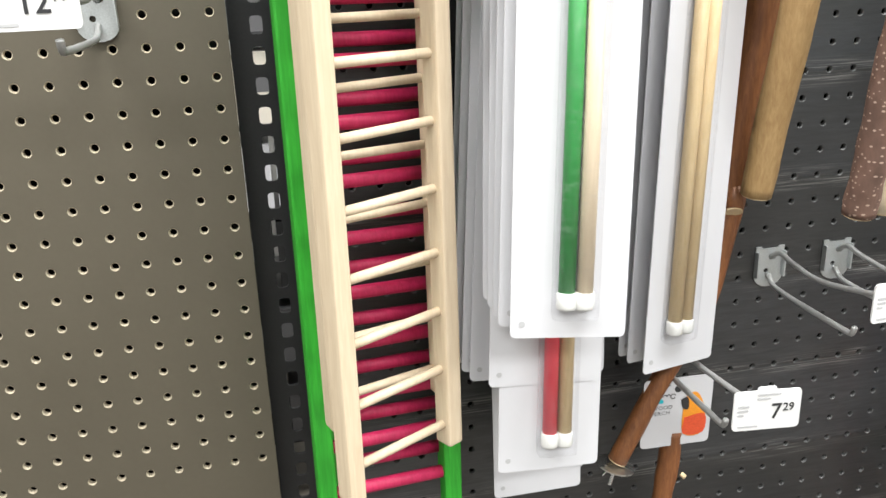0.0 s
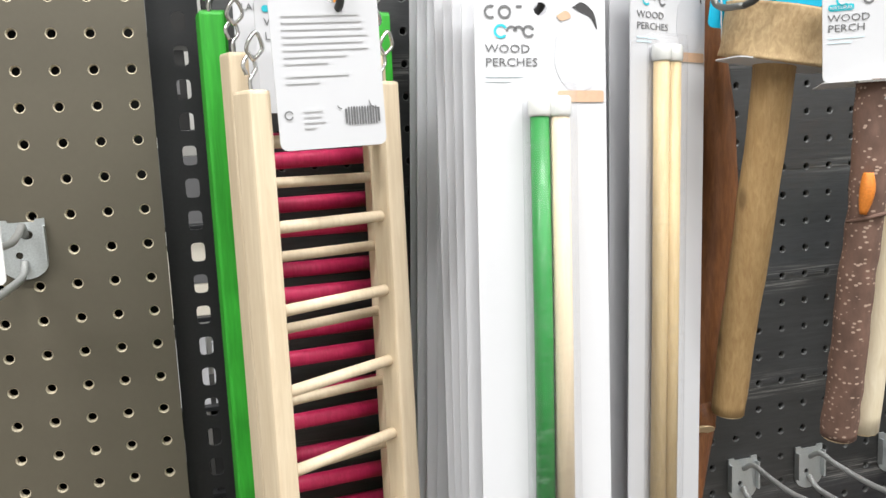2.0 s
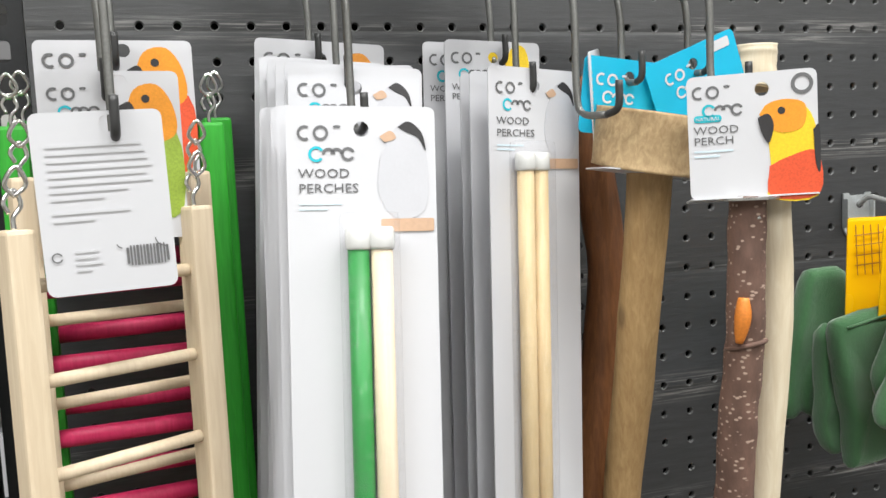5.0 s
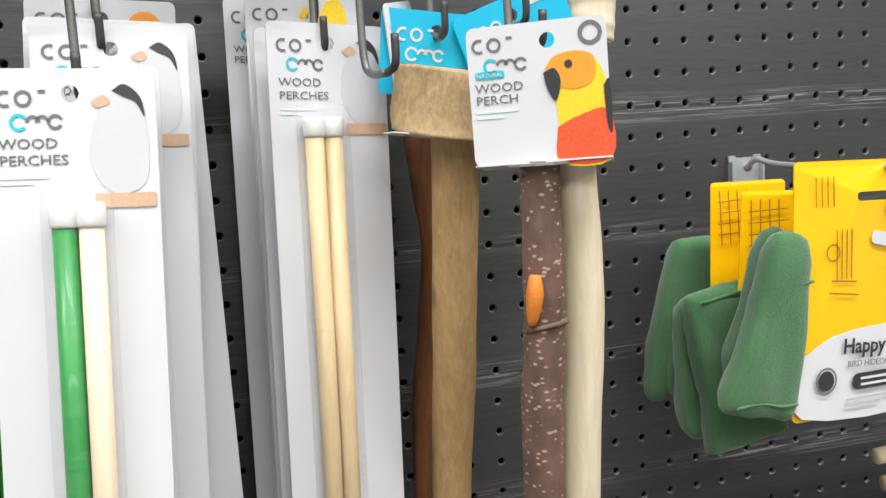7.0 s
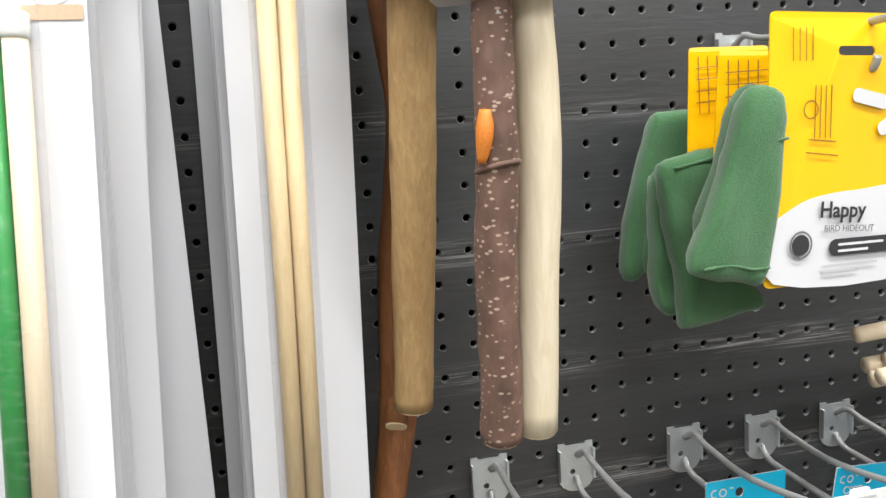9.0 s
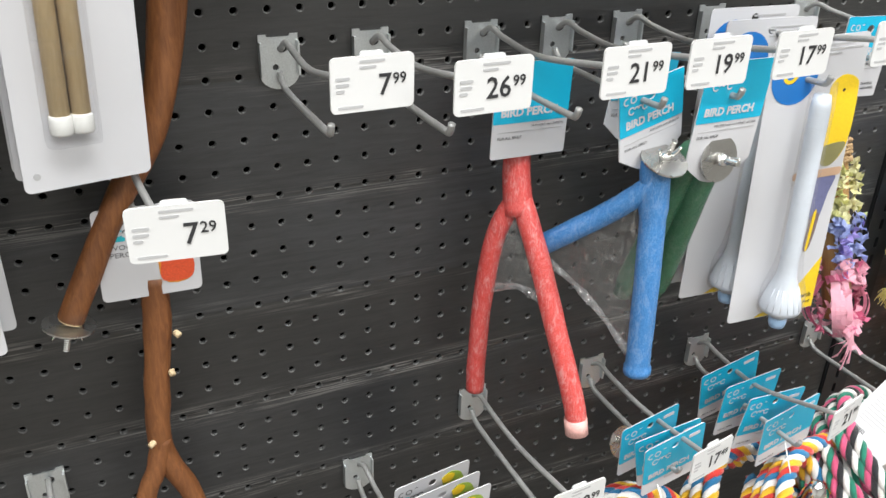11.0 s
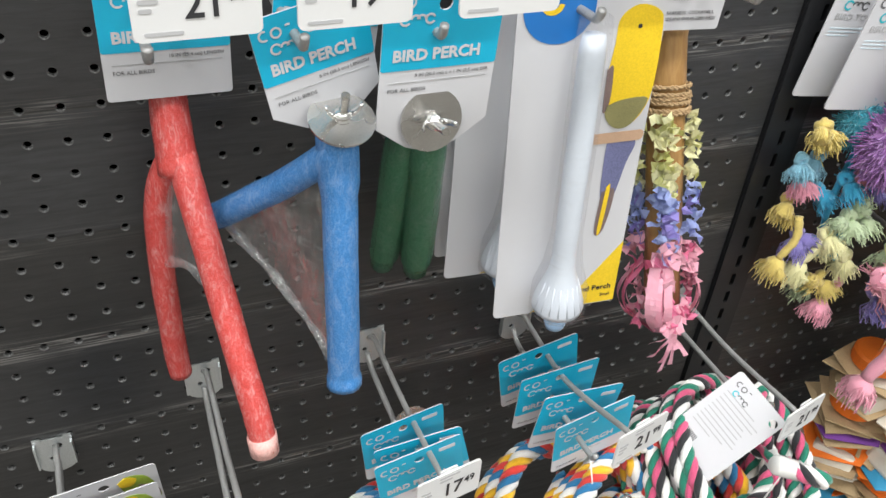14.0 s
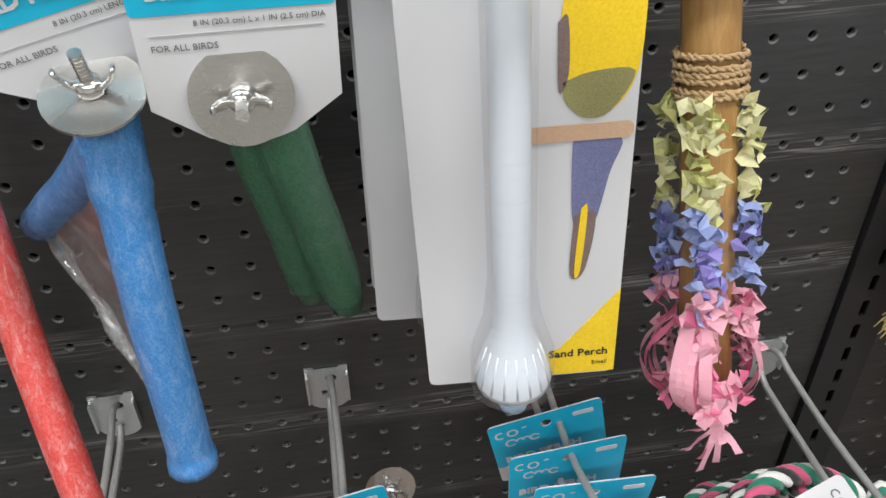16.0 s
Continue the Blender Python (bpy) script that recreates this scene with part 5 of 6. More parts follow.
lettering("PERCH", 0.0040, -0.027, -0.0385, -0.0004, "grey_ink", t, squeeze=1.1)
blob([(0.006, -0.030), (0.008, -0.062), (0.029, -0.062), (0.029, -0.036), (0.020, -0.018), (0.010, -0.020)], -0.0004, "p_orange", t)
blob([(0.008, -0.044), (0.029, -0.042), (0.029, -0.062), (0.008, -0.062)], -0.0007, "p_red", t, "picture_breast")
blob([(0.003, -0.024), (0.010, -0.022), (0.012, -0.034), (0.006, -0.034)], -0.0007, "p_black", t, "picture_beak")
t = branch("branch_perch", "forked dark reddish-brown branch perch", [(0.352, 0.692, 1.005), (0.349, 0.692, 0.96), (0.342, 0.692, 0.90), (0.338, 0.692, 0.842), (0.358, 0.690, 0.78), (0.368, 0.688, 0.71)], lambda u: 0.0108 - 0.002 * u, "red_brown", 0.16, seed=11)
part("branch", sweep(smooth_path([(-0.013, 0, -0.152), (-0.020, -0.004, -0.178), (-0.034, -0.006, -0.212), (-0.042, -0.006, -0.270)], 6), lambda u: 0.009 - 0.001 * u, 12, wobble=0.14, seed=12), "red_brown", t, smooth=True)
for kx, kz in ((0.002, -0.085), (-0.018, -0.150), (0.009, -0.050)):
    part("knot", sweep([(kx, -0.006, kz), (kx * 1.3, -0.0100, kz - 0.002)], 0.0026, 9), "cut", t, "pale knot", smooth=True)


# ---- film-wrapped perches with cards ----
def blue_header(m, label, w, h, split, shape="square", words=("",), hang=(0.0, -0.012)):
    """White card whose upper part is blue with white words."""
    t = thing("perch_card", label, "product card", m, "hanging cards")
    if shape == "square":
        out = rounded_outline(w, h, 0.002, 2, 0, -h / 2)
    else:
        c = 0.32 * w
        out = [(w / 2, 0), (-w / 2, 0), (-w / 2, -h + c * 0.75)] + [(-w / 2 + c * 0.85 + (w - 1.7 * c) * k / 6, -h + c * 0.12 - 0.004 * math.sin(math.pi * k / 6)) for k in range(7)] + [(w / 2, -h + c * 0.75)]
    part("card", plate(out, 0.0011, [circle_outline(0.0040, 10, *hang)]), "white_card", t)
    printed(rounded_outline(w, split, 0.0012, 1, 0, -split / 2), -0.0004, "cyan", t, "printed_header") if hang[1] < -split else part("printed_header", plate(rounded_outline(w, split, 0.0012, 1, 0, -split / 2), 0.00025, [circle_outline(0.0042, 10, *hang)], y=-0.0004), "cyan", t)
    maker_mark(t, -w / 2 + 0.004, -0.010, w * 0.33, -0.0008, "white_card", "white_card")
    lettering("BIRD PERCH", 0.0066, -w * 0.41, -split + 0.006, -0.0008, "white_card", t, squeeze=w * 0.80 / 0.0545 * 0.98, bold=0.035)
    z = -split - 0.0045
    if words[0]:
        lettering(words[0], 0.0021, w / 2 - 0.004, z, -0.0004, "grey_ink", t, "RIGHT", 1.0)
    printed(rounded_outline(w * 0.86, 0.0004, 0.0001, 1, 0, z - 0.003), -0.0004, "pale_ink", t, "printed_line")
    lettering("FOR ALL BIRDS", 0.0024, -w / 2 + 0.005, z - 0.009, -0.0004, "grey_ink", t)
    return t


blue_header(pose(0.660, 0.666, 1.150, 0, 1.5, 3), "white card with a blue header on a red perch", 0.073, 0.080, 0.050, words=("10 IN (25.4 cm) LENGTH",), hang=(-0.006, -0.012))
t = thing("sand_perch", "red sanded Y-shaped perch in clear shrink film", "bird perch", Matrix.Translation((0.657, 0.682, 1.10)), "sanded perches")
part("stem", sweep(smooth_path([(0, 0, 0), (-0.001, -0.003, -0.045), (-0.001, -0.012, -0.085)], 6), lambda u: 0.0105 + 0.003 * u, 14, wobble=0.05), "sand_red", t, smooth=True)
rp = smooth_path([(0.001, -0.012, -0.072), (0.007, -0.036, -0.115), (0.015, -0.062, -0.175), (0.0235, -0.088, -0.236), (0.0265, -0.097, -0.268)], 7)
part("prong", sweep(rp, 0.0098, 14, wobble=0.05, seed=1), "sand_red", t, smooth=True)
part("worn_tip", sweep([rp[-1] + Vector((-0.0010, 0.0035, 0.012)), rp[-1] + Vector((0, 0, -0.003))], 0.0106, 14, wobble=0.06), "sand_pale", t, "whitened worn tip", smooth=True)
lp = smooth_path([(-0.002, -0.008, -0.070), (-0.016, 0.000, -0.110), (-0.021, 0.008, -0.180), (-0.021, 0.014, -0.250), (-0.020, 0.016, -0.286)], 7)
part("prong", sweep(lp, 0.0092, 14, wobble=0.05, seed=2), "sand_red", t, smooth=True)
def film_between(a, b, i0, i1, parent, sag=0.25):
    """Stretched clear film between two bars."""
    bm = bmesh.new()
    rows = []
    for i in range(i0, i1):
        p, q = a[min(i, len(a) - 1)], b[min(i, len(b) - 1)]
        rows.append([bm.verts.new(p.lerp(q, k / 8) + Vector((0, -0.003 * math.sin(math.pi * k / 8), sag * 0.02 * math.sin(math.pi * k / 8) * (i - i0) / max(1, i1 - i0)))) for k in range(9)])
    for r0, r1 in zip(rows, rows[1:]):
        for k in range(8):
            bm.faces.new((r0[k], r0[k + 1], r1[k + 1], r1[k]))
    edge_pts = [v.co.copy() for v in rows[-1]]
    ob = part("film", bm, "film", parent, "stretched clear film", smooth=True)
    ob.visible_shadow = False
    ro = part("film_edge", sweep(smooth_path(edge_pts, 4), lambda u: 0.0025 + 0.0015 * math.sin(u * 7) ** 2, 8, wobble=0.4, seed=7), "film_roll", parent, "bunched clear film edge", smooth=True)
    ro.visible_shadow = False
    return ob


film_between(lp, rp, 3, 14, t, 1.0)

# blue Y perch, one prong short
for k, (bx, by, bz, lean) in enumerate(((0.7270, 0.604, 1.145, -12), (0.752, 0.640, 1.156, 6))):
    t = blue_header(pose(bx, by, bz, 3, lean, 6), "white shield-shaped card with a blue header on a %s perch" % ("blue" if k == 0 else "green"), 0.066, 0.076, 0.040, "shield", ("8 IN (20.3 cm) LENGTH",))
    if k == 0:
        wn = washer_nut(t, (0, 0, 0), 0.0195, (0, 0, 1))
        wn.matrix_basis = t.matrix_basis.inverted() @ Matrix.Translation((0.744, 0.596, 1.079)) @ Euler((radians(24), 0, 0)).to_matrix().to_4x4()
t = thing("sand_perch", "blue sanded Y-shaped perch in clear shrink film", "bird perch", Matrix.Translation((0.743, 0.592, 1.095)), "sanded perches")
mp = smooth_path([(0, 0.014, -0.018), (0.0, 0.008, -0.05), (-0.001, 0.0, -0.12), (-0.001, -0.004, -0.19), (-0.001, -0.006, -0.216)], 7)
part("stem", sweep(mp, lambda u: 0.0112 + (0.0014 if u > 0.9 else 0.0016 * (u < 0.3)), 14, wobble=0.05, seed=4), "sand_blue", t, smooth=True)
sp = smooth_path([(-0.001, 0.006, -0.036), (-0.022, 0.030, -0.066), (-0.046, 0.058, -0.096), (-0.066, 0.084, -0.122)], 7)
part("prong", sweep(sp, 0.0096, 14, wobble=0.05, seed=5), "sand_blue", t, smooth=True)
bm = bmesh.new()
rows = []
for i in range(13):
    u = i / 12
    a = sp[min(len(sp) - 1, int(2 + u * (len(sp) - 3)))]
    c = mp[5].lerp(mp[-3], u)
    rows.append([bm.verts.new(a.lerp(c, k / 10) + Vector((0, 0.0015 * math.sin(k * 1.9 + i), 0.012 * math.sin(math.pi * k / 10) * u * u))) for k in range(11)])
for r0, r1 in zip(rows, rows[1:]):
    for k in range(10):
        bm.faces.new((r0[k], r0[k + 1], r1[k + 1], r1[k]))
edge_pts = [v.co.copy() for v in rows[-1]]
fo = part("film", bm, "film", t, "stretched clear film", smooth=True)
fo.visible_shadow = False
ro = part("film_edge", sweep(smooth_path(edge_pts, 4), lambda u: 0.0022 + 0.0016 * math.sin(u * 9) ** 2, 8, wobble=0.4, seed=6), "film_roll", t, "bunched clear film edge", smooth=True)
ro.visible_shadow = False

# green pair
t = blue_header(pose(0.8005, 0.588, 1.158, 4, 1, 3), "white shield-shaped card with a blue header on a green perch", 0.071, 0.104, 0.050, "shield", ("8 IN (20.3 cm) L x 1 IN (2.5 cm) DIA",))
washer_nut(t, (-0.002, -0.002, -0.083), 0.0195, (0.0, -0.97, 0.2))
for k, pth in enumerate(([(0.793, 0.616, 1.075), (0.796, 0.640, 1.020), (0.802, 0.672, 0.95), (0.806, 0.700, 0.888)], [(0.803, 0.608, 1.075), (0.810, 0.628, 1.020), (0.820, 0.656, 0.95), (0.827, 0.680, 0.892)])):
    tt = thing("sand_perch", "green sanded perch in clear shrink film", "bird perch", Matrix.Translation(pth[0]), "sanded perches")
    part("stem", sweep([Vector(p) - Vector(pth[0]) for p in smooth_path(pth, 7)], lambda u: 0.0125 * (1 if u < 0.93 else 0.8), 14, wobble=0.06, seed=20 + k), "sand_green", tt, smooth=True)


# ---- pale-blue plastic perch packs ----
def plastic_pack(m, label, front):
    w, h = 0.099, 0.277
    t = sheet_card("plastic_perch_pack", label, w, h, m, hang=(0.0, -0.010))
    t["category"] = "perch pack"
    y = -0.0004
    printed(circle_outline(0.0235, 28, -w / 2 + 0.027, -0.034), y, "round_blue", t, "maker_mark", "round royal blue mark")
    bm = bmesh.new()
    ring_mark(bm, -w / 2 + 0.034, -0.033, 0.0065, 0.0035, y - 0.0003, 150, 210)
    ring_mark(bm, -w / 2 + 0.022, -0.031, 0.0060, 0.0035, y - 0.0003, 200, 10)
    part("maker_mark", bm, "p_yellow", t)
    out = [(w / 2, -h + 0.058), (w / 2, -h + 0.001), (-w / 2 + 0.030, -h + 0.001), (0.020, -h + 0.020)]
    printed(out, y, "p_yellow", t, "printed_corner")
    lettering("Sand Perch", 0.0048, w / 2 - 0.004, -h + 0.014, y - 0.0003, "ink", t, "RIGHT", bold=0.02)
    lettering("Small", 0.0028, w / 2 - 0.004, -h + 0.007, y - 0.0003, "ink", t, "RIGHT")
    rows_of_print(t, -0.002, -0.008, 0.048, 3, 0.004, 0.0016, y, "pale_ink")
    # budgerigar picture
    px = w / 2 - 0.018
    blob([(px - 0.014, -0.060), (px - 0.013, -0.044), (px - 0.002, -0.036), (px + 0.012, -0.040), (px + 0.017, -0.052), (px + 0.017, -0.100), (px + 0.004, -0.120), (px - 0.013, -0.112), (px - 0.016, -0.085)], y, "p_yellow", t)
    blob([(px - 0.0145, -0.104), (px - 0.002, -0.100), (px + 0.0155, -0.101), (px + 0.006, -0.119), (px - 0.005, -0.121), (px - 0.013, -0.113)], y - 0.0003, "p_olive", t, "picture_belly")
    blob([(px - 0.017, -0.078), (px - 0.013, -0.076), (px - 0.012, -0.100), (px - 0.016, -0.108)], y - 0.0003, "p_brown", t, "picture_wing")
    printed(rounded_outline(0.054, 0.008, 0.003, 3, px - 0.010, -0.128), y - 0.0005, "p_tan", t, "picture_perch")
    blob([(px - 0.009, -0.132), (px + 0.012, -0.132), (px + 0.008, -0.150), (px + 0.002, -0.178), (px - 0.007, -0.178), (px - 0.009, -0.150)], y, "p_blue", t, "picture_tail")
    blob([(px - 0.007, -0.172), (px + 0.003, -0.172), (px - 0.001, -0.205), (px - 0.008, -0.207)], y - 0.0002, "p_brown", t, "picture_tail")
    blob([(px - 0.004, -0.168), (px - 0.001, -0.168), (px - 0.003, -0.204), (px - 0.006, -0.206)], y - 0.0005, "p_yellow", t, "picture_tail")
    printed(circle_outline(0.0015, 8, px + 0.001, -0.050), y - 0.0003, "p_black", t, "picture_eye")
    if front:
        sx, sy = -0.007, -0.019
        prof = [(0.0070, -0.045), (0.0085, -0.055), (0.0085, -0.205), (0.0094, -0.220), (0.0130, -0.231), (0.0170, -0.243), (0.0193, -0.252), (0.0186, -0.2565), (0.0100, -0.2595), (0.0088, -0.264)]
        part("perch_body", lathe([(r, z) for r, z in prof], 22, at=(sx, sy, 0)), "pale_blue", t, "pale blue plastic perch with flared foot", smooth=True)
        part("foot", lathe([(0.0086, -0.2635), (0.0082, -0.272), (0.0070, -0.276)], 18, at=(sx, sy, 0)), "blue_foot", t, "blue plastic foot", smooth=True)
        bm = bmesh.new()
        for k in range(9):
            a = math.pi + math.pi * (k + 0.5) / 9
            sweep([(sx + 0.0130 * math.cos(a), sy + 0.0130 * math.sin(a), -0.231), (sx + 0.0192 * math.cos(a), sy + 0.0192 * math.sin(a), -0.252)], 0.0006, 6, bm=bm)
        part("flutes", bm, "pale_blue", t, smooth=True)
        bm = lathe([(0.010, -0.034), (0.0112, -0.050), (0.0112, -0.190), (0.014, -0.214), (0.0205, -0.236), (0.0212, -0.258)], 22, at=(sx, sy, 0))
        bl = part("blister", bm, "blister", t, "clear plastic blister", smooth=True)
        bl.visible_shadow = False
    return t


plastic_pack(pose(0.9030, 0.606, 1.166, 0, -2.5, -6), "white card with a pale blue plastic perch and a budgerigar picture", True)
plastic_pack(pose(0.8925, 0.654, 1.172, 0, 0, -4), "white card with a pale blue plastic perch, second on its hook", True)
plastic_pack(pose(0.8920, 0.676, 1.178, 0, 0, -3), "white card with a pale blue plastic perch, last on its hook", False)

# ---- rope perches ----
def rope(path, radius, colours, turns, parent, steps=12):
    """A laid rope: each strand its own helix along the path."""
    pts = smooth_path(path, steps)
    n = len(pts)
    side, frames = None, []
    length = 0.0
    for i, p in enumerate(pts):
        d = (pts[min(i + 1, n - 1)] - pts[max(i - 1, 0)]).normalized()
        if side is None:
            side = d.cross(Vector((0.3, 0.2, 1))).normalized()
        side = (side - d * side.dot(d)).normalized()
        length += (p - pts[i - 1]).length if i else 0
        frames.append((p, side.copy(), d.cross(side), length))
    m = len(colours)
    for k, c in enumerate(colours):
        out = []
        for p, s, o, l in frames:
            a = 2 * math.pi * (k / m) + l * turns * 2 * math.pi
            out.append(p + (s * math.cos(a) + o * math.sin(a)) * radius * 0.60)
        part("strand", sweep(out, radius * 0.47, 8), c, parent, smooth=True)


def coil(cx, cy, cz, r, turns, rise, tilt_x, tilt_y, n=10, start=0.0, squash=1.0):
    rot = Euler((radians(tilt_x), radians(tilt_y), 0)).to_matrix()
    out = []
    for k in range(int(turns * n) + 1):
        a = start + 2 * math.pi * k / n
        rr = r * (1 + 0.07 * math.sin(k * 1.7 + cx * 40) * math.sin(k * 0.31 + cy * 60))
        p = rot @ Vector((rr * math.cos(a), squash * rr * math.sin(a), rise * (k / n - turns / 2) + 0.15 * rise * math.sin(k * 0.9 + cz * 50)))
        out.append(Vector((cx, cy, cz)) + p)
    return out


# ---- bamboo perch with paper strips ----
bt = thing("bamboo_perch", "bamboo bird perch wound with jute and shredded pastel paper", "bird perch", pose(1.021, 0.692, 1.106, -17, -2, 0))
CANE = 0.0158
part("cane", sweep([(0, 0, 0.0), (0, 0, -0.030), (0, 0, -0.032), (0, 0, -0.036), (0, 0, -0.15), (0, 0, -0.262)], lambda u: CANE if 0.3 < u < 0.5 else CANE - 0.0008, 20, wobble=0.03), "bamboo", bt, smooth=True)
turns = [((CANE + 0.0018) * math.cos(a), (CANE + 0.0018) * math.sin(a), -0.070 - 0.0040 * a / (2 * math.pi) + 0.0010 * math.sin(a * 0.37)) for a in [2 * math.pi * k / 12 for k in range(12 * 6 + 1)]]
rope(turns, 0.0023, ["twine", "twine"], 120.0, bt, 3)


def paper_strips(parent, n, z0, z1, mats, size, columns, seed):
    """Crinkled shreds of paper gathered in columns on the cane."""
    q = random.Random(seed)
    for k in range(n):
        a = radians(q.choice(columns) + q.gauss(0, 9))
        d = Vector((math.cos(a), math.sin(a), 0))
        side = Vector((-d.y, d.x, 0))
        p = d * (CANE + q.uniform(0.001, 0.010)) + Vector((0, 0, q.uniform(z0, z1)))
        turn = q.uniform(0, 2 * math.pi)
        along = (side * math.cos(turn) + Vector((0, 0, math.sin(turn))) + d * q.uniform(-0.6, 0.9)).normalized()
        across = along.cross(d + side * q.uniform(-0.7, 0.7)).normalized()
        off = along.cross(across)
        length, width = size * q.uniform(0.7, 1.6), size * q.uniform(0.28, 0.55)
        bm = bmesh.new()
        rows = []
        for i in range(6):
            u = i / 5 - 0.5
            c = p + along * length * u + off * size * 0.22 * math.sin(u * 9 + k) + across * size * 0.12 * math.sin(u * 7 + 2 * k)
            w = across * width * 0.5 * q.uniform(0.75, 1.25) + off * width * 0.30 * math.sin(u * 8 + k)
            rows.append((bm.verts.new(c - w), bm.verts.new(c + w)))
        for r0, r1 in zip(rows, rows[1:]):
            bm.faces.new((r0[0], r0[1], r1[1], r1[0]))
        bmesh.ops.solidify(bm, geom=bm.faces[:], thickness=0.0003)
        part("paper_strip", bm, q.choice(mats), parent)


COLUMNS = (-122, -38, 152, -122)
paper_strips(bt, 66, -0.152, -0.094, ["c_cream", "c_cream", "c_lime", "c_cream"], 0.0145, COLUMNS, 31)
paper_strips(bt, 66, -0.204, -0.150, ["c_blue", "c_violet", "c_blue", "c_blue"], 0.0140, COLUMNS, 32)
paper_strips(bt, 52, -0.258, -0.198, ["c_pink", "c_pink", "c_pink", "c_rose"], 0.0170, COLUMNS, 33)
paper_strips(bt, 26, -0.272, -0.252, ["c_pink", "c_pink", "c_rose"], 0.0160, (-122, -60, 170, -150, -95), 34)
q = random.Random(36)
for k in range(13):
    a0 = radians((-122, -38, 152)[k % 3] + q.gauss(0, 12))
    d = Vector((math.cos(a0), math.sin(a0), 0))
    bulge = q.uniform(0.010, 0.020)
    loop = smooth_path([d * CANE + Vector((0, 0, q.uniform(-0.225, -0.205))), d * (CANE + bulge) + Vector((0, 0, -0.240)), d * (CANE + bulge * 0.8) + Vector((0, 0, -0.262)), d * 0.006 + Vector((0, 0, -0.284))], 5)
    side = Vector((-d.y, d.x, 0)) * q.uniform(0.0032, 0.0050)
    bm = bmesh.new()
    rows = [(bm.verts.new(c - side), bm.verts.new(c + side + Vector((0, 0, 0.0012 * math.sin(i * 1.3 + k))))) for i, c in enumerate(loop)]
    for r0, r1 in zip(rows, rows[1:]):
        bm.faces.new((r0[0], r0[1], r1[1], r1[0]))
    bmesh.ops.solidify(bm, geom=bm.faces[:], thickness=0.0004)
    part("paper_strip", bm, q.choice(("c_pink", "c_pink", "c_rose")), bt)
q = random.Random(35)
for k in range(9):
    x0 = q.uniform(-0.012, 0.012)
    far = q.choice((-0.016, -0.006, 0.004, 0.014))
    low = -0.285 - q.uniform(0.005, 0.045)
    pts = smooth_path([(x0, -0.012, -0.262), (x0 * 0.6, -0.015, -0.278), (far * 0.5, -0.016, (low - 0.28) / 2), (far, -0.012 + q.uniform(-0.006, 0.006), low)], 5)
    bm = bmesh.new()
    rows = [(bm.verts.new(c - Vector((0.0022, 0, 0.001 * math.sin(i + k)))), bm.verts.new(c + Vector((0.0022, 0.0012 * math.sin(i * 0.7), 0.001)))) for i, c in enumerate(pts)]
    for r0, r1 in zip(rows, rows[1:]):
        bm.faces.new((r0[0], r0[1], r1[1], r1[0]))
    bmesh.ops.solidify(bm, geom=bm.faces[:], thickness=0.0004)
    part("paper_strip", bm, "c_pink", bt)
t = blue_header(pose(1.010, 0.648, 1.168, 2, 1, -4), "white card with a blue header on a bamboo perch", 0.058, 0.078, 0.042, words=("9 IN (22.8 cm) L",))
lettering("FOR PARAKEETS, COCKATIELS,", 0.0024, -0.026, -0.066, -0.0004, "grey_ink", t)
lettering("LOVEBIRDS AND SIMILAR-SIZED BIRDS", 0.0024, -0.026, -0.0705, -0.0004, "grey_ink", t, squeeze=0.85)



WARM = ["y_red", "y_yellow", "y_white", "y_blue"]
COOL = ["y_green", "y_white", "y_black", "y_rose"]


def rope_perch(label, path, radius, colours, ends, hang):
    t = thing("rope_perch", label, "rope perch", Matrix.Translation(path[0]), "rope perches")
    o = Vector(path[0])
    rope([p - o for p in path], radius, colours, 25.0, t, 14)
    for at, d in ends:
        d = Vector(d).normalized()
        q = Vector((0, 0, 1)).rotation_difference(d).to_matrix().to_4x4()
        s = new("end_sleeve", mesh_of(lathe([(radius * 1.0, -0.016), (radius * 1.16, -0.013), (radius * 1.16, 0.013), (radius * 0.95, 0.016)], 18), "end_sleeve", "cap", True))
        s.parent = t
        s.matrix_basis = Matrix.Translation(Vector(at) - o) @ q
        tagged(s, "white plastic end sleeve")
    for a, b in hang:
        part("tie", sweep([Vector(a) - o, (Vector(a) + Vector(b)) / 2 - o + Vector((0, -0.004, 0)), Vector(b) - o], 0.0008, 6), "y_white", t, smooth=True)
    return t


rope_perch("red, yellow, white and blue cotton rope perch, tightly coiled", coil(0.790, 0.595, 0.625, 0.064, 3.0, 0.019, 48, 10, start=2.4), 0.0092, WARM, [], [((0.796, 0.60, 0.735), (0.790, 0.56, 0.690))])
p = coil(1.045, 0.530, 0.580, 0.126, 3.4, 0.020, 42, 12, start=2.2)
rope_perch("red, yellow, white and blue cotton rope perch in wide coils", p, 0.0094, WARM, [(p[-1], p[-1] - p[-2])], [((0.976, 0.596, 0.715), (0.974, 0.57, 0.66))])
rope_perch("red, yellow, white and blue cotton rope perch, coiled behind", coil(0.975, 0.592, 0.600, 0.082, 3.0, 0.020, 40, -8, start=1.2), 0.0092, WARM, [], [])
rope_perch("red, yellow and blue cotton rope perch, coiled inside another", coil(1.050, 0.525, 0.568, 0.086, 3.0, 0.020, 36, 16, start=0.4), 0.0092, WARM, [], [])
p = coil(1.135, 0.585, 0.630, 0.085, 6.0, 0.017, 26, 22, start=1.0)
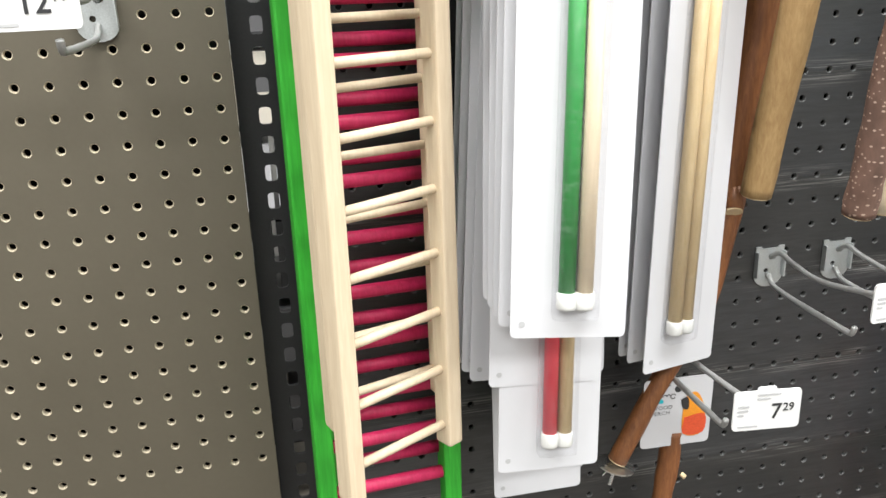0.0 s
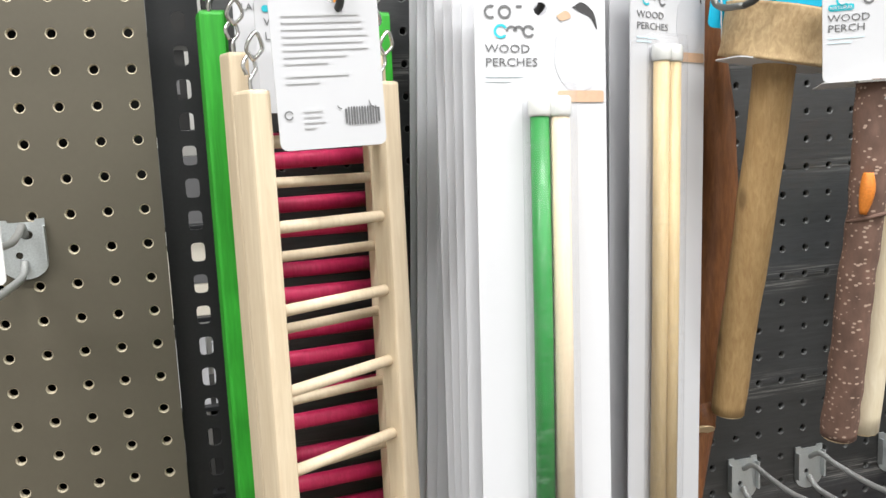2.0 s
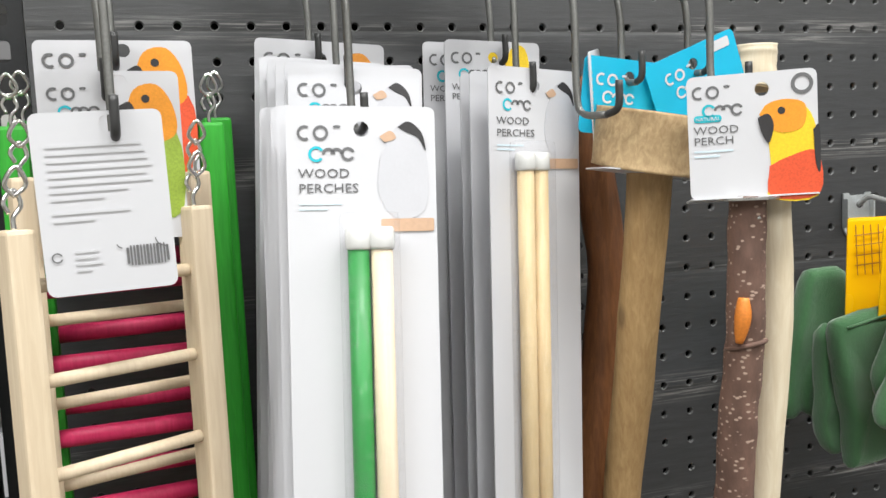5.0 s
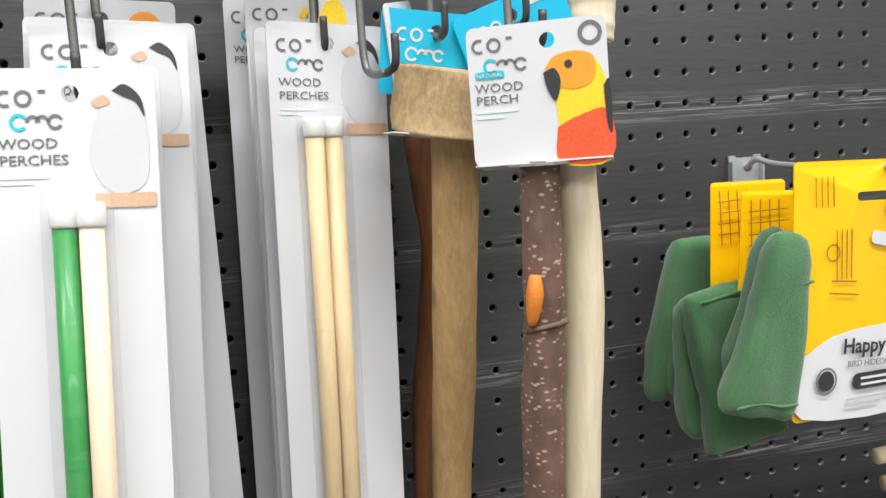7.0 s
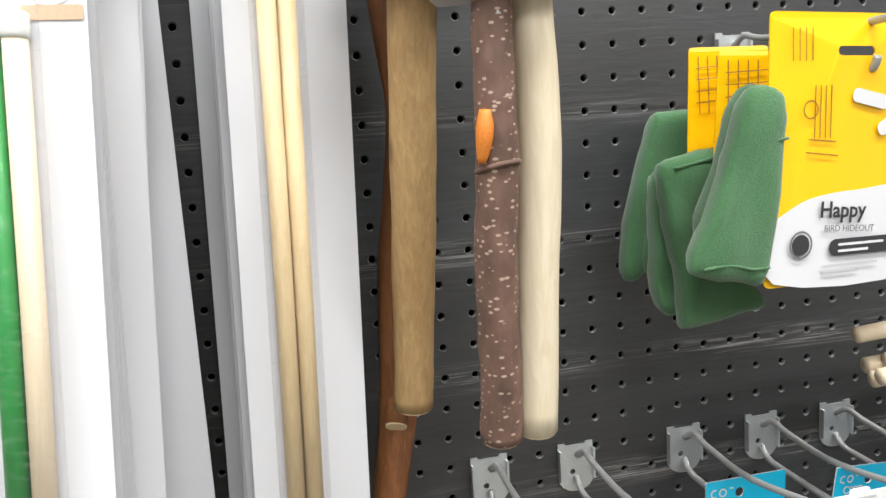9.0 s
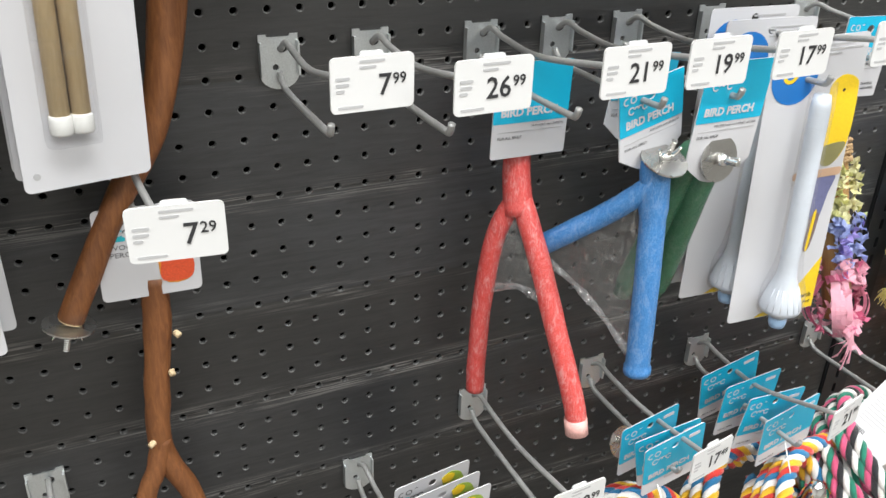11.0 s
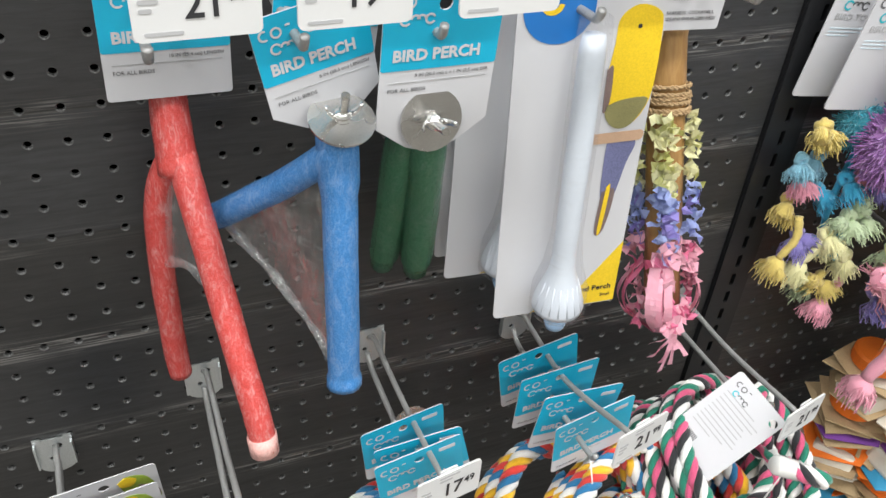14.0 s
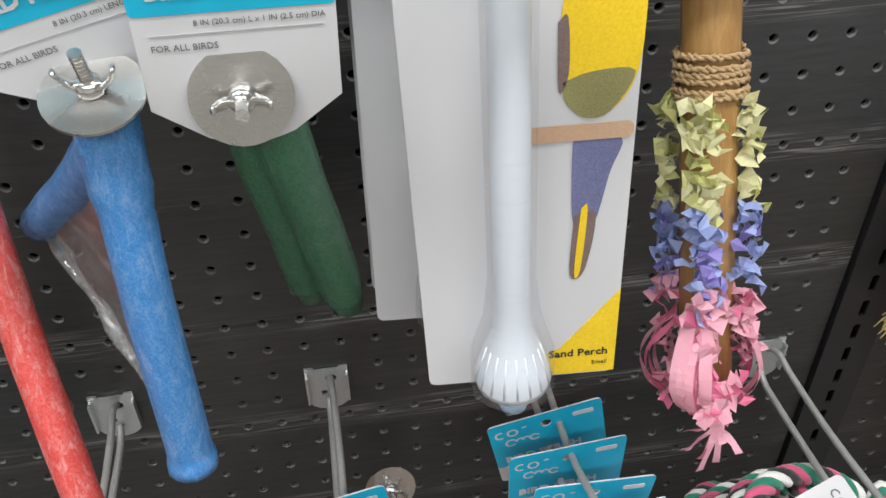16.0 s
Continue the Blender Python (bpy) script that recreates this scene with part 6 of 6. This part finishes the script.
p = [Vector((1.130, 0.512, 0.726)), Vector((1.160, 0.505, 0.712))] + p[1:] + [Vector((1.165, 0.500, 0.610)), Vector((1.128, 0.505, 0.632))]
rope_perch("green, black, pink and white cotton rope perch in stacked coils", p, 0.0080, COOL, [(p[0], p[0] - p[1]), (p[-1], p[-1] - p[-2])], [((1.07, 0.50, 0.66), (1.19, 0.55, 0.67))])
p = coil(1.125, 0.610, 0.625, 0.062, 5.0, 0.020, 24, 10, start=3.0)
rope_perch("green, black, pink and white cotton rope perch, coiled behind", p, 0.0080, COOL, [], [])

for k, (cx, cy, cz, lean, tw) in enumerate(((0.800, 0.620, 0.786, -8, 4), (0.806, 0.600, 0.782, -14, -8), (0.800, 0.582, 0.790, -10, 2))):
    t = sheet_card("perch_card", "blue and white rope perch card", 0.074, 0.070, pose(cx, cy, cz, 6, lean, tw), material="white_card")
    part("printed_header", plate(rounded_outline(0.074, 0.052, 0.003, 2, 0, -0.026), 0.00025, [circle_outline(0.0042, 10, 0, -0.012)], y=-0.0004), "cyan", t)
    maker_mark(t, -0.033, -0.012, 0.026, -0.0008, "white_card", "white_card")
    printed(rounded_outline(0.014, 0.0045, 0.001, 2, 0.024, -0.010), -0.0008, "white_card", t, "printed_badge")
    lettering("BIRD PERCH", 0.0062, -0.031, -0.046, -0.0008, "white_card", t, squeeze=1.05, bold=0.035)
    rows_of_print(t, -0.010, -0.056, 0.038, 1, 0.003, 0.0014, -0.0004)
for k, (cx, cy, cz, lean, tw) in enumerate(((0.952, 0.672, 0.778, -12, 0), (0.962, 0.644, 0.774, -3, 2), (0.974, 0.618, 0.768, 3, 0), (0.972, 0.594, 0.766, -9, 4))):
    t = sheet_card("perch_card", "blue and white rope perch card", 0.082, 0.074, pose(cx, cy, cz, 6, lean, tw), material="white_card")
    part("printed_header", plate(rounded_outline(0.082, 0.054, 0.003, 2, 0, -0.027), 0.00025, [circle_outline(0.0042, 10, 0, -0.012)], y=-0.0004), "cyan", t)
    maker_mark(t, -0.037, -0.012, 0.028, -0.0008, "white_card", "white_card")
    printed(rounded_outline(0.015, 0.0045, 0.001, 2, 0.027, -0.010), -0.0008, "white_card", t, "printed_badge")
    lettering("BIRD PERCH", 0.0068, -0.034, -0.048, -0.0008, "white_card", t, squeeze=1.05, bold=0.035)
    lettering("FOR ALL BIRDS", 0.0022, -0.036, -0.068, -0.0004, "grey_ink", t)
    rows_of_print(t, -0.010, -0.058, 0.042, 1, 0.003, 0.0014, -0.0004)

n = Vector((0.66, 0.42, -0.62)).normalized()
ax = Vector((0.25, -0.915, -0.333))
ax = (ax - n * ax.dot(n)).normalized()
TAG = Matrix((ax, n, ax.cross(n))).transposed().to_4x4()
TAG.translation = Vector((1.134, 0.600, 0.764)) + ax * 0.031
t = sheet_card("rope_perch_tag", "white hang tag turned back to front with a bar code", 0.062, 0.092, TAG, hang=(0.024, -0.010))
rows_of_print(t, -0.024, -0.022, 0.048, 10, 0.0046, 0.0012, -0.0004)
bm = bmesh.new()
for k in range(10):
    plate(rounded_outline(0.0009, 0.011, 0.0002, 1, -0.022 + k * 0.0017, -0.078), 0.00025, y=-0.0004, bm=bm)
part("bar_code", bm, "ink", t)
maker_mark(t, -0.024, -0.010, 0.020, -0.0004)
t = thing("snap_clip", "bright steel snap clip on a rope perch", "clip", Matrix.Translation((1.150, 0.570, 0.722)))
part("ring", sweep([(0.008 * math.cos(a), 0, 0.012 + 0.010 * math.sin(a)) for a in [2 * math.pi * k / 16 for k in range(17)]], 0.0015, 7, caps=False), "chrome", t, smooth=True)
part("clip_body", sweep(smooth_path([(0, 0, 0.003), (0.004, 0, -0.010), (0.010, 0, -0.024), (0.012, 0, -0.036)], 4), lambda u: 0.0035 - 0.001 * u, 8), "chrome", t, smooth=True)
t = thing("bell", "bright steel bell inside a coiled rope perch", "bell", Matrix.Translation((1.000, 0.560, 0.662)))
part("dome", lathe([(0.002, 0.018), (0.008, 0.014), (0.011, 0.004), (0.013, -0.010), (0.0145, -0.014)], 18), "chrome", t, smooth=True)
t = thing("bell", "bright steel bell at the foot of a green rope perch", "bell", Matrix.Translation((1.180, 0.490, 0.560)))
part("dome", lathe([(0.002, 0.018), (0.008, 0.014), (0.011, 0.004), (0.013, -0.010), (0.0145, -0.014)], 18), "chrome", t, smooth=True)
t = thing("perch_washer", "steel washer and wing nut on a rope perch end", "perch fitting", Matrix.Translation((0.844, 0.708, 0.672)))
washer_nut(t, (0, 0, 0), 0.020, (0.1, -0.95, 0.3))

# small white cards with budgerigars on the lowest hook
for k in range(3):
    t = sheet_card("toy_card", "white toy card with a green budgerigar picture", 0.080, 0.10, pose(0.567, 0.640 - 0.022 * k, 0.775 + 0.004 * k, 10, -3, 5))
    maker_mark(t, -0.036, -0.012, 0.024, -0.0004)
    blob([(0.010, -0.012), (0.018, -0.006), (0.030, -0.012), (0.036, -0.028), (0.038, -0.050), (0.024, -0.044), (0.014, -0.030)], -0.0004, "p_green", t)
    blob([(0.010, -0.012), (0.016, -0.007), (0.024, -0.012), (0.020, -0.020), (0.012, -0.019)], -0.0007, "p_yellow", t, "picture_head")
    blob([(0.024, -0.022), (0.036, -0.030), (0.038, -0.048), (0.030, -0.042)], -0.0007, "p_brown", t, "picture_wing")


# ---- bird toys past the second upright ----
def fray(parent, at, d, length, mat, n, seed, name="tassel"):
    """A frayed cotton end: a soft body with many fine yarn ends that droop."""
    q = random.Random(seed)
    d = Vector(d).normalized()
    side = d.cross(Vector((0.31, 0.9, 0.2))).normalized()
    other = d.cross(side)
    bm = bmesh.new()
    sweep(smooth_path([(0, 0, 0), d * length * 0.35, d * length * 0.72 + Vector((0, 0, -0.08 * length))], 4), lambda u: length * (0.24 + 0.20 * math.sin(min(1.0, u * 1.2) * 2.2)), 9, bm=bm, wobble=0.22, seed=seed)
    for k in range(n):
        a, r = q.uniform(0, 2 * math.pi), math.sqrt(q.random())
        out = side * math.cos(a) + other * math.sin(a)
        base = out * length * 0.22 * r + d * length * q.uniform(0.0, 0.35)
        end = out * length * (0.15 + 0.52 * r) + d * length * q.uniform(0.72, 1.12) + Vector((q.gauss(0, 0.10), q.gauss(0, 0.10), q.gauss(-0.12, 0.10))) * length
        mid = (base + end) / 2 + out * length * 0.20 * r + Vector((q.gauss(0, 0.06), q.gauss(0, 0.06), 0)) * length
        sweep([base, mid, end], lambda u: 0.0009 - 0.0003 * u, 3, bm=bm, caps=False)
    ob = part(name, bm, mat, parent, smooth=True)
    ob.location = at
    return ob


def pompom(parent, at, r, mat, seed, flat=0.7):
    """A dense ball of cut yarn, combed outward and down from its middle."""
    q = random.Random(seed)
    bm = bmesh.new()
    bmesh.ops.create_icosphere(bm, subdivisions=3, radius=r * 0.80)
    for v in bm.verts:
        v.co *= 1 + 0.10 * noise.noise(v.co * 60)
        v.co.y *= flat
    for k in range(1500):
        d = Vector((q.gauss(0, 1), q.gauss(0, 1), q.gauss(-0.15, 1))).normalized()
        d.y *= flat
        jit = Vector((q.gauss(0, 0.09), q.gauss(0, 0.09), q.gauss(-0.05, 0.09))) * r
        sweep([d * r * 0.70, d * r * 0.88 + jit * 0.4, d * r * q.uniform(0.92, 1.04) + jit], lambda u: 0.0008 - 0.0002 * u, 3, bm=bm, caps=False)
    ob = part("pompom", bm, mat, parent, smooth=True)
    ob.location = at


def cotton_knot(parent, at, r, mat, seed):
    """A tied knot of cotton cord: two fat loops crossing."""
    q = random.Random(seed)
    bm = bmesh.new()
    for k in range(2):
        t0, t1 = q.uniform(0, 3.1), q.uniform(-0.6, 0.6)
        rot = Euler((t1, t0, q.uniform(-0.5, 0.5))).to_matrix()
        loop = [rot @ Vector((r * 0.62 * math.cos(a), r * 0.45 * math.sin(a) * math.cos(a), r * 0.62 * math.sin(a))) for a in [2 * math.pi * i / 12 for i in range(13)]]
        sweep(loop, r * 0.46, 8, bm=bm, caps=False, wobble=0.10, seed=seed + k)
    ob = part("knot", bm, mat, parent, smooth=True)
    ob.location = at


def knotted(parent, layout, seed, size):
    q = random.Random(seed)
    for k, (x, z, c) in enumerate(layout):
        y = q.uniform(-0.030, 0.018)
        r = size * q.uniform(0.0075, 0.0105)
        cotton_knot(parent, (x, y, z), r, c, seed * 40 + k)
        for j in range(2):
            d = (q.gauss(0, 0.7), q.gauss(-0.5, 0.4), q.gauss(-0.7, 0.5))
            dn = Vector(d).normalized()
            fray(parent, Vector((x, y, z)) + dn * r * 0.7, d, size * q.uniform(0.017, 0.024), c, 64, seed * 90 + 2 * k + j)


def hanging_end(parent, a, b, c, thick, seed):
    a, b = Vector(a), Vector(b)
    mid = (a + b) / 2 + Vector((0.006, -0.006, 0.002))
    o = part("cord", sweep(smooth_path([a, mid, b], 7), lambda u: thick * (1 + 0.10 * math.sin(u * 60)), 9, wobble=0.08, seed=seed), c, parent, smooth=True)
    fray(parent, b, (b - mid) + Vector((0, -0.004, -0.01)), 0.030, c, 110, seed)
    return o


# rear toy: turquoise and yellow tufts over blue, pink and cream knots
t = thing("cotton_bird_toy", "fluffy pastel cotton bird toy with turquoise and yellow tufts", "bird toy", Matrix.Translation((1.286, 0.698, 0.955)) @ Matrix.Scale(0.78, 4), "cotton bird toys")
part("cord", sweep(smooth_path([(0.015, 0, 0.10), (0.012, 0, 0.0), (0.0, 0, -0.12), (0.02, 0, -0.2)], 5), 0.0045, 8), "t_cyan", t, smooth=True)
pompom(t, (0.0, 0.0, 0.004), 0.036, "t_teal", 61)
REAR = [(-0.062, 0.005, "t_yellow"), (-0.042, -0.006, "t_yellow"), (-0.072, -0.042, "t_sky"), (-0.030, -0.046, "t_sky"), (-0.055, -0.072, "t_pink"), (-0.008, -0.068, "t_cyan"), (-0.026, -0.094, "t_cyan"), (0.032, -0.050, "t_violet"), (0.032, -0.084, "t_pink"), (0.066, -0.086, "t_violet"), (-0.056, -0.110, "t_yellow"), (0.006, -0.118, "t_lime"), (0.036, -0.124, "t_lime"), (-0.046, -0.150, "t_violet"), (-0.018, -0.142, "t_cream"), (0.022, -0.160, "t_teal"), (0.030, -0.186, "t_cream"), (0.050, -0.190, "t_cream"), (0.010, -0.226, "t_yellow"), (0.012, -0.246, "t_lime")]
knotted(t, REAR, 5, 1.15)
hanging_end(t, (-0.020, -0.02, -0.14), (-0.034, -0.02, -0.190), "t_cream", 0.0062, 71)
hanging_end(t, (-0.058, -0.01, -0.12), (-0.066, -0.01, -0.185), "t_yellow", 0.0055, 72)
hanging_end(t, (0.045, -0.02, -0.19), (0.024, -0.03, -0.262), "t_pink", 0.0062, 73)

# front toy: two lilac pompoms over cream, pink and violet knots
t = thing("cotton_bird_toy", "fluffy pastel cotton bird toy with lilac pompoms and knots", "bird toy", Matrix.Translation((1.356, 0.656, 0.942)) @ Matrix.Scale(1.04, 4), "cotton bird toys")
part("cord", sweep(smooth_path([(0.004, 0.01, 0.10), (0.004, 0.01, 0.0), (0.0, 0, -0.12)], 5), 0.0045, 8), "t_pink", t, smooth=True)
pompom(t, (-0.055, 0.004, 0.010), 0.042, "t_lilac", 62)
pompom(t, (0.046, -0.016, -0.004), 0.046, "t_lilac", 63)
bead = bmesh.new()
bmesh.ops.create_uvsphere(bead, u_segments=16, v_segments=12, radius=0.0115)
part("bead", bead, "t_cyan", t, "bright blue bead", smooth=True).location = (0.036, -0.050, 0.012)
FRONT = [(0.000, -0.062, "t_cream"), (-0.024, -0.096, "t_cream"), (0.022, -0.078, "t_pink"), (0.040, -0.070, "t_pink"), (0.052, -0.098, "t_lime"), (0.092, -0.088, "t_cream"), (0.100, -0.112, "t_lime"), (-0.034, -0.132, "t_pink"), (0.030, -0.126, "t_lime"), (0.008, -0.120, "t_lime"), (-0.008, -0.158, "t_violet"), (0.020, -0.164, "t_yellow"), (0.044, -0.152, "t_violet"), (0.090, -0.142, "t_pink"), (0.104, -0.146, "t_pink"), (0.064, -0.150, "t_cream"), (0.048, -0.196, "t_yellow"), (0.120, -0.080, "t_yellow")]
knotted(t, FRONT, 6, 1.3)
part("cord", sweep(smooth_path([(0.050, -0.03, -0.055), (0.085, -0.045, -0.062), (0.116, -0.045, -0.092)], 6), 0.0085, 9, wobble=0.06), "t_cyan", t, "bright blue cord", smooth=True)
hanging_end(t, (0.062, -0.03, -0.135), (0.078, -0.03, -0.196), "t_cream", 0.0075, 74)
hanging_end(t, (0.024, -0.03, -0.165), (0.006, -0.03, -0.270), "t_pink", 0.0078, 75)
for k, (cx, cy, cz, lab) in enumerate(((1.276, 0.712, 1.108, "white bird toy card, last on its hook"), (1.290, 0.684, 1.106, "white bird toy card, in the middle"), (1.318, 0.648, 1.101, "white bird toy card with a cockatiel picture"))):
    t = sheet_card("toy_card", lab, 0.108, 0.132, pose(cx, cy, cz, 3, 5 - 6 * (k == 2), -4))
    maker_mark(t, -0.048, -0.030, 0.030, -0.0004)
    lettering("BIRD TOY", 0.0058, -0.047, -0.056, -0.0004, "pale_ink", t, squeeze=1.1)
    rows_of_print(t, -0.047, -0.064, 0.050, 3, 0.0034, 0.0012, -0.0004, "faint_ink")
    if k == 2:
        blob([(0.018, -0.080), (0.014, -0.126), (0.050, -0.126), (0.050, -0.072), (0.040, -0.055), (0.026, -0.060)], -0.0004, "p_brown", t)
        blob([(0.014, -0.030), (0.022, -0.018), (0.036, -0.024), (0.042, -0.046), (0.034, -0.066), (0.020, -0.058), (0.012, -0.044)], -0.0007, "p_grey", t, "picture_head")
        blob([(0.014, -0.026), (0.020, -0.012), (0.024, -0.020), (0.028, -0.036), (0.018, -0.048)], -0.0010, "p_yellow", t, "picture_crest")
        printed(circle_outline(0.0045, 12, 0.031, -0.046), -0.0010, "p_orange", t, "picture_cheek")
peg_hook(1.300, 1.128, 0.19, None)


def shred_toy(m, label, seed):
    """A stack of paper, card and rawhide pieces on a chain, with orange wood discs between."""
    t = thing("shredding_bird_toy", label, "bird toy", m, "shredding toys")
    q = random.Random(seed)
    part("chain", sweep([(0, 0, 0.06), (0, 0, -0.42)], 0.002, 6), "chrome", t)
    z = 0.0
    k = 0
    while z > -0.40:
        if k % 7 == 0:
            part("wood_disc", lathe([(0.026, -0.020), (0.0285, -0.017), (0.0285, -0.003), (0.026, 0.0)], 20, at=(q.uniform(-0.004, 0.004), 0, z)), "chip_orange", t, "orange dyed wooden disc", smooth=False)
            z -= 0.0225
        elif k % 11 == 5:
            part("rawhide_piece", block(0.055, 0.052, 0.030, (q.uniform(-0.004, 0.004), q.uniform(-0.01, 0), z - 0.016), 0.006, Euler((q.uniform(-0.15, 0.15), q.uniform(-0.2, 0.2), q.uniform(0, 2))).to_matrix()), "hide", t, "white rawhide piece")
            z -= 0.030
        else:
            n = q.randint(4, 6)
            r = q.uniform(0.040, 0.056)
            out = [(r * q.uniform(0.78, 1.15) * math.cos(2 * math.pi * i / n), r * q.uniform(0.78, 1.15) * math.sin(2 * math.pi * i / n)) for i in range(n)]
            bm = plate(out, 0.0014, bend=lambda x, zz, a=q.uniform(1, 9): 0.006 * math.sin(x * 60 + a) + 0.003 * math.sin(zz * 90 + a))
            p = part("paper_piece", bm, q.choice(["kraft", "kraft", "kraft", "kraft", "hide", "chip_purple", "chip_orange", "chip_blue", "kraft"]), t)
            p.matrix_basis = Matrix.Translation((q.uniform(-0.005, 0.005), q.uniform(-0.006, 0.004), z)) @ Euler((radians(90 + q.uniform(-14, 14)), radians(q.uniform(-14, 14)), q.uniform(0, 6))).to_matrix().to_4x4()
            z -= 0.0046
        k += 1
    return t


shred_toy(pose(1.42, 0.660, 0.655), "hanging bird toy of stacked brown paper, orange discs and rawhide", 5)
shred_toy(pose(1.465, 0.610, 0.680), "hanging bird toy of stacked brown paper with orange discs, alongside another", 9)

# carved coconut with printed-on eyes
t = thing("coconut_toy", "brown carved coconut shell bird toy with a white paper chip", "bird toy", pose(1.520, 0.640, 0.912, 0, 0, -20))
bm = bmesh.new()
bmesh.ops.create_icosphere(bm, subdivisions=4, radius=0.082)
for v in bm.verts:
    v.co.z *= 0.82
    v.co *= 1 + 0.035 * noise.noise(v.co * 22)
part("shell", bm, "coconut", t, smooth=True)
for sx in (-1, 1):
    eye = bmesh.new()
    bmesh.ops.create_uvsphere(eye, u_segments=12, v_segments=8, radius=0.008)
    part("eye", eye, "hide", t, "white glued bead", smooth=True).location = (sx * 0.026, -0.072, 0.022)
    pu = bmesh.new()
    bmesh.ops.create_uvsphere(pu, u_segments=10, v_segments=6, radius=0.004)
    part("eye", pu, "p_black", t, "dark bead", smooth=True).location = (sx * 0.026, -0.078, 0.022)
    nd = bmesh.new()
    bmesh.ops.create_uvsphere(nd, u_segments=8, v_segments=6, radius=0.0025)
    part("bead", nd, "p_black", t, smooth=True).location = (sx * 0.005, -0.080, 0.002)
part("paper_chip", block(0.050, 0.008, 0.040, (-0.022, -0.075, -0.050), 0.003, Euler((0.3, 0.2, 0)).to_matrix()), "hide", t, "white paper chip")
part("cord", sweep(smooth_path([(0.03, 0, 0.066), (0.034, 0, 0.11), (0.030, 0, 0.2)], 4), 0.004, 8), "y_red", t, smooth=True)

# block toys at the end
q = random.Random(21)
for n, (tx, ty, tz) in enumerate(((1.545, 0.600, 0.640), (1.640, 0.620, 0.690))):
    t = thing("block_bird_toy", "hanging bird toy of dyed wooden blocks and beads on cords", "bird toy", Matrix.Translation((tx, ty, tz)), "block toys")
    for k in range(4):
        cx = -0.05 + 0.035 * k
        part("cord", sweep(smooth_path([(0, 0, 0.24), (cx * 0.5, -0.01, 0.12), (cx, -0.015, 0.0), (cx * 1.3, -0.01, -0.22)], 5), 0.0042, 8), ("y_red", "y_white", "y_yellow", "y_white")[k], t, smooth=True)
    for k in range(28):
        cx = -0.05 + 0.035 * (k % 4)
        s = (q.uniform(0.030, 0.058), q.uniform(0.009, 0.018), q.uniform(0.024, 0.040))
        part("wood_block", block(*s, (0, 0, 0), 0.0015), q.choice(["chip_green", "chip_yellow", "chip_red", "chip_orange", "chip_blue", "chip_green", "chip_yellow"]), t).matrix_basis = pose(cx * 1.2 + q.uniform(-0.02, 0.02), -0.015 + q.uniform(-0.025, 0.02), 0.02 - 0.27 * k / 28, q.uniform(-40, 40), q.uniform(-50, 50), q.uniform(0, 180))
    for k in range(7):
        b = bmesh.new()
        bmesh.ops.create_uvsphere(b, u_segments=12, v_segments=8, radius=0.010)
        part("bead", b, q.choice(["chip_red", "chip_blue", "chip_yellow"]), t, smooth=True).location = (q.uniform(-0.06, 0.06), -0.045, q.uniform(-0.22, 0.04))
peg_hook(1.385, 0.86, 0.17, ("13", "99"), 0.01, 0.010, 12)
peg_hook(1.500, 0.90, 0.17, ("15", "99"), 0.02, 0.010, 14)

# shelf and boxes added on the far side of the upright, to fill the view through its slots
q = random.Random(4)
rack = thing("slot_view_shelf", "added black shelving behind the upright slots", "shelving", Matrix.Translation((-0.25, 2.25, 0)))
for k in range(9):
    part("shelf", block(1.30, 0.30, 0.012, (0, 0, 0.20 + 0.22 * k), 0.002), "black_steel", rack)
for sx in (-0.64, 0.64):
    part("post", block(0.03, 0.30, 2.1, (sx, 0.01, 1.05)), "black_steel", rack)
for k in range(8):
    x = -0.86
    while x < 0.33:
        w = q.uniform(0.07, 0.15)
        h = q.uniform(0.12, 0.19)
        # pale boxes make the middle slots bright, dark ones stand in for shade elsewhere
        tone = q.choice(("white", "white", "pale")) if k in (3, 4) else q.choice(("dark", "dark", "grey"))
        t = thing("slot_view_box", "%s cardboard product box on a shelf in the aisle behind" % tone, "box", Matrix.Translation((x + w / 2, 2.18, 0.206 + 0.22 * k)), "boxes on the shelf")
        part("carton", block(w, 0.12, h, (0, 0, h / 2), 0.002), {"white": "white_card", "pale": "hide", "grey": "grey_ink", "dark": "dark_back"}[tone], t)
        part("printed_panel", block(w * 0.6, 0.0008, h * 0.3, (0, -0.0606, h * 0.6)), "grey_ink" if tone != "white" else q.choice(("p_grey", "pale_ink", "white_card")), t)
        x += w + 0.012
